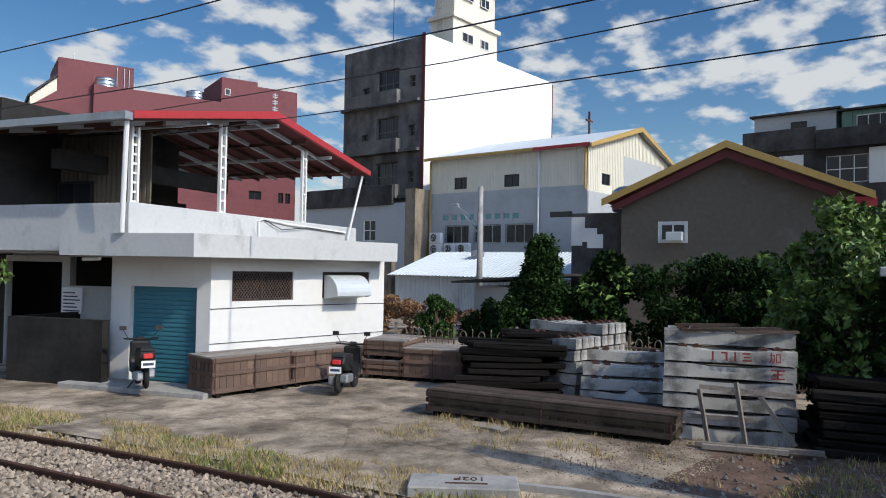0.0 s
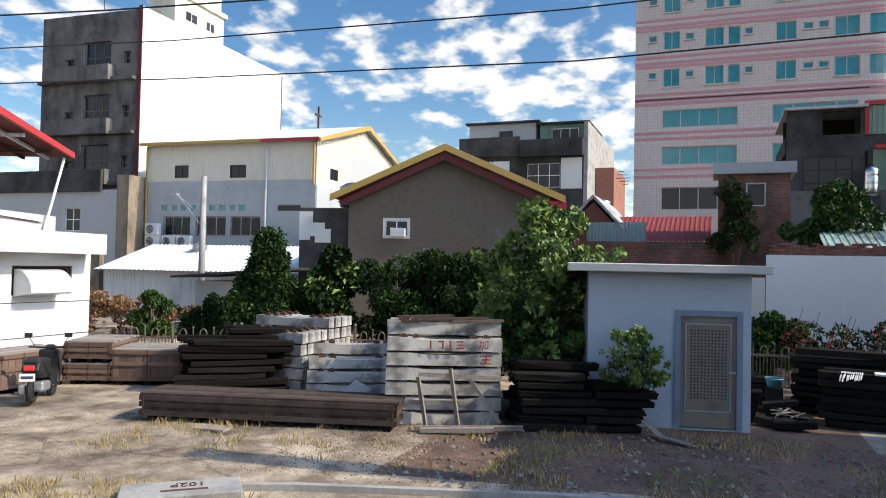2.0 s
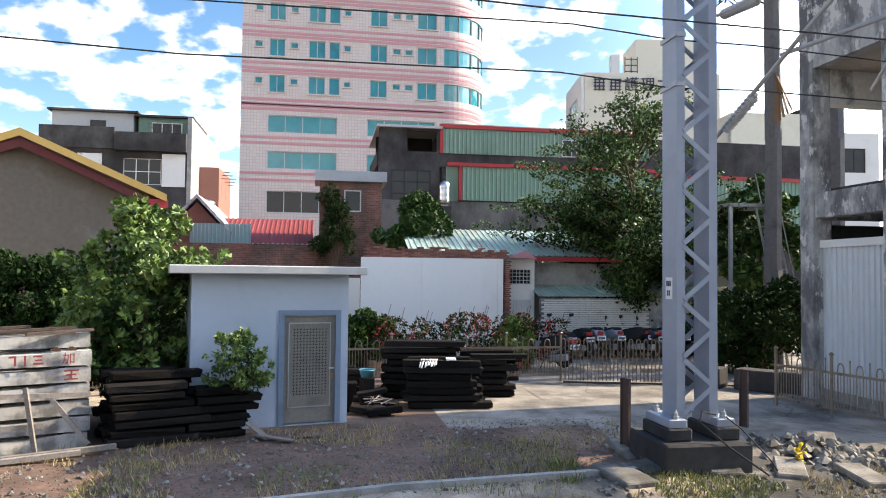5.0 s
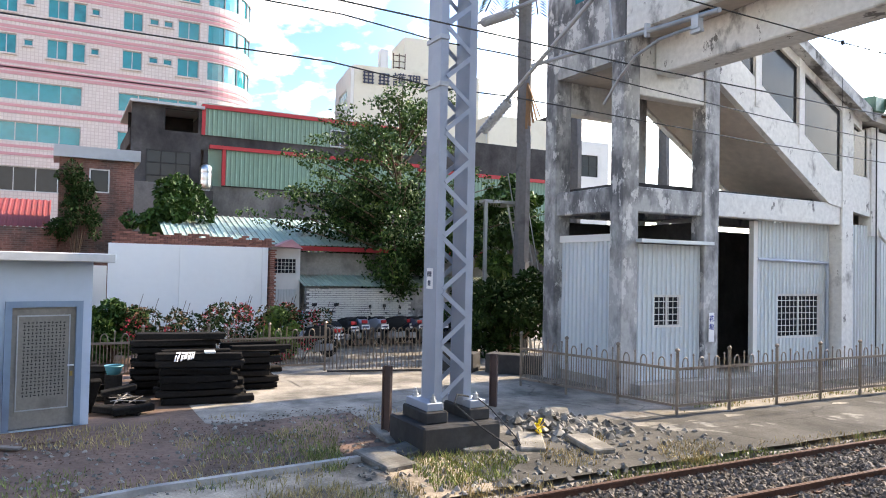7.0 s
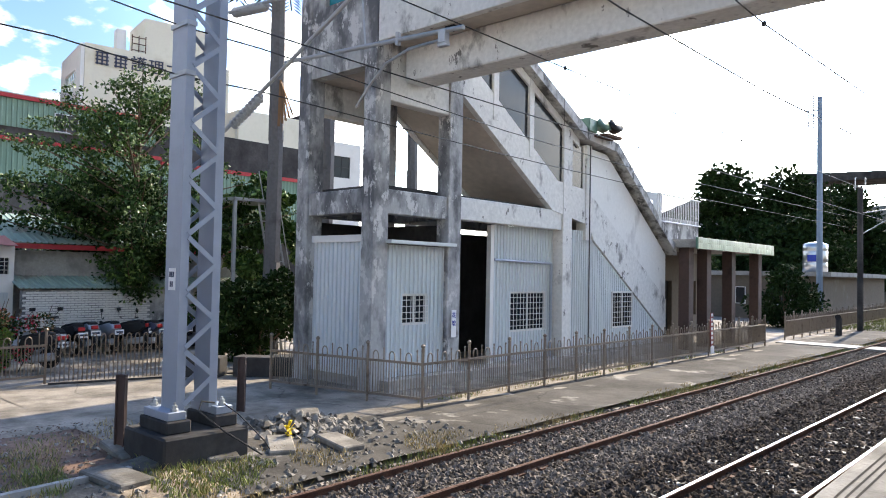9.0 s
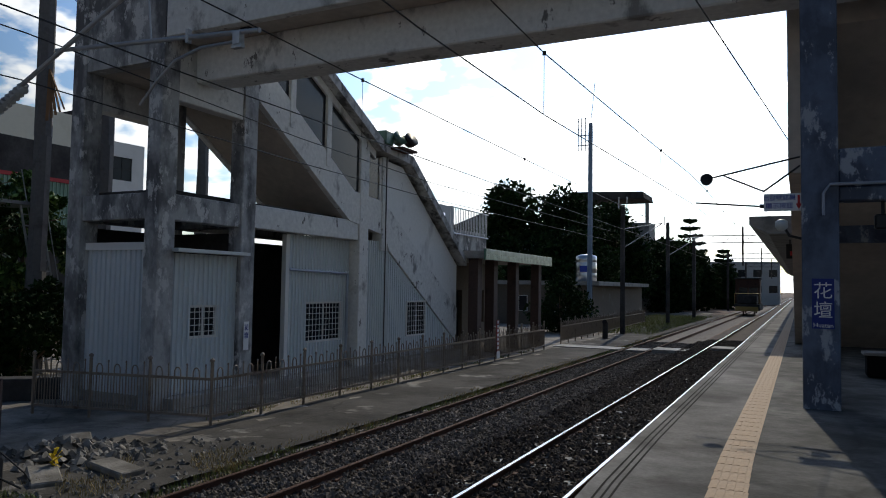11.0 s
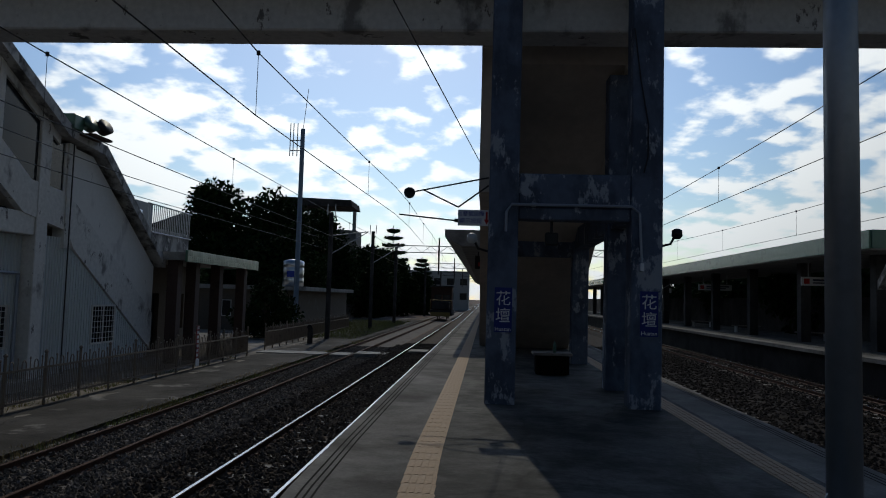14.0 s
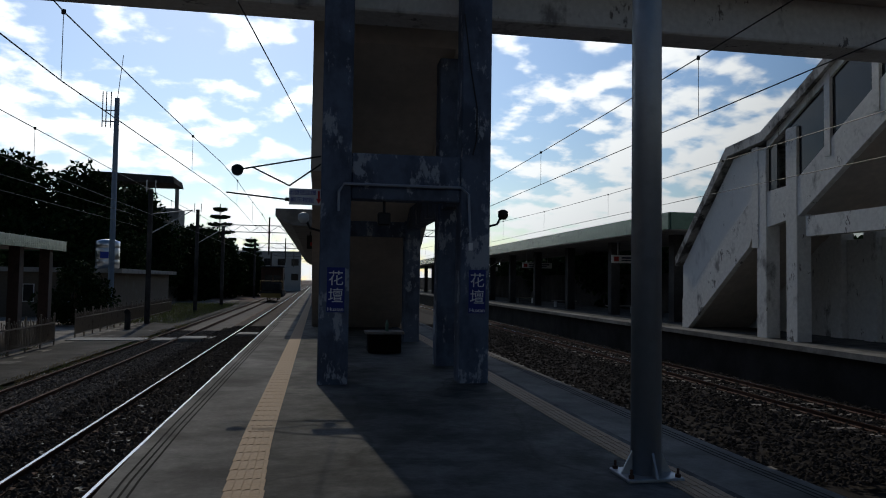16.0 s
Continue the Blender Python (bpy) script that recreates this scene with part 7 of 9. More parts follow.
# ---- stacks of old black timbers ----
def timber_stack(m, w, d, h, label, layer=0.14, loose=0.09, mat="wood_dark", n_across=5):
    """Old sleepers laid crosswise, each bowed, split and pushed about a little."""
    t = thing("timber_stack", m, label, "timber stack", group="stacks of old sleepers")
    z = 0.02
    while z < h:
        for i in range(n_across):
            y = d * i / n_across
            if z > h * 0.75 and random.random() < 0.25:
                continue
            x = random.uniform(-loose, loose)
            th = layer - random.uniform(0.012, 0.045)
            bm = bmesh.new()
            box(bm, -w / 2 + x, w / 2 + x + random.uniform(-loose, loose) * 2.4, y + random.uniform(-0.02, 0.015), y + d / n_across - 0.012, z, z + th, bevel=0.014)
            cut_ = bmesh.ops.bisect_plane(bm, geom=bm.verts[:] + bm.edges[:] + bm.faces[:], plane_co=(random.uniform(-0.2, 0.2) * w, 0, 0), plane_no=(1, 0, 0))
            for v in cut_["geom_cut"]:
                if isinstance(v, bmesh.types.BMVert):
                    v.co.z += random.uniform(-0.012, 0.004)
                    v.co.y += random.uniform(-0.02, 0.02)
            for v in bm.verts:
                if abs(v.co.x) > w / 2 - 0.12:
                    v.co.x += random.uniform(-0.03, 0.03)
            part("timber", bm, mat, t, m=pose(0, 0, 0, random.uniform(-0.5, 0.5), random.uniform(-0.9, 0.9), random.uniform(-2.6, 2.6)))
        z += layer
    return t


timber_stack(facing((-11.75, -3.1), (-0.35, 0.94)) @ pose(0.62, 0.1, 0), 1.25, 1.6, 1.1, "dark stack of old black timber sleepers")
timber_stack(facing((-12.2, -1.95), (-0.35, 0.94)) @ pose(0.4, 0.1, 0), 0.85, 1.5, 0.85, "lower dark stack of old timbers beside the shed")
timber_stack(facing((-11.75, -10.1), (-0.6, 0.8)) @ pose(0.95, 0.25, 0), 1.9, 1.4, 1.05, "large heap of black old timbers", loose=0.18)
timber_stack(facing((-12.2, -9.8), (-0.6, 0.8)) @ pose(0.9, 0.5, 1.05), 1.2, 0.8, 0.3, "loose black timbers on top of a heap", loose=0.2, n_across=3)
timber_stack(facing((-14.6, 1.7), (0.12, 0.99)) @ pose(0.8, 0.1, 0), 1.5, 0.9, 0.95, "stack of black old timbers with a torn white sheet", n_across=3)
timber_stack(facing((-15.9, 1.4), (0.12, 0.99)) @ pose(0.8, 0.1, 0), 1.6, 0.8, 1.25, "higher stack of black old timbers by the fence", n_across=3)
timber_stack(facing((-15.9, 3.3), (0.12, 0.99)) @ pose(0.5, 0.1, 0), 1.1, 0.8, 0.9, "stack of black old timbers by the fence", n_across=3)
timber_stack(facing((-15.6, -0.1), (0.12, 0.99)) @ pose(0.4, 0.1, 0), 0.9, 0.8, 0.85, "stack of black timbers behind the shed", n_across=3)
rag = thing("white_rag", facing((-14.6, 1.7), (0.12, 0.99)) @ pose(0.35, 0.0, 0.98), "torn white strips of sheet on black timbers", "rag")
bm = bmesh.new()
for i in range(11):
    bar(bm, (i * 0.032, 0.2, 0.03), (i * 0.032 - 0.05 + 0.03 * random.random(), -0.05, -0.06 - 0.07 * random.random()), 0.022, 0.006)
box(bm, 0.5, 0.7, -0.02, 0.3, 0.02, 0.05)
part("strip", bm, "white_paint", rag)
bk = thing("bucket", pose(-15.4, 1.0, 0.0), "blue-green plastic bowl on a black block", "bucket")
bm = bmesh.new()
lathe(bm, [(0.12, 0.55), (0.17, 0.72), (0.18, 0.73), (0.1, 0.6)], 14)
part("bowl", bm, "shutter_blue", bk, smooth=True)
part("block", B((-0.15, 0.15, -0.15, 0.15, 0, 0.55)), "wood_dark", bk)


# ---- wooden crates ----
def crate(m, L, D, Hh, label, legs=True, wood="wood_crate"):
    t = thing("wooden_crate", m, label, "crate", group="wooden crates")
    z0 = 0.08
    n = max(4, round(L / 0.16))
    for i in range(n):
        a, b = L * i / n, L * (i + 1) / n
        part("board", B((a + 0.004, b - 0.004, 0.0, 0.022, z0 + 0.02, Hh - 0.02)), wood, t)
    n2 = max(3, round(D / 0.16))
    for i in range(n2):
        a, b = D * i / n2, D * (i + 1) / n2
        part("end_board", B((-0.001, 0.022, a + 0.024, b - 0.004, z0 + 0.02, Hh - 0.02)), wood, t)
        part("end_board", B((L - 0.022, L + 0.001, a + 0.024, b - 0.004, z0 + 0.02, Hh - 0.02)), wood, t)
    for z in (z0 + 0.02, Hh * 0.55, Hh - 0.1):
        part("batten", B((-0.03, L + 0.03, -0.03, -0.002, z, z + 0.085), (-0.03, -0.003, -0.03, D, z, z + 0.085), (L + 0.003, L + 0.03, -0.03, D, z, z + 0.085)), wood, t)
    k = max(3, round(D / 0.18))
    for i in range(k):
        part("lid_board", B((-0.04, L + 0.04 + random.uniform(-0.03, 0.03), D * i / k + 0.005, D * (i + 1) / k - 0.005, Hh - 0.02, Hh + 0.01 + random.uniform(0, 0.012))), "wood_old" if wood == "wood_old" else "wood_grey", t)
    part("inside", B((0.03, L - 0.03, 0.03, D - 0.01, z0 + 0.01, Hh - 0.03)), "wood_dark", t)
    for i in range(max(2, round(L / 0.9)) + 1):
        x = 0.1 + (L - 0.3) * i / max(2, round(L / 0.9))
        part("skid", B((x, x + 0.12, 0.02, D - 0.02, -0.01, z0 + 0.02)), "wood_dark", t)
    for x in (0.03, L / 2, L - 0.05):
        part("steel_band", B((x, x + 0.025, -0.036, -0.031, z0, Hh)), "rust", t)
    return t


crate(facing((-7.67, -13.24), (-1, -0.03)), 1.95, 0.9, 0.82, "weathered brown wooden crate against a white wall")
crate(facing((-9.68, -13.3), (-1, -0.03)), 2.2, 0.9, 0.8, "long weathered brown wooden crate against a white wall")
crate(facing((-11.8, -13.3), (-0.42, 0.9)), 0.95, 1.6, 0.46, "low brown wooden crate on the yard")
crate(facing((-11.8, -13.3), (-0.42, 0.9)) @ pose(0, 0, 0.47), 0.95, 1.6, 0.46, "brown wooden crate stacked on another crate")
crate(facing((-12.2, -12.4), (-0.42, 0.9)), 1.5, 1.2, 0.78, "brown wooden crate with a grey lid")
crate(facing((-9.75, -9.22), (-0.255, 0.967)), 4.4, 0.92, 0.46, "very long low dark wooden crate lying in the yard", wood="wood_old")
whole("plank", B((-0.28, 0.28, -0.12, 0.12, 0.0, 0.035)), "wood_grey", "short pale plank lying on the ground", "plank", m=pose(-9.7, -7.7, 0.01, 0, 0, 95))
shm = thing("scrap_sheet", pose(-12.6, -6.9, 0.0, 0, 0, 30), "bent ribbed scrap sheet leaning on the sleepers", "sheet")
part("sheet", corrugated(-0.6, 0.6, 0, 0.55, 0.12, 0.03, 0.01), "galv", shm, m=pose(0, 0, 0.02, -50, 0, 12))


# ---- scooters ----
def scooter(m, label, paint="black"):
    t = thing("scooter", m, label, "scooter", group="parked scooters")
    for x in (-0.6, 0.62):
        bm = bmesh.new()
        path_tube(bm, [(x + 0.19 * math.cos(2 * math.pi * i / 18), 0, 0.24 + 0.19 * math.sin(2 * math.pi * i / 18)) for i in range(18)], 0.05, 6, True)
        wh = part("wheel", bm, "rubber", t)
        bm = bmesh.new()
        lathe(bm, [(0.15, -0.02), (0.15, 0.02)], 12, pose(x, 0, 0.24, 90))
        part("rim", bm, "black", wh)
    bm = bmesh.new()
    prism(bm, [(-0.85, 0.62), (-0.7, 0.82), (-0.1, 0.78), (0.0, 0.62), (-0.02, 0.32), (0.3, 0.28), (0.36, 0.34), (0.05, 0.4), (0.05, 0.5), (-0.3, 0.45), (-0.6, 0.5)], -0.15, 0.15)
    bmesh.ops.bevel(bm, geom=bm.edges[:], offset=0.03, segments=1, affect="EDGES")
    part("body", bm, paint, t)
    bm = bmesh.new()
    prism(bm, [(0.3, 0.3), (0.42, 0.3), (0.55, 0.55), (0.42, 0.98), (0.33, 0.95), (0.4, 0.6)], -0.2, 0.2)
    bmesh.ops.bevel(bm, geom=bm.edges[:], offset=0.03, segments=1, affect="EDGES")
    part("front_shield", bm, paint, t)
    part("front_fender", B((0.45, 0.8, -0.07, 0.07, 0.42, 0.48), bevel=0.03), paint, t)
    part("fork", T((0.42, 0, 0.9), (0.62, 0, 0.24), 0.035), "galv", t)
    bm = bmesh.new()
    prism(bm, [(-0.78, 0.8), (-0.6, 0.86), (-0.3, 0.84), (0.0, 0.8), (0.0, 0.74), (-0.75, 0.74)], -0.14, 0.14)
    bmesh.ops.bevel(bm, geom=bm.edges[:], offset=0.03, segments=1, affect="EDGES")
    part("seat", bm, "rubber", t)
    bm = bmesh.new()
    path_tube(bm, [(0.22, -0.34, 1.02), (0.33, -0.12, 1.0), (0.36, 0, 1.0), (0.33, 0.12, 1.0), (0.22, 0.34, 1.02)], 0.02)
    part("handlebar", bm, "black", t)
    part("headlamp", B((0.36, 0.46, -0.1, 0.1, 0.9, 1.06), bevel=0.04), paint, t)
    for s in (-1, 1):
        bm = bmesh.new()
        tube(bm, (0.3, s * 0.25, 1.02), (0.25, s * 0.36, 1.22), 0.008, n=5)
        box(bm, 0.22, 0.24, s * 0.36 - 0.07, s * 0.36 + 0.07, 1.2, 1.29)
        part("mirror", bm, "black", t)
    part("tail_light", B((-0.88, -0.82, -0.09, 0.09, 0.62, 0.72), bevel=0.015), "sign_red", t)
    pl = part("number_plate", B((-0.93, -0.915, -0.13, 0.13, 0.44, 0.58)), "sign_white", t)
    part("plate_bar", B((-0.935, -0.931, -0.1, 0.1, 0.485, 0.535)), "sign_ink", pl)
    part("engine", B((-0.75, -0.2, 0.05, 0.2, 0.18, 0.36), (-0.6, -0.1, -0.18, 0.0, 0.22, 0.4), bevel=0.03), "galv", t)
    part("stand", T((-0.1, 0.1, 0.25), (0.0, 0.28, 0.0), 0.012), "black", t)
    return t


scooter(pose(-7.0, -14.9, 0.11, 0, 5, 252), "black scooter with orange trim parked by the shutter", "black")
scooter(pose(-10.3, -12.2, 0, 0, 4, 214), "black and dark red scooter parked on the yard", "black")
for i in range(12):
    scooter(pose(-23.4 + random.uniform(-0.2, 0.2), 7.5 + i * 0.55, 0, 0, random.choice((-7, 6, 8)), 215 + random.uniform(-40, 35)) @ Matrix.Scale(1.12, 4), "scooter parked in a row before a white brick wall", random.choice(["black", "black", "sign_ink", "black", "mast", "black", "pale_sheet"]))
scooter(pose(-20.6, 6.5, 0, 0, 6, 235) @ Matrix.Scale(1.12, 4), "black scooter parked apart behind the fence", "black")


# ---- plants ----
def leaves(name, centres, radii, count, size, mat, parent, seed=1, squash=1.0, label="", droop=0.3):
    """Many small folded leaves in clumps: centres and radii of the clumps."""
    rg = np.random.default_rng(seed)
    c, r = np.array(centres, float), np.array(radii, float)
    pick = rg.choice(len(c), count, p=r ** 2 / (r ** 2).sum())
    v = rg.normal(size=(count, 3))
    v /= np.linalg.norm(v, axis=1, keepdims=True)
    rad = rg.uniform(0.35, 1.0, count) ** 0.45
    p = c[pick] + v * (r[pick] * rad)[:, None] * (1, 1, squash)
    out = v + rg.normal(size=(count, 3)) * 0.7
    out[:, 2] -= droop
    out /= np.linalg.norm(out, axis=1, keepdims=True)
    sidew = np.cross(out, rg.normal(size=(count, 3)))
    sidew /= np.linalg.norm(sidew, axis=1, keepdims=True)
    nrm = np.cross(out, sidew)
    s = size * rg.uniform(0.6, 1.3, (count, 1))
    a = p - out * s * 0.5
    b = p + out * s * 0.5
    e = p + sidew * s * 0.28 + nrm * s * 0.08
    f = p - sidew * s * 0.28 + nrm * s * 0.08
    verts = np.stack([a, e, b, f], 1).reshape(-1, 3)
    n = np.arange(count) * 4
    faces = np.concatenate([np.stack([n, n + 1, n + 2], 1), np.stack([n, n + 2, n + 3], 1)])
    me = bpy.data.meshes.new(name)
    me.from_pydata(verts.tolist(), [], faces.tolist())
    me.materials.append(M[mat])
    return part(name, me, mat, parent, label)


def clumps(n, rx, ry, z0, z1, r0, r1, seed, shape="round"):
    rg = random.Random(seed)
    out = []
    for _ in range(n):
        k = rg.random()
        z = z0 + (z1 - z0) * k
        w = math.sin(math.pi * (0.15 + 0.8 * k)) if shape == "round" else (1.02 - k) if shape == "cone" else 1.0
        a, q_ = rg.uniform(0, 2 * math.pi), math.sqrt(rg.random())
        out.append(((rx * w * q_ * math.cos(a), ry * w * q_ * math.sin(a), z), rg.uniform(r0, r1)))
    return [o[0] for o in out], [o[1] for o in out]


def trunk(t, pts, r0, r1, mat="bark", name="trunk"):
    bm = bmesh.new()
    for i, (p, q_) in enumerate(zip(pts, pts[1:])):
        n = len(pts) - 1
        tube(bm, p, q_, r0 + (r1 - r0) * i / n, r0 + (r1 - r0) * (i + 1) / n, 8)
    return part(name, bm, mat, t)


def tree(name, m, label, rx, ry, z0, z1, n, r, count, size, mat, seed, shape="round", trunk_r=0.1, squash=1.0, mat2=None):
    t = thing(name, m, label, "tree" if z1 > 2 else "bush")
    cs, rs = clumps(n, rx, ry, z0, z1, r * 0.6, r * 1.2, seed, shape)
    rg = random.Random(seed)
    trunk(t, [(0, 0, -0.1), (0.05, 0.03, z0 * 0.6), (0.0, 0.05, (z0 + z1) / 2)], trunk_r, trunk_r * 0.5)
    for c in cs[::max(1, len(cs) // 9)]:
        trunk(t, [(0, 0.03, max(0.1, z0 * 0.7)), (c[0] * 0.5, c[1] * 0.5, (z0 + c[2]) / 2), c], trunk_r * 0.45, 0.012, name="limb")
    leaves("crown", cs, rs, count, size, mat, t, seed, squash)
    if mat2:
        leaves("crown", cs[::2], [q_ * 1.12 for q_ in rs[::2]], count // 5, size, mat2, t, seed + 50, squash)
    return t


def shoots(name, m, label, rx, z0, z1, n, count, size, seed, trunk_r):
    """A glossy small tree: limbs that end in loose rosettes of leaves. Darker inner leaves paint the crown's shade,
    light outer ones its sunlit leaves.
    """
    t = thing(name, m, label, "tree" if z1 > 2 else "bush")
    rg = random.Random(seed)
    trunk(t, [(0, 0, -0.1), (0.04, 0.03, z0 * 0.7), (0.0, 0.05, (z0 + z1) / 2)], trunk_r, trunk_r * 0.45)
    ends, mids = [], []
    for k in range(n):
        u = rg.random()
        z = z0 + (z1 - z0) * u
        w = rx * (0.55 + 0.6 * math.sin(math.pi * min(1.0, 0.2 + 0.72 * u))) * rg.uniform(0.55, 1.12) * (1.0 if u < 0.8 else 0.6)
        a = rg.uniform(0, 2 * math.pi)
        e = (w * math.cos(a), w * math.sin(a), z)
        if k % 3 == 0:
            trunk(t, [(0, 0.03, max(0.05, z - 0.5 * rx)), (e[0] * 0.5, e[1] * 0.5, z - 0.2 * rx), e], trunk_r * 0.35, 0.006, name="limb")
        ends.append(e)
        mids.append((e[0] * 0.62, e[1] * 0.62, z - 0.12 * rx))
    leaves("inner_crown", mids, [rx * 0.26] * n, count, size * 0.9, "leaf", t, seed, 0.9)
    leaves("crown", ends, [rx * rg.uniform(0.1, 0.2) for _ in ends], count, size, "leaf_light", t, seed + 1, 1.0, droop=0.0)
    leaves("crown", [(e[0] * 1.03, e[1] * 1.03, e[2] + 0.06 * rx) for e in ends[::2]], [rx * 0.1] * len(ends[::2]), count // 4, size, "leaf_light", t, seed + 2, 1.0, droop=-0.4)
    return t


shoots("orange_tree", pose(-14.4, -3.3, 0), "glossy green orange tree beside a blue shed", 1.25, 0.75, 4.0, 130, 5200, 0.155, 3, 0.08)
shoots("bush", pose(-12.75, -1.4, 0.75), "small glossy green bush over old timbers", 0.55, 0.05, 0.95, 46, 800, 0.105, 4, 0.03)
tree("juniper", pose(-16.6, -11.5, 0), "dense cone-shaped green juniper behind the fence", 1.55, 1.55, 0.2, 3.35, 150, 0.4, 50400, 0.109, "leaf_dark", 5, "cone", mat2="leaf")
tree("shrub", pose(-17.3, -9.9, 0), "bright green shrub between hedges", 0.75, 0.75, 0.2, 2.9, 30, 0.36, 11200, 0.243, "leaf_dark", 6, mat2="leaf_light")
tree("hedge", pose(-18.0, -8.2, 0), "tall dark clipped hedge", 0.8, 1.0, 0.2, 2.75, 50, 0.42, 20160, 0.119, "leaf_dark", 7, "box", mat2="leaf")
tree("hedge", pose(-18.6, -6.3, 0), "tall dark clipped hedge before a grey house", 0.8, 1.1, 0.2, 2.95, 60, 0.42, 23040, 0.119, "leaf_dark", 8, "box", mat2="leaf")
tree("hedge", pose(-18.8, -4.4, 0), "dark hedge behind an orange tree", 0.8, 1.0, 0.2, 2.7, 45, 0.42, 17280, 0.119, "leaf_dark", 9, "box")
tree("shrub", pose(-17.2, -13.6, 0), "low dark green round shrub", 0.9, 0.9, 0.2, 1.5, 24, 0.36, 5600, 0.149, "leaf_dark", 10)
tree("shrub", pose(-20.5, -19.0, 0), "green shrub near the wall of the house", 0.8, 0.8, 0.1, 1.4, 16, 0.3, 2800, 0.162, "leaf", 11)
tree("tree", pose(-3.05, -12.6, 0), "leafy branch of a small tree beside the house", 0.7, 0.5, 2.2, 3.1, 12, 0.25, 1500, 0.1, "leaf_light", 12, trunk_r=0.04)
# broad layered tree by the scooters
bt = thing("broad_tree", pose(-24.6, 11.2, 0), "broad tree with flat layered branches by parked scooters", "tree")
rg = random.Random(5)
trunk(bt, [(0, 0, -0.1), (0.1, 0.1, 2.5), (0.0, -0.1, 5.0), (0.1, 0.0, 8.6)], 0.24, 0.06)
cs, rs = [], []
for k in range(74):
    z = 1.6 + 7.2 * rg.random() ** 1.15
    w = 4.5 * (1.05 - abs(z - 4.2) / 6.5) * rg.uniform(0.45, 1.25)
    a = rg.uniform(0, 2 * math.pi)
    e = (w * math.cos(a), w * math.sin(a), z + 0.6)
    trunk(bt, [(0, 0, max(1.5, z - 0.9)), (e[0] * 0.5, e[1] * 0.5, z - 0.1), e], 0.05, 0.01, name="limb")
    for s in (0.3, 0.45, 0.6, 0.75, 0.9, 1.0):
        for j in range(2):
            cs.append((e[0] * s + rg.uniform(-0.45, 0.45), e[1] * s + rg.uniform(-0.45, 0.45), z - 0.4 + 1.0 * s + rg.uniform(-0.15, 0.15)))
            rs.append(rg.uniform(0.2, 0.42))
# shade within the crown is painted by dark inner leaves, sun by light ones
leaves("crown", cs, rs, 17000, 0.15, "leaf", bt, 21, 0.5)
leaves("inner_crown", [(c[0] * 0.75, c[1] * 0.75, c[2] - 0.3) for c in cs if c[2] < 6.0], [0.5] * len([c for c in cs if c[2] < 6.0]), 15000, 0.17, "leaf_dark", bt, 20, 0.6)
leaves("crown", cs[::2], [q_ * 1.3 for q_ in rs[::2]], 9000, 0.13, "leaf_light", bt, 22, 0.45)
t2 = tree("tree", pose(-23.8, 15.6, 0), "green tree between the mast and the palms", 2.2, 2.2, 1.0, 6.4, 40, 0.6, 11000, 0.27, "leaf", 23, squash=0.6, mat2="leaf_light")
tree("shrub", pose(-19.2, 12.6, 0), "dark shrubs in planters by the station", 1.3, 2.2, 0.2, 2.6, 36, 0.5, 8400, 0.176, "leaf_dark", 24)
tree("creeper", pose(-29.6, 0.5, 0), "brown-green creeper hanging on a brick wall", 0.3, 0.8, 3.6, 6.4, 26, 0.35, 3500, 0.13, "leaf_dark", 25, "box", trunk_r=0.03)
tree("shrub", pose(-27.5, 3.6, 0), "green leafy shrub above the white wall", 0.9, 1.5, 3.4, 5.5, 30, 0.5, 8400, 0.216, "leaf", 26)
tree("shrub", pose(-21.6, 1.3, 0), "low green shrubs before the white wall", 0.7, 1.2, 0.1, 1.4, 20, 0.35, 5600, 0.176, "leaf", 27, mat2="leaf_light")
fb = thing("flower_bed", pose(-20.6, 4.3, 0), "flower bed with red blossoms and wild shrubs", "flower bed")
cs, rs = clumps(80, 0.9, 2.7, 0.2, 1.45, 0.16, 0.36, 28, "box")
leaves("foliage", cs, rs, 6000, 0.1, "leaf_dark", fb, 29)
twig = bmesh.new()
for c in cs[::2]:
    path_tube(twig, [(c[0], c[1], 0.1), (c[0] + 0.1, c[1] - 0.05, c[2] * 0.7), (c[0] + 0.05, c[1] + 0.2, c[2] + 0.5)], 0.008, 4)
part("twig", twig, "bark", fb, kind="stuff")
leaves("foliage", cs[::2], rs[::2], 1600, 0.1, "leaf_dry", fb, 30)
leaves("blossom", cs[::3], [q_ * 1.1 for q_ in rs[::3]], 1500, 0.085, "flower", fb, 31, label="red blossoms")
tree("palm_shrub", pose(-20.4, 5.6, 0), "bright green fern-like palm shrub", 0.55, 0.7, 0.3, 1.35, 14, 0.3, 2500, 0.16, "leaf_light", 32)
dry = thing("dry_mound", pose(-21.5, -20.5, 0), "mound of dry brown weeds behind the fence", "weeds")
cs, rs = clumps(30, 1.5, 3.0, 0.0, 1.3, 0.3, 0.55, 33, "box")
leaves("foliage", cs, rs, 7000, 0.14, "leaf_dry", dry, 34, 0.6)
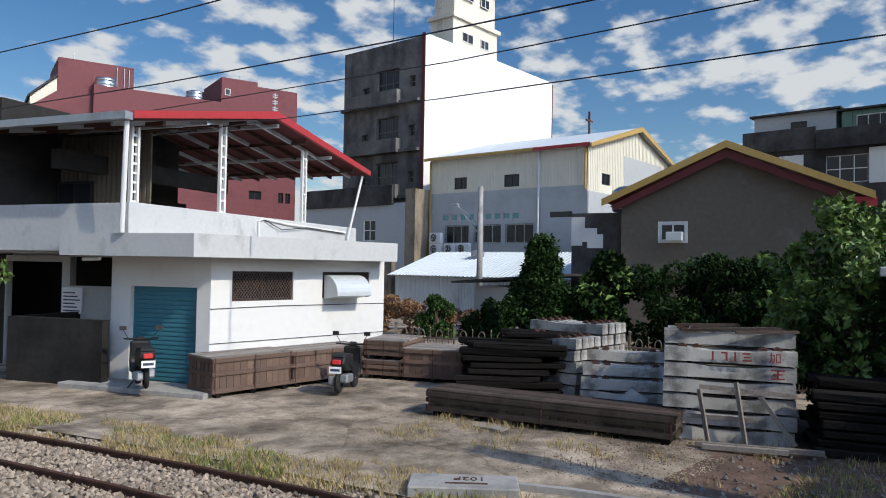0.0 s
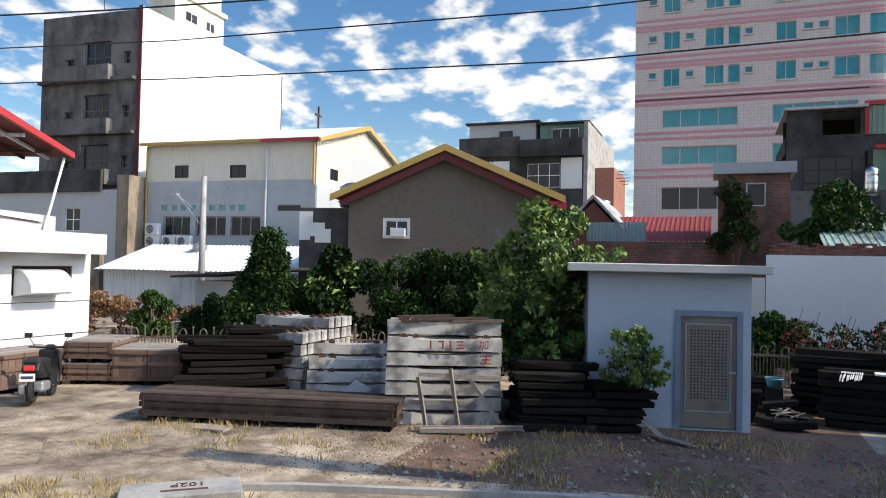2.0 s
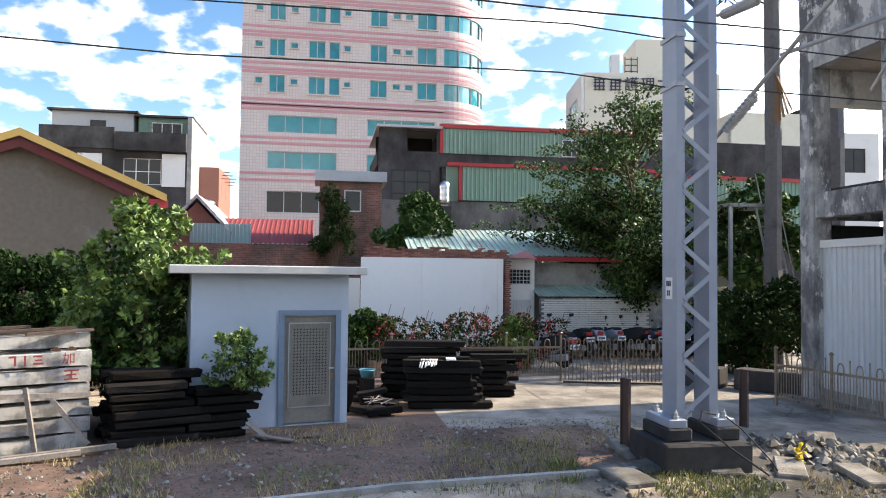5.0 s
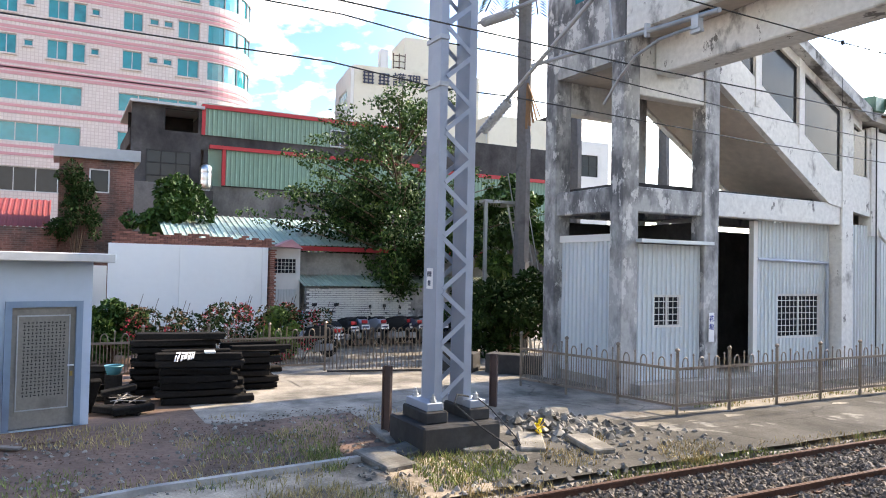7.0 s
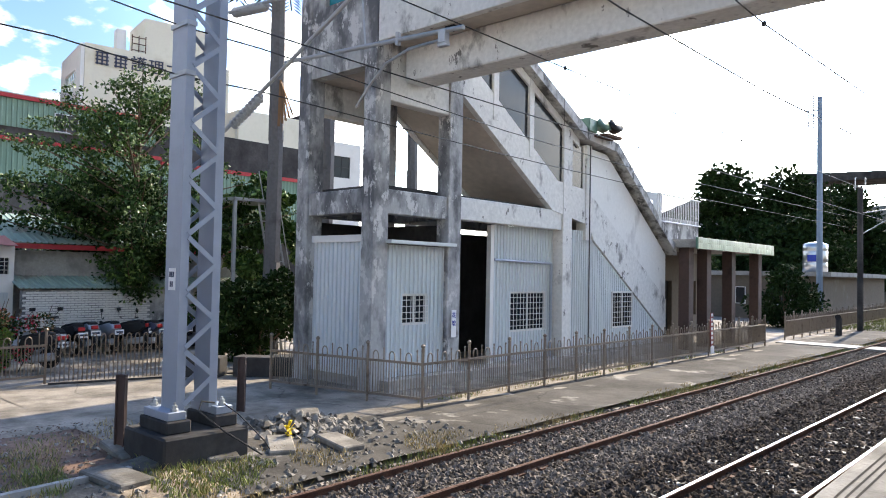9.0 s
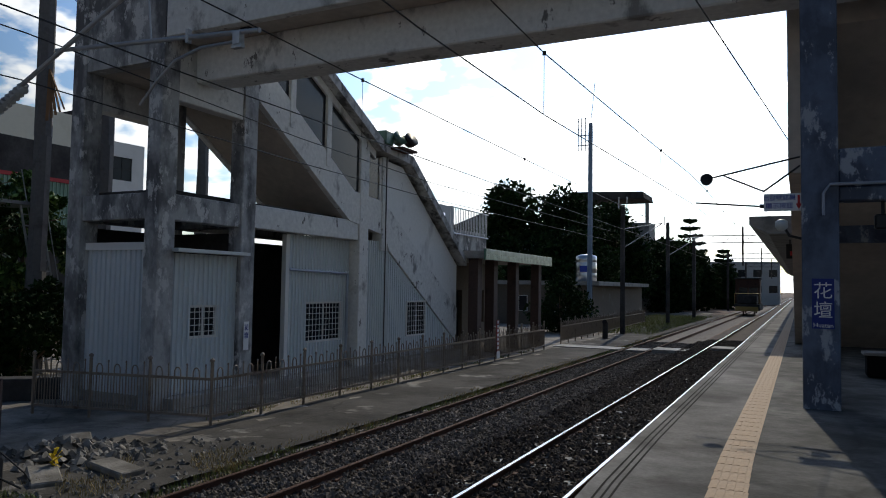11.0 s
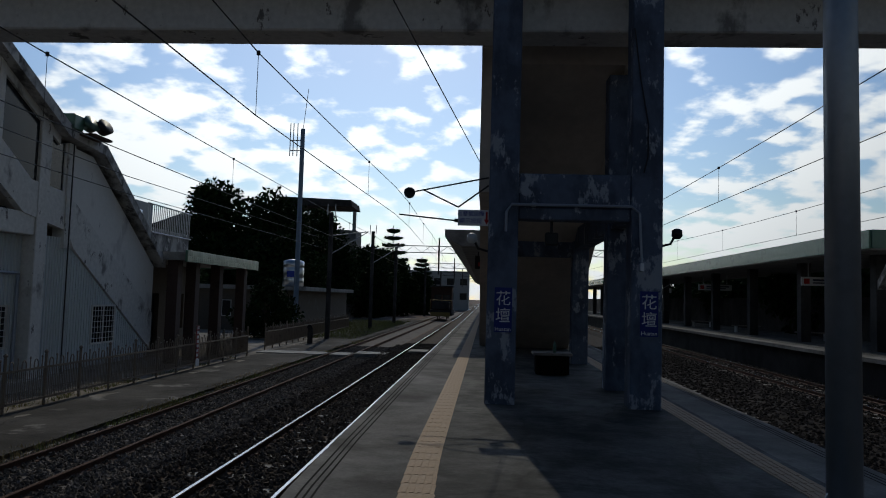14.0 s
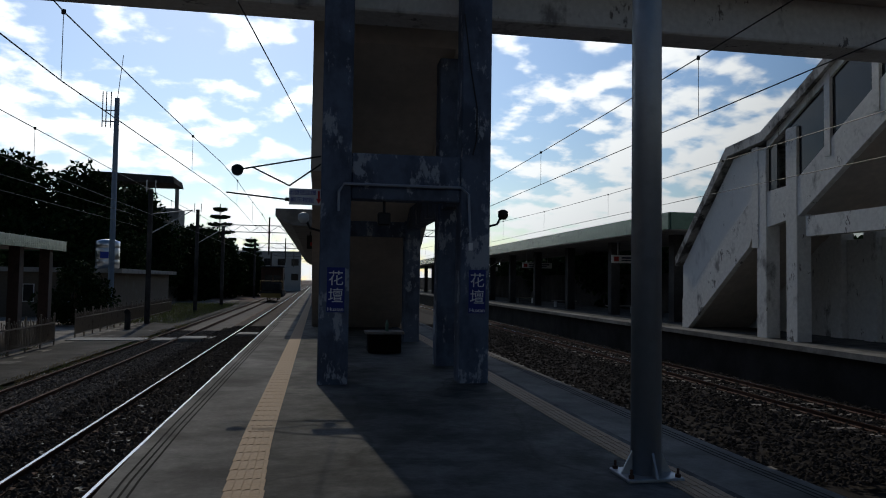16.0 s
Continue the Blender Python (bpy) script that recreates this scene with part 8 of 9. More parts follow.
for x, y, r, h in ((-20.2, 13.7, 0.3, 13), (-19.6, 15.4, 0.28, 14), (-21.5, 21.4, 0.28, 12)):
    pl = thing("royal_palm", pose(x, y, 0), "tall grey smooth royal palm trunk", "palm tree", group="royal palms")
    trunk(pl, [(0, 0, -0.1), (0.02, 0, 3), (0.05, 0.02, 7), (0, 0, h)], r, r * 0.75, "palm_bark")
    bm = bmesh.new()
    for k in range(16):
        a = 2 * math.pi * k / 16
        pts = [(0, 0, h)] + [(math.cos(a) * s * 2.6, math.sin(a) * s * 2.6, h + 1.5 * s - 2.2 * s * s) for s in (0.35, 0.7, 1.0)]
        path_tube(bm, pts, 0.03, 4)
        for s in range(26):
            u = 0.1 + 0.9 * s / 26
            c = Vector((math.cos(a) * u * 2.6, math.sin(a) * u * 2.6, h + 1.5 * u - 2.2 * u * u))
            sd = Vector((-math.sin(a), math.cos(a), 0)) * 0.5
            for g_ in (1, -1):
                vs = [bm.verts.new(c), bm.verts.new(c + sd * g_ * 0.5 + Vector((0, 0, -0.12))), bm.verts.new(c + sd * g_ + Vector((0, 0, -0.4)))]
                bm.faces.new(vs)
    part("fronds", bm, "leaf_dark", pl)
    if h == 13:
        bm = bmesh.new()
        for k in range(5):
            bar(bm, (0.25, 0, 9.0), (0.5 + 0.05 * k, 0.1 * k - 0.2, 7.4 + 0.1 * k), 0.08, 0.02)
        part("dead_frond", bm, "leaf_dry", pl, "hanging dead brown frond")
# far woods on the left of the tracks
for k, (x, y, w, h) in enumerate(((-27, 68, 5.5, 13.6), (-22.0, 71, 5.2, 13.0), (-19.0, 82, 4.6, 12.5), (-23, 88, 6.0, 13.0), (-31, 62, 4.0, 7.5), (-15.0, 92, 3.8, 9.0), (-13.6, 44, 1.9, 3.4), (-25.5, 54, 3.5, 7.0), (-18.5, 64, 3.6, 8.0), (-16.6, 100, 4.0, 9.5), (-13.6, 108, 3.4, 8.0), (-17.5, 124, 5.0, 10.5), (-11.2, 122, 3.0, 7.0))):
    tree("broadleaf_tree", pose(x, y, 0), "dark dense broadleaf tree near the station", w, w, h * 0.08, h * 0.9, 80, w * 0.34, 13000 if w > 2 else 6000, 0.5 if w > 2 else 0.24, "leaf_dark", 40 + k, trunk_r=0.3 if w > 2 else 0.1)
for k, (x, y, h) in enumerate(((-15.5, 118, 14.5), (-11.5, 128, 10.0), (-19, 112, 10.5))):
    t = thing("conifer", pose(x, y, 0), "tall tiered araucaria conifer by the tracks", "tree", group="conifers")
    trunk(t, [(0, 0, 0), (0, 0, h)], 0.3, 0.05)
    cs, rs = [], []
    for lv in range(11):
        z = 1.5 + (h - 2) * lv / 10.5
        w = 0.34 * (h - z) + 0.4
        for j in range(7):
            a = j * 0.9 + lv
            for s in (0.4, 0.75, 1.0):
                cs.append((w * s * math.cos(a), w * s * math.sin(a), z + 0.25 * s))
                rs.append(0.42)
    leaves("crown", cs, rs, 10000, 0.36, "leaf_dark", t, 60 + k, 0.55)
for k, (x, y) in enumerate(((23, 62), (26, 78), (22, 46), (27, 95), (24, 34))):
    tree("broadleaf_tree", pose(x, y, 0), "dark trees behind the side platform", 4.5, 4.5, 1.2, 6.2 if k % 2 else 5.4, 44, 1.5, 8000, 0.5, "leaf_dark", 70 + k, trunk_r=0.2)


# ---- grass and stones ----
def blades(name, n, sampler, size, mat, label, seed):
    rg = np.random.default_rng(seed)
    p = sampler(rg, n)
    n = len(p)
    a = rg.uniform(0, 2 * np.pi, n)
    h = size * rg.uniform(0.35, 1.2, n)
    d = np.stack([np.cos(a), np.sin(a), 0 * a], 1)
    lean = np.stack([np.cos(a + 1.3), np.sin(a + 1.3), 0 * a], 1) * (h * rg.uniform(0.1, 0.8, n))[:, None]
    up_ = np.stack([0 * a, 0 * a, h], 1)
    w = (0.006 + 0.02 * size)
    v = np.stack([p - d * w, p + d * w, p + lean * 0.45 + up_ * 0.6 + d * w * 0.5, p + lean + up_], 1).reshape(-1, 3)
    i = np.arange(n) * 4
    f = np.concatenate([np.stack([i, i + 1, i + 2], 1), np.stack([i, i + 2, i + 3], 1)])
    me = bpy.data.meshes.new(name)
    me.from_pydata(v.tolist(), [], f.tolist())
    me.materials.append(M[mat])
    ob = new(name, me)
    return tagged(ob, label, "grass", kind="stuff")


def verge(x0, x1, y0, y1, patch, z=0.0, thr=0.0):
    def f(rg, n):
        y = rg.uniform(y0, y1, n)
        x = rg.uniform(x0, x1, n) + np.array([bend(v) for v in y])
        keep = np.array([noise.noise((a * patch, b * patch, 1.7)) > thr for a, b in zip(x, y)])
        return np.stack([x, y, np.full(n, z - 0.02)], 1)[keep]
    return f


blades("grass", 10000, verge(-8.4, -7.35, -24, 2, 0.9, 0, -0.05), 0.14, "grass", "green grass verge between road and track", 1)
blades("dry_grass", 26000, verge(-8.8, -7.3, -24, 4, 1.1, 0, -0.2), 0.12, "grass_dry", "dry yellow grass verge between road and track", 2)
blades("grass", 4000, verge(-7.7, -7.25, 6, 45, 0.7, 0, 0.05), 0.1, "grass", "thin grass along the rail", 3)
blades("dry_grass", 6000, verge(-8.0, -7.25, 4, 45, 0.8, 0, 0.0), 0.09, "grass_dry", "dry grass along the rail", 4)
blades("grass", 6500, verge(-12.6, -9.2, -3, 5.8, 0.8, 0, 0.18), 0.1, "grass", "sparse grass on the dirt yard", 5)
blades("dry_grass", 8000, verge(-13.6, -8.6, -3, 5.8, 0.9, 0, 0.05), 0.12, "grass_dry", "sparse dry grass on the dirt yard", 6)
blades("grass", 4500, verge(-10.6, -8.0, 3.2, 6.0, 0.9, 0, 0.05), 0.13, "grass", "grass round the mast footing", 7)
blades("grass", 16000, verge(-14.5, -8.2, 45, 80, 0.2, 0, -0.3), 0.25, "grass", "green grass beyond the crossing", 8)


def stones(name, n, sampler, size, mat, label, seed, cat="ballast"):
    rg = np.random.default_rng(seed)
    p = sampler(rg, n)
    n = len(p)
    base = np.array([(1, 0, 0), (0, 1, 0), (-1, 0, 0), (0, -1, 0), (0.1, 0.1, 0.75), (0.5, 0.5, 0.55), (-0.5, 0.4, 0.6)], float)
    s = size * rg.uniform(0.5, 1.3, n)
    a = rg.uniform(0, 2 * np.pi, n)
    j = 1 + rg.uniform(-0.35, 0.35, (n, 7, 3))
    v = base[None] * j
    c, si = np.cos(a)[:, None], np.sin(a)[:, None]
    x = v[..., 0] * c - v[..., 1] * si
    y = v[..., 0] * si + v[..., 1] * c
    v = np.stack([x, y, v[..., 2]], -1) * s[:, None, None] + p[:, None]
    k = np.arange(n)[:, None] * 7
    tri = np.array([(0, 1, 5), (1, 6, 5), (1, 2, 6), (2, 3, 6), (3, 4, 6), (3, 0, 4), (0, 5, 4), (5, 6, 4)])
    f = (k[..., None] + tri[None]).reshape(-1, 3)
    me = bpy.data.meshes.new(name)
    me.from_pydata(v.reshape(-1, 3).tolist(), [], f.tolist())
    me.materials.append(M[mat])
    return tagged(new(name, me), label, cat, kind="stuff")


def bed(x0, x1, y0, y1, z, hump=0.05):
    def f(rg, n):
        y = y0 + (y1 - y0) * rg.random(n) ** 1.25
        x = rg.uniform(x0, x1, n)
        zz_ = z + rg.uniform(0, hump, n)
        return np.stack([x + np.array([bend(v) for v in y]), y, zz_], 1)
    return f


def bed_back(x0, x1, y0, y1, z, hump=0.05):
    def f(rg, n):
        y = rg.uniform(y0, y1, n)
        x = rg.uniform(x0, x1, n)
        return np.stack([x + np.array([bend(v) for v in y]), y, z + rg.uniform(0, hump, n)], 1)
    return f


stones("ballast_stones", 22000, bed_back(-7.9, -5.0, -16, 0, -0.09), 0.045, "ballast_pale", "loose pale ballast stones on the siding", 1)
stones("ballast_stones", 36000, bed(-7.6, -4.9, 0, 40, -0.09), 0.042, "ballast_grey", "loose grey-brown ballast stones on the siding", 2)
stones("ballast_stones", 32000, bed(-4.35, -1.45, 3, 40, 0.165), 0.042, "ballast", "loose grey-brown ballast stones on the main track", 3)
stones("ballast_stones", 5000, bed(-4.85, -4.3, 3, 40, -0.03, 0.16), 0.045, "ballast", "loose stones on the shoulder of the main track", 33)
stones("ballast_stones", 22000, bed(4.3, 12.4, 9, 45, -0.0), 0.05, "ballast_dark", "dark ballast stones between the platforms", 4)
stones("gravel", 5000, bed_back(-13.5, -9.5, -6, 5.5, -0.012, 0.02), 0.016, "dirt", "fine gravel on the dirt yard", 5, "gravel")
stones("gravel", 12000, bed_back(-12.5, -9.6, -11.5, -4.0, -0.006, 0.012), 0.014, "road", "fine gravel beside the long crate", 6, "gravel")


def rubble(rg, n):
    p = np.stack([rg.normal(-10.1, 0.45, n), rg.normal(7.9, 0.45, n), np.zeros(n)], 1)
    p[:, 2] = np.maximum(0, 0.28 - 0.3 * np.hypot(p[:, 0] + 10.4, p[:, 1] - 7.6)) * rg.random(n)
    return p


stones("rubble", 420, rubble, 0.095, "rubble", "broken concrete rubble beside the mast footing", 7, "rubble")
for x, y, w, l, r, tz in ((-9.75, 4.75, 0.5, 0.75, 20, 4), (-9.35, 4.1, 0.5, 0.9, 100, 3), (-9.6, 5.7, 0.45, 0.9, 70, 3), (-9.35, 6.6, 0.4, 0.8, 60, 5), (-10.4, 7.9, 0.5, 1.1, 60, 14), (-10.7, 4.7, 0.25, 0.7, 95, 12), (-8.9, 7.4, 0.4, 0.9, 80, 2)):
    whole("concrete_slab", B((-w / 2, w / 2, -l / 2, l / 2, 0, 0.1), bevel=0.02), "rubble", "broken slab of worn concrete on the ground", "slab", m=pose(x, y, 0.0, tz, 0, r), group="broken slabs")
bm = bmesh.new()
for p, q_ in (((-6.85, -6.4), (-7.6, -4.8)), ((-7.6, -4.8), (-8.5, -2.0)), ((-8.5, -2.0), (-9.25, 1.0)), ((-9.25, 1.0), (-9.62, 4.4))):
    bar(bm, (*p, 0.0), (*q_, 0.0), 0.1, 0.16)
whole("kerb", bm, "concrete", "low worn concrete kerb beside the road", "kerb", kind="structure")
for x, y, h in ((-10.75, 4.75, 1.15), (-12.3, 7.75, 1.05), (-12.2, 6.4, 1.3)):
    pst = thing("rail_post", pose(x, y, 0, 0, 0, 30), "upright rusty brown piece of old rail", "post", group="old rail posts")
    part("web", B((-0.075, 0.075, -0.012, 0.012, -0.1, h), (-0.075, -0.055, -0.05, 0.05, -0.1, h), (0.05, 0.075, -0.035, 0.035, -0.1, h), bevel=0.004), "post_brown", pst)
yt = thing("yellow_tape", pose(-9.55, 6.9, 0), "crumpled yellow tape tied to a short cable", "tape")
bm = bmesh.new()
for k in range(14):
    bar(bm, (random.uniform(-0.05, 0.05), random.uniform(-0.05, 0.05), 0.02 + 0.02 * k), (random.uniform(-0.12, 0.12), random.uniform(-0.12, 0.12), 0.08 + 0.022 * k), 0.04, 0.008)
part("tape", bm, "yellow_bright", yt)

# ---- island platform things ----
lp = thing("platform_pole", pose(2.70, 5.65, PLAT), "grey steel pole bolted to the platform", "pole")
bm = bmesh.new()
tube(bm, (0, 0, 0.02), (0, 0, 6.9), 0.125, 0.12, 18)
part("shaft", bm, "galv", lp, smooth=True)
part("base_plate", B((-0.24, 0.24, -0.2, 0.2, 0, 0.03), bevel=0.006), "galv", lp)
part("gusset", P([(0.09, 0.03), (0.22, 0.03), (0.11, 0.24), (0.09, 0.24)], -0.01, 0.01), "galv", lp)
part("gusset", P([(-0.09, 0.03), (-0.09, 0.24), (-0.11, 0.24), (-0.22, 0.03)], -0.01, 0.01), "galv", lp)
for k in (0, 1):
    part("gusset", P([(0.09, 0.03), (0.22, 0.03), (0.11, 0.24), (0.09, 0.24)], -0.01, 0.01), "galv", lp, m=pose(0, 0, 0, 0, 0, 90 + 180 * k))
for x in (-0.2, 0.2):
    for y in (-0.16, 0.16):
        bm = bmesh.new()
        lathe(bm, [(0.025, 0.03), (0.025, 0.055), (0.012, 0.055), (0.012, 0.1)], 6, pose(x, y, 0))
        part("bolt", bm, "rust", lp)
for x0, x1 in ((0.13, 0.40), (2.32, 2.60)):
    s = thing("station_sign", pose((x0 + x1) / 2, 11.085, 2.6), "blue station name board with white letters on a column", "sign", group="station name signs")
    part("board", B((-0.135, 0.135, -0.012, 0.0, -0.34, 0.34)), "sign_blue", s)
    text("letters", "花", 0.24, "sign_white", s, pose(0, -0.016, 0.16, 90))
    text("letters", "壇", 0.24, "sign_white", s, pose(0, -0.016, -0.1, 90))
    text("letters", "Huatan", 0.085, "sign_white", s, pose(0, -0.016, -0.295, 90))
bs_ = thing("button_sign", pose(-0.22, 11.3, 4.02), "white sign with blue characters and a red arrow", "sign")
part("board", B((-0.25, 0.26, -0.01, 0.01, -0.12, 0.13)), "sign_white", bs_)
text("letters", "出發號誌機", 0.085, "letter_blue", bs_, pose(-0.05, -0.014, 0.065, 90))
text("letters", "顯示按鈕", 0.09, "letter_blue", bs_, pose(-0.05, -0.014, -0.05, 90))
part("arrow", P([(0.2, -0.1), (0.24, -0.02), (0.215, -0.02), (0.215, 0.1), (0.185, 0.1), (0.185, -0.02), (0.16, -0.02)], -0.018, -0.011), "sign_red", bs_)
part("bracket", B((0.2, 0.3, 0.0, 0.02, -0.02, 0.02)), "galv", bs_)
bm = bmesh.new()
path_tube(bm, [(0.28, 11.05, 3.8), (0.28, 11.05, 4.1), (0.36, 11.05, 4.22), (2.18, 11.05, 4.22), (2.3, 11.05, 4.12), (2.34, 11.05, 3.3)], 0.022)
whole("conduit", bm, "mast", "grey conduit pipe running over the tower beam", "pipe")
cb = thing("switch_box", pose(2.34, 11.06, 3.3), "small white switch box on a column", "box")
part("case", B((-0.03, 0.03, -0.04, 0.03, -0.06, 0.06), bevel=0.005), "sign_white", cb)
spk = thing("loudspeaker", pose(1.0, 11.35, 3.72), "small black loudspeaker under the beam", "loudspeaker")
part("case", B((-0.1, 0.1, -0.08, 0.08, -0.1, 0.1), bevel=0.02), "black", spk)
part("bracket", B((-0.02, 0.02, -0.02, 0.02, 0.1, 0.3)), "black", spk)
bm = bmesh.new()
path_tube(bm, [(2.2, 11.06, 7.0), (2.3, 11.06, 6.2), (2.42, 11.06, 5.5), (2.42, 11.06, 5.0), (2.36, 11.06, 4.75)], 0.012)
whole("hanging_cable", bm, "cable", "black cable hanging down the tower column", "cable")
for sx, x0, z in ((1, 2.66, 3.86), (-1, 0.01, 3.72)):
    cm = thing("surveillance_camera", pose(x0 + sx * 0.25, 11.25, z), "small round outdoor camera on an arm", "camera")
    bm = bmesh.new()
    lathe(bm, [(0.03, 0.06), (0.08, 0.03), (0.085, -0.05), (0.05, -0.1)], 12)
    part("dome", bm, "black" if sx > 0 else "pale_sheet", cm, smooth=True)
    bm = bmesh.new()
    path_tube(bm, [(0, 0, 0.0), (-sx * 0.1, 0, -0.18), (-sx * 0.25, 0, -0.22)], 0.02)
    part("arm", bm, "black", cm)
pb = thing("bench_box", pose(1.45, 15.9, PLAT), "dark wooden planter bench with a bottle on it", "bench")
part("box", B((-0.36, 0.36, -0.25, 0.25, 0.02, 0.42), bevel=0.02), "wood_dark", pb)
part("seat", B((-0.42, 0.42, -0.3, 0.3, 0.42, 0.48), bevel=0.01), "wood_grey", pb)
bt_ = thing("bottle", pose(1.5, 15.75, PLAT + 0.48), "small green plastic bottle", "bottle")
bm = bmesh.new()
lathe(bm, [(0.035, 0), (0.035, 0.17), (0.014, 0.21), (0.014, 0.24)], 10)
part("body", bm, "green_enamel", bt_, smooth=True)
# catenary arm on the island tower
ca = thing("cantilever", pose(0, 0, 0), "catenary cantilever arm fixed to the island tower", "cantilever", group="catenary cantilevers")
bm = bmesh.new()
for p, q_ in (((0.0, 11.8, 4.75), (-1.3, 12.2, 4.55)), ((0.0, 11.8, 4.62), (-0.5, 12.0, 4.28)), ((-0.5, 12.0, 4.28), (-1.1, 12.15, 4.58)), ((0.0, 11.8, 3.98), (-1.5, 12.1, 4.15))):
    tube(bm, p, q_, 0.014, n=6)
part("arm", bm, "black", ca)
bm = bmesh.new()
insulator(bm, (-0.1, 11.83, 4.0), (-0.55, 11.95, 4.05), 12, 0.035)
lathe(bm, [(0.02, -0.05), (0.09, -0.03), (0.1, 0.03), (0.02, 0.05)], 12, pose(-1.35, 12.2, 4.53, 70, 20))
part("insulator", bm, "black", ca)
led = thing("display_board", pose(-0.35, 27.5, 4.2), "dark hanging display board with red figures", "display")
part("case", B((-0.1, 0.5, -0.06, 0.06, -0.3, 0.2)), "black", led)
part("hanger", B((0.0, 0.04, -0.02, 0.02, 0.2, 0.45), (0.36, 0.4, -0.02, 0.02, 0.2, 0.45)), "black", led)
part("figures", B((0.02, 0.12, -0.07, -0.061, -0.2, -0.05), (0.2, 0.38, -0.07, -0.061, -0.2, -0.05)), "sign_red", led)
# crossing boards, maintenance vehicle, gantries
cr = thing("level_crossing", pose(0, 33.6, 0), "pale plank crossing over the tracks", "crossing", kind="structure")
for x0, x1, z in ((-10.5, -7.4, 0.04), (-7.1, -6.24, 0.04), (-5.95, -4.2, 0.12), (-3.5, -2.62, 0.3), (-2.38, -1.4, 0.3)):
    part("plank", B((x0, x1, -0.7, 0.7, -0.1, z)), "concrete", cr)
lo_ = thing("maintenance_vehicle", pose(-5.6, 92, 0), "dark yellow railway maintenance vehicle on the siding", "rail vehicle")
part("frame", B((-1.3, 1.3, 0, 7, 0.5, 1.3), bevel=0.05), "concrete_dark", lo_)
part("cab", B((-1.45, 1.25, 0.6, 4.2, 1.3, 4.2), bevel=0.08), "rust", lo_)
part("roof", B((-1.55, 1.35, 0.4, 4.5, 4.2, 4.35)), "concrete_dark", lo_)
part("windscreen", B((-1.0, -0.1, 0.56, 0.6, 2.2, 3.2), (0.1, 1.0, 0.56, 0.6, 2.2, 3.2)), "dark_glass", lo_)
part("crane_mast", B((-0.9, -0.6, 4.6, 5.0, 1.3, 4.2)), "yellow_trim", lo_)
for y in (1.4, 5.4):
    for x in (-0.6, 0.6):
        bm = bmesh.new()
        lathe(bm, [(0.4, -0.07), (0.4, 0.07)], 14, pose(x, y, 0.45, 0, 90))
        part("wheel", bm, "rust", lo_)
part("engine_hood", B((-1.1, 1.1, -2.2, 0.55, 1.3, 2.3), bevel=0.1), "concrete_dark", lo_)
bm = bmesh.new()
for x in (-1.3, 1.3):
    tube(bm, (x, -2.2, 1.3), (x, -2.2, 2.5), 0.03, n=5)
    tube(bm, (x, -2.2, 2.5), (x, 0.5, 2.5), 0.03, n=5)
tube(bm, (-1.3, -2.2, 2.5), (1.3, -2.2, 2.5), 0.03, n=5)
part("handrail", bm, "yellow_trim", lo_)
part("deck", B((-1.35, 1.35, -2.4, 0.0, 0.9, 1.28)), "concrete_dark", lo_)
part("buffer_beam", B((-1.2, 1.2, -2.55, -2.41, 0.5, 1.0)), "yellow_trim", lo_)
# far gantries and poles: their backlit shade side is put into the dark colour
for y in (75, 112, 150, 190):
    gt = thing("catenary_gantry", pose(0, y, 0), "lattice catenary gantry over the tracks", "gantry", group="catenary gantries")
    for x in (-9.5, 13.9):
        part("leg", B((x - 0.15, x + 0.15, -0.15, 0.15, -0.1, 8.3)), "concrete_dark", gt)
    bm = bmesh.new()
    for z in (7.4, 8.1):
        box(bm, -9.5, 13.9, -0.06, 0.06, z, z + 0.08)
    for i in range(26):
        a, b = -9.5 + i * 0.9, -9.5 + (i + 1) * 0.9
        bar(bm, (a, 0, 7.45 if i % 2 else 8.12), (b, 0, 8.12 if i % 2 else 7.45), 0.05)
    part("truss", bm, "concrete_dark", gt)
    for x in (-5, 7.8):
        part("drop_post", B((x - 0.08, x + 0.08, -0.08, 0.08, 5.2, 9.0)), "concrete_dark", gt)
for x, y, h in ((-9.9, 45, 8.0), (-9.6, 60, 8.2), (14.0, 60, 6.5), (-9.8, 40.2, 0.9)):
    po = thing("trackside_pole", pose(x, y, 0), "steel trackside pole with backlit shade in its dark colour", "pole", group="trackside poles")
    part("shaft", T((0, 0, -0.1), (0, 0, h), 0.16, 0.14, 10), "concrete_dark", po)
    if h > 5:
        bm = bmesh.new()
        tube(bm, (0, 0, h - 1.5), (2.4, 0, h - 1.2), 0.03, n=5)
        tube(bm, (0, 0, h - 2.7), (2.4, 0, h - 1.2), 0.03, n=5)
        for k in (-0.25, 0.25):
            tube(bm, (k, 0, h - 0.2), (k, 0, h + 0.5), 0.03, n=5)
        part("arm", bm, "galv", po)
    else:
        bm = bmesh.new()
        lathe(bm, [(0.08, -0.1), (0.14, 0.12)], 12, pose(0, -0.05, h, 80))
        part("signal_lamp", bm, "black", po)
ban = thing("warning_banner", pose(-10.22, 25.2, 0.1, 0, 0, 90), "red and white twisted warning banner on the fence", "banner")
bm = bmesh.new()
for i in range(8):
    box(bm, -0.12 + 0.03 * math.sin(i * 0.9), 0.12 + 0.03 * math.sin(i * 0.9), -0.05, -0.035, 0.15 + i * 0.16, 0.31 + i * 0.16)
part("cloth", bm, "roof_red", ban)
bm = bmesh.new()
for i in range(8):
    box(bm, -0.07, -0.01, -0.057, -0.051, 0.18 + i * 0.16, 0.28 + i * 0.16)
    box(bm, 0.02, 0.08, -0.057, -0.051, 0.18 + i * 0.16, 0.28 + i * 0.16)
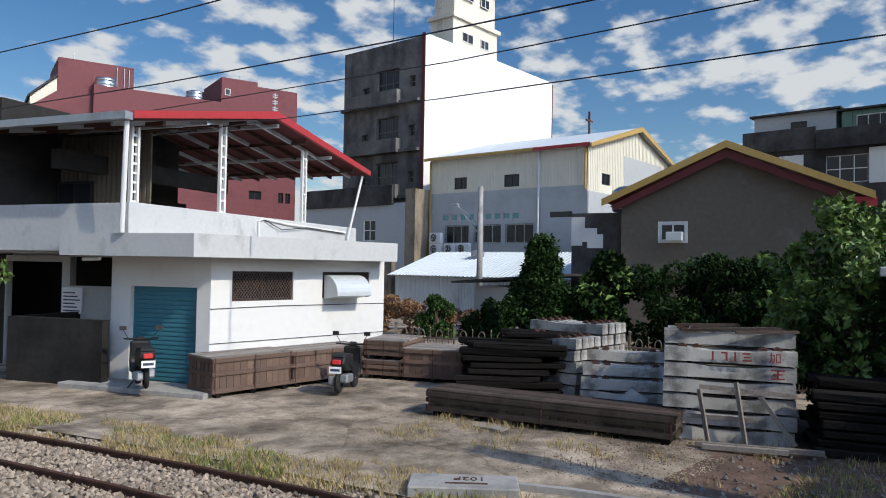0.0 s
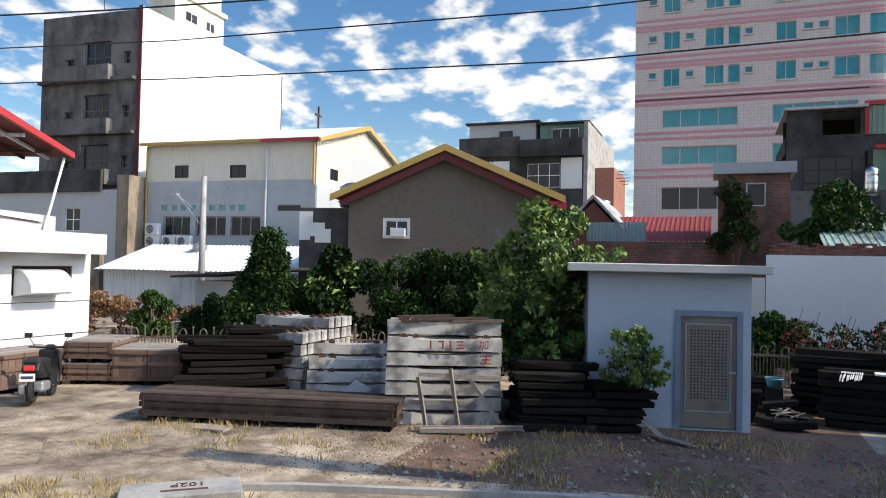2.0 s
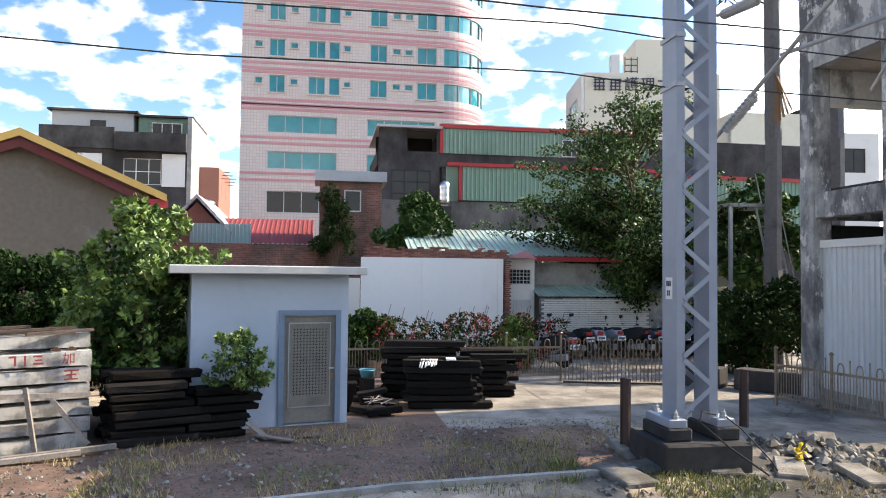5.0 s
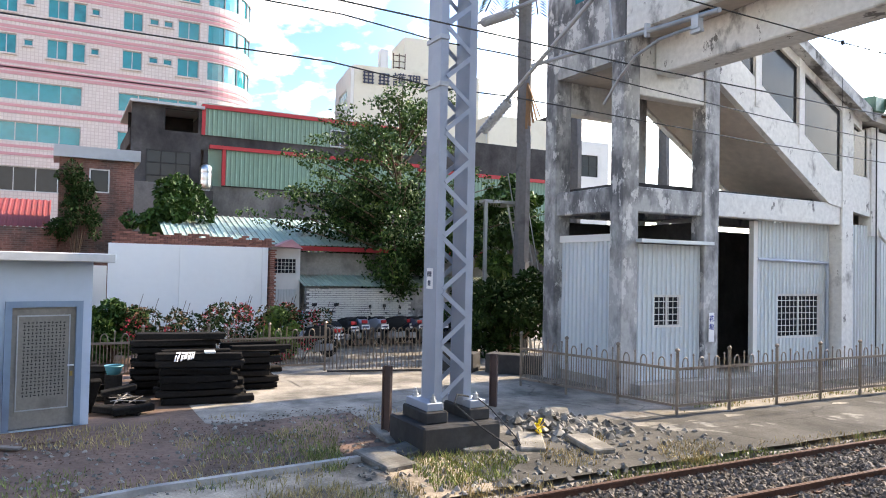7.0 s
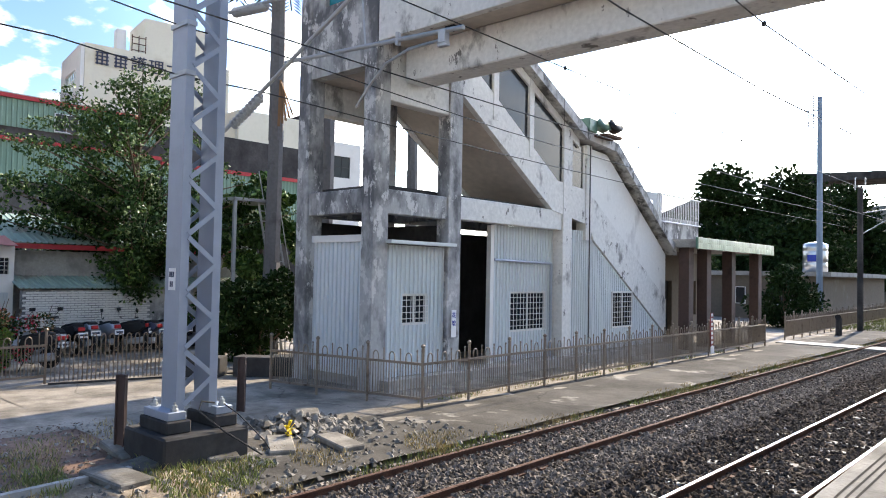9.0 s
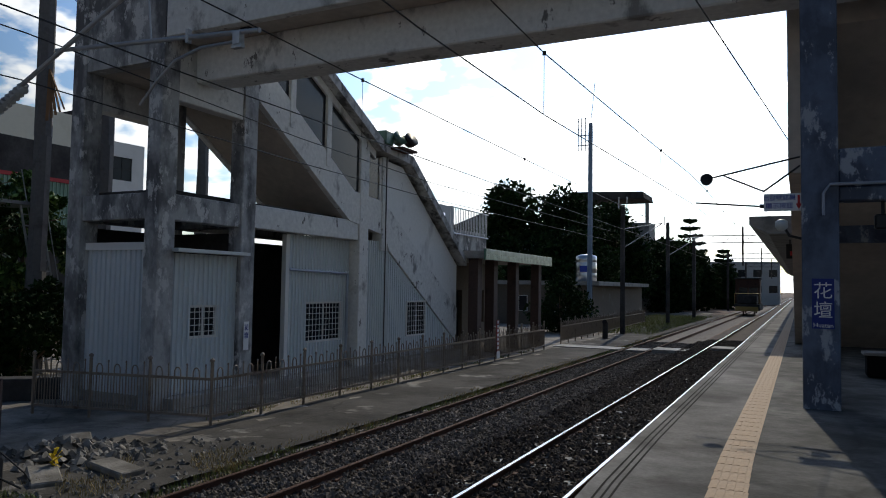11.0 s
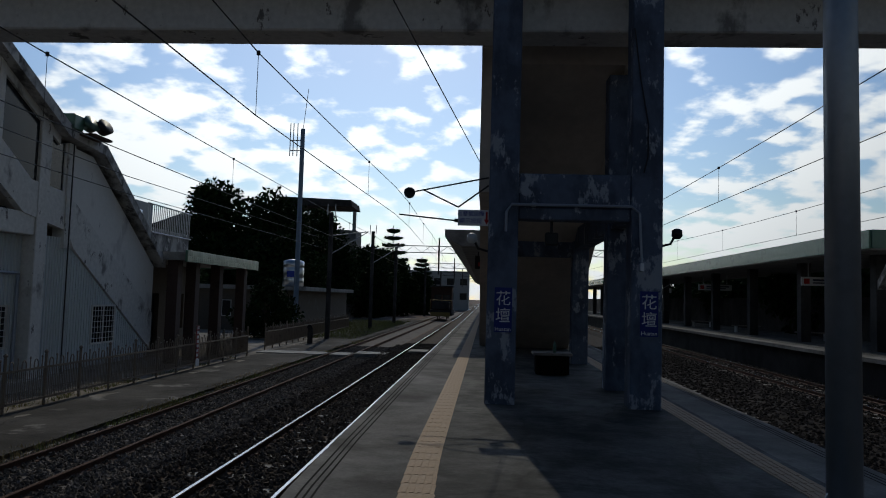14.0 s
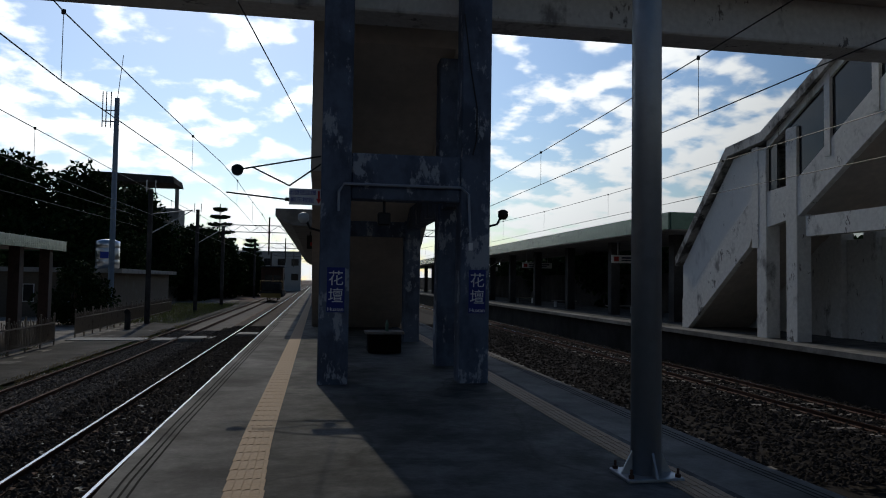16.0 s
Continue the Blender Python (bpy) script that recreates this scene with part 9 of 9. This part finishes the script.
box(bm, -0.15, 0.15, -0.08, -0.06, 0.0, 0.25)
part("print_bar", bm, "sign_white", ban)
lst = thing("ladder_stair", pose(-20.6, 14.6, 0), "steel ladder stair with a handrail", "ladder")
bm = bmesh.new()
for s in (-0.3, 0.3):
    bar(bm, (0.3, s, 0), (0, s - 0.9, 5.0), 0.06)
    bar(bm, (0.3, s, 1.0), (0, s - 0.9, 6.0), 0.03)
part("stringer", bm, "galv", lst)
for i in range(15):
    u = i / 15
    part("rung", B((0.25 - 0.3 * u, 0.35 - 0.3 * u, -0.3 - 0.9 * u, 0.3 - 0.9 * u, 5.0 * u, 5.0 * u + 0.03)), "galv", lst)
part("platform", B((-1.2, 0.2, -2.2, -0.6, 4.95, 5.05), (-1.2, -1.1, -2.2, -2.1, 0, 5), (0.1, 0.2, -2.2, -2.1, 0, 5)), "galv", lst)
for x, y in ((-17.0, 9.6), (-16.2, 10.6), (-15.6, 11.4)):
    whole("planter_box", B((-0.5, 0.5, -0.3, 0.3, 0, 0.5), bevel=0.02), "concrete_dark", "dark planter box by the station entrance", "planter", m=pose(x, y, 0, 0, 0, 40), group="planters")
# side platform things
for i in range(3):
    hg = thing("hanging_sign", pose(15.5, 34 + i * 16, 4.0), "white platform sign with a red mark under the canopy", "sign", group="platform signs")
    part("board", B((-1.1, 1.1, -0.05, 0.05, -0.2, 0.2)), "sign_white", hg)
    part("mark", B((-1.0, -0.75, -0.06, -0.051, -0.12, 0.12)), "sign_red", hg)
    part("print_bar", B((-0.6, 0.9, -0.06, -0.051, 0.02, 0.1), (-0.6, 0.7, -0.06, -0.051, -0.1, -0.04)), "sign_ink", hg)
    part("hanger", B((-0.8, -0.76, -0.02, 0.02, 0.2, 0.86), (0.76, 0.8, -0.02, 0.02, 0.2, 0.86)), "galv", hg)
    bn = thing("platform_bench", pose(15.8, 36 + i * 9, PLAT), "plain bench on the side platform", "bench", group="platform benches")
    part("seat", B((-0.8, 0.8, -0.22, 0.22, 0.4, 0.46), bevel=0.01), "wood_grey", bn)
    for x in (-0.6, 0.6):
        part("leg", B((x - 0.04, x + 0.04, -0.18, 0.18, 0, 0.4)), "galv", bn)

blades("weeds", 1500, verge(-10.75, -10.35, 11, 30, 1.2, 0, 0.1), 0.14, "grass", "low weeds along the foot of the station fence", 21)
blades("weeds", 1200, verge(-10.8, -10.4, 11, 30, 1.0, 0, 0.1), 0.13, "grass_dry", "dry weeds along the foot of the station fence", 22)
blades("weeds", 5000, verge(-13.2, -10.2, -9.0, -2.2, 1.5, 0, 0.1), 0.14, "grass_dry", "dry weeds round the timber stacks", 23)
blades("dry_grass", 4500, verge(-9.4, -7.5, 4.5, 9.5, 1.1, 0, 0.1), 0.11, "grass_dry", "dry grass beside the mast footing", 24)

ms = thing("marker_slab", pose(-6.85, -5.75, 0.0, 0, 0, 130), "pale concrete slab with faded red marking beside the kerb", "slab")
part("slab", B((-0.75, 0.6, -0.28, 0.3, -0.02, 0.12), bevel=0.015), "concrete", ms)
text("letters", "102P", 0.2, "rust", ms, pose(0.0, 0.1, 0.124, 0, 0, 180))
part("print_line", B((-0.3, 0.22, -0.12, -0.06, 0.1205, 0.1235)), "rust", ms)
stones("loose_stones", 700, bed_back(-13.2, -9.4, -4, 5.5, -0.008, 0.02), 0.04, "rubble", "scattered grey stones on the dirt yard", 31, "stones")
stones("loose_stones", 350, bed_back(-9.6, -7.6, 3.5, 9.8, -0.005, 0.02), 0.05, "rubble", "scattered stones and bits of concrete by the rail", 32, "stones")
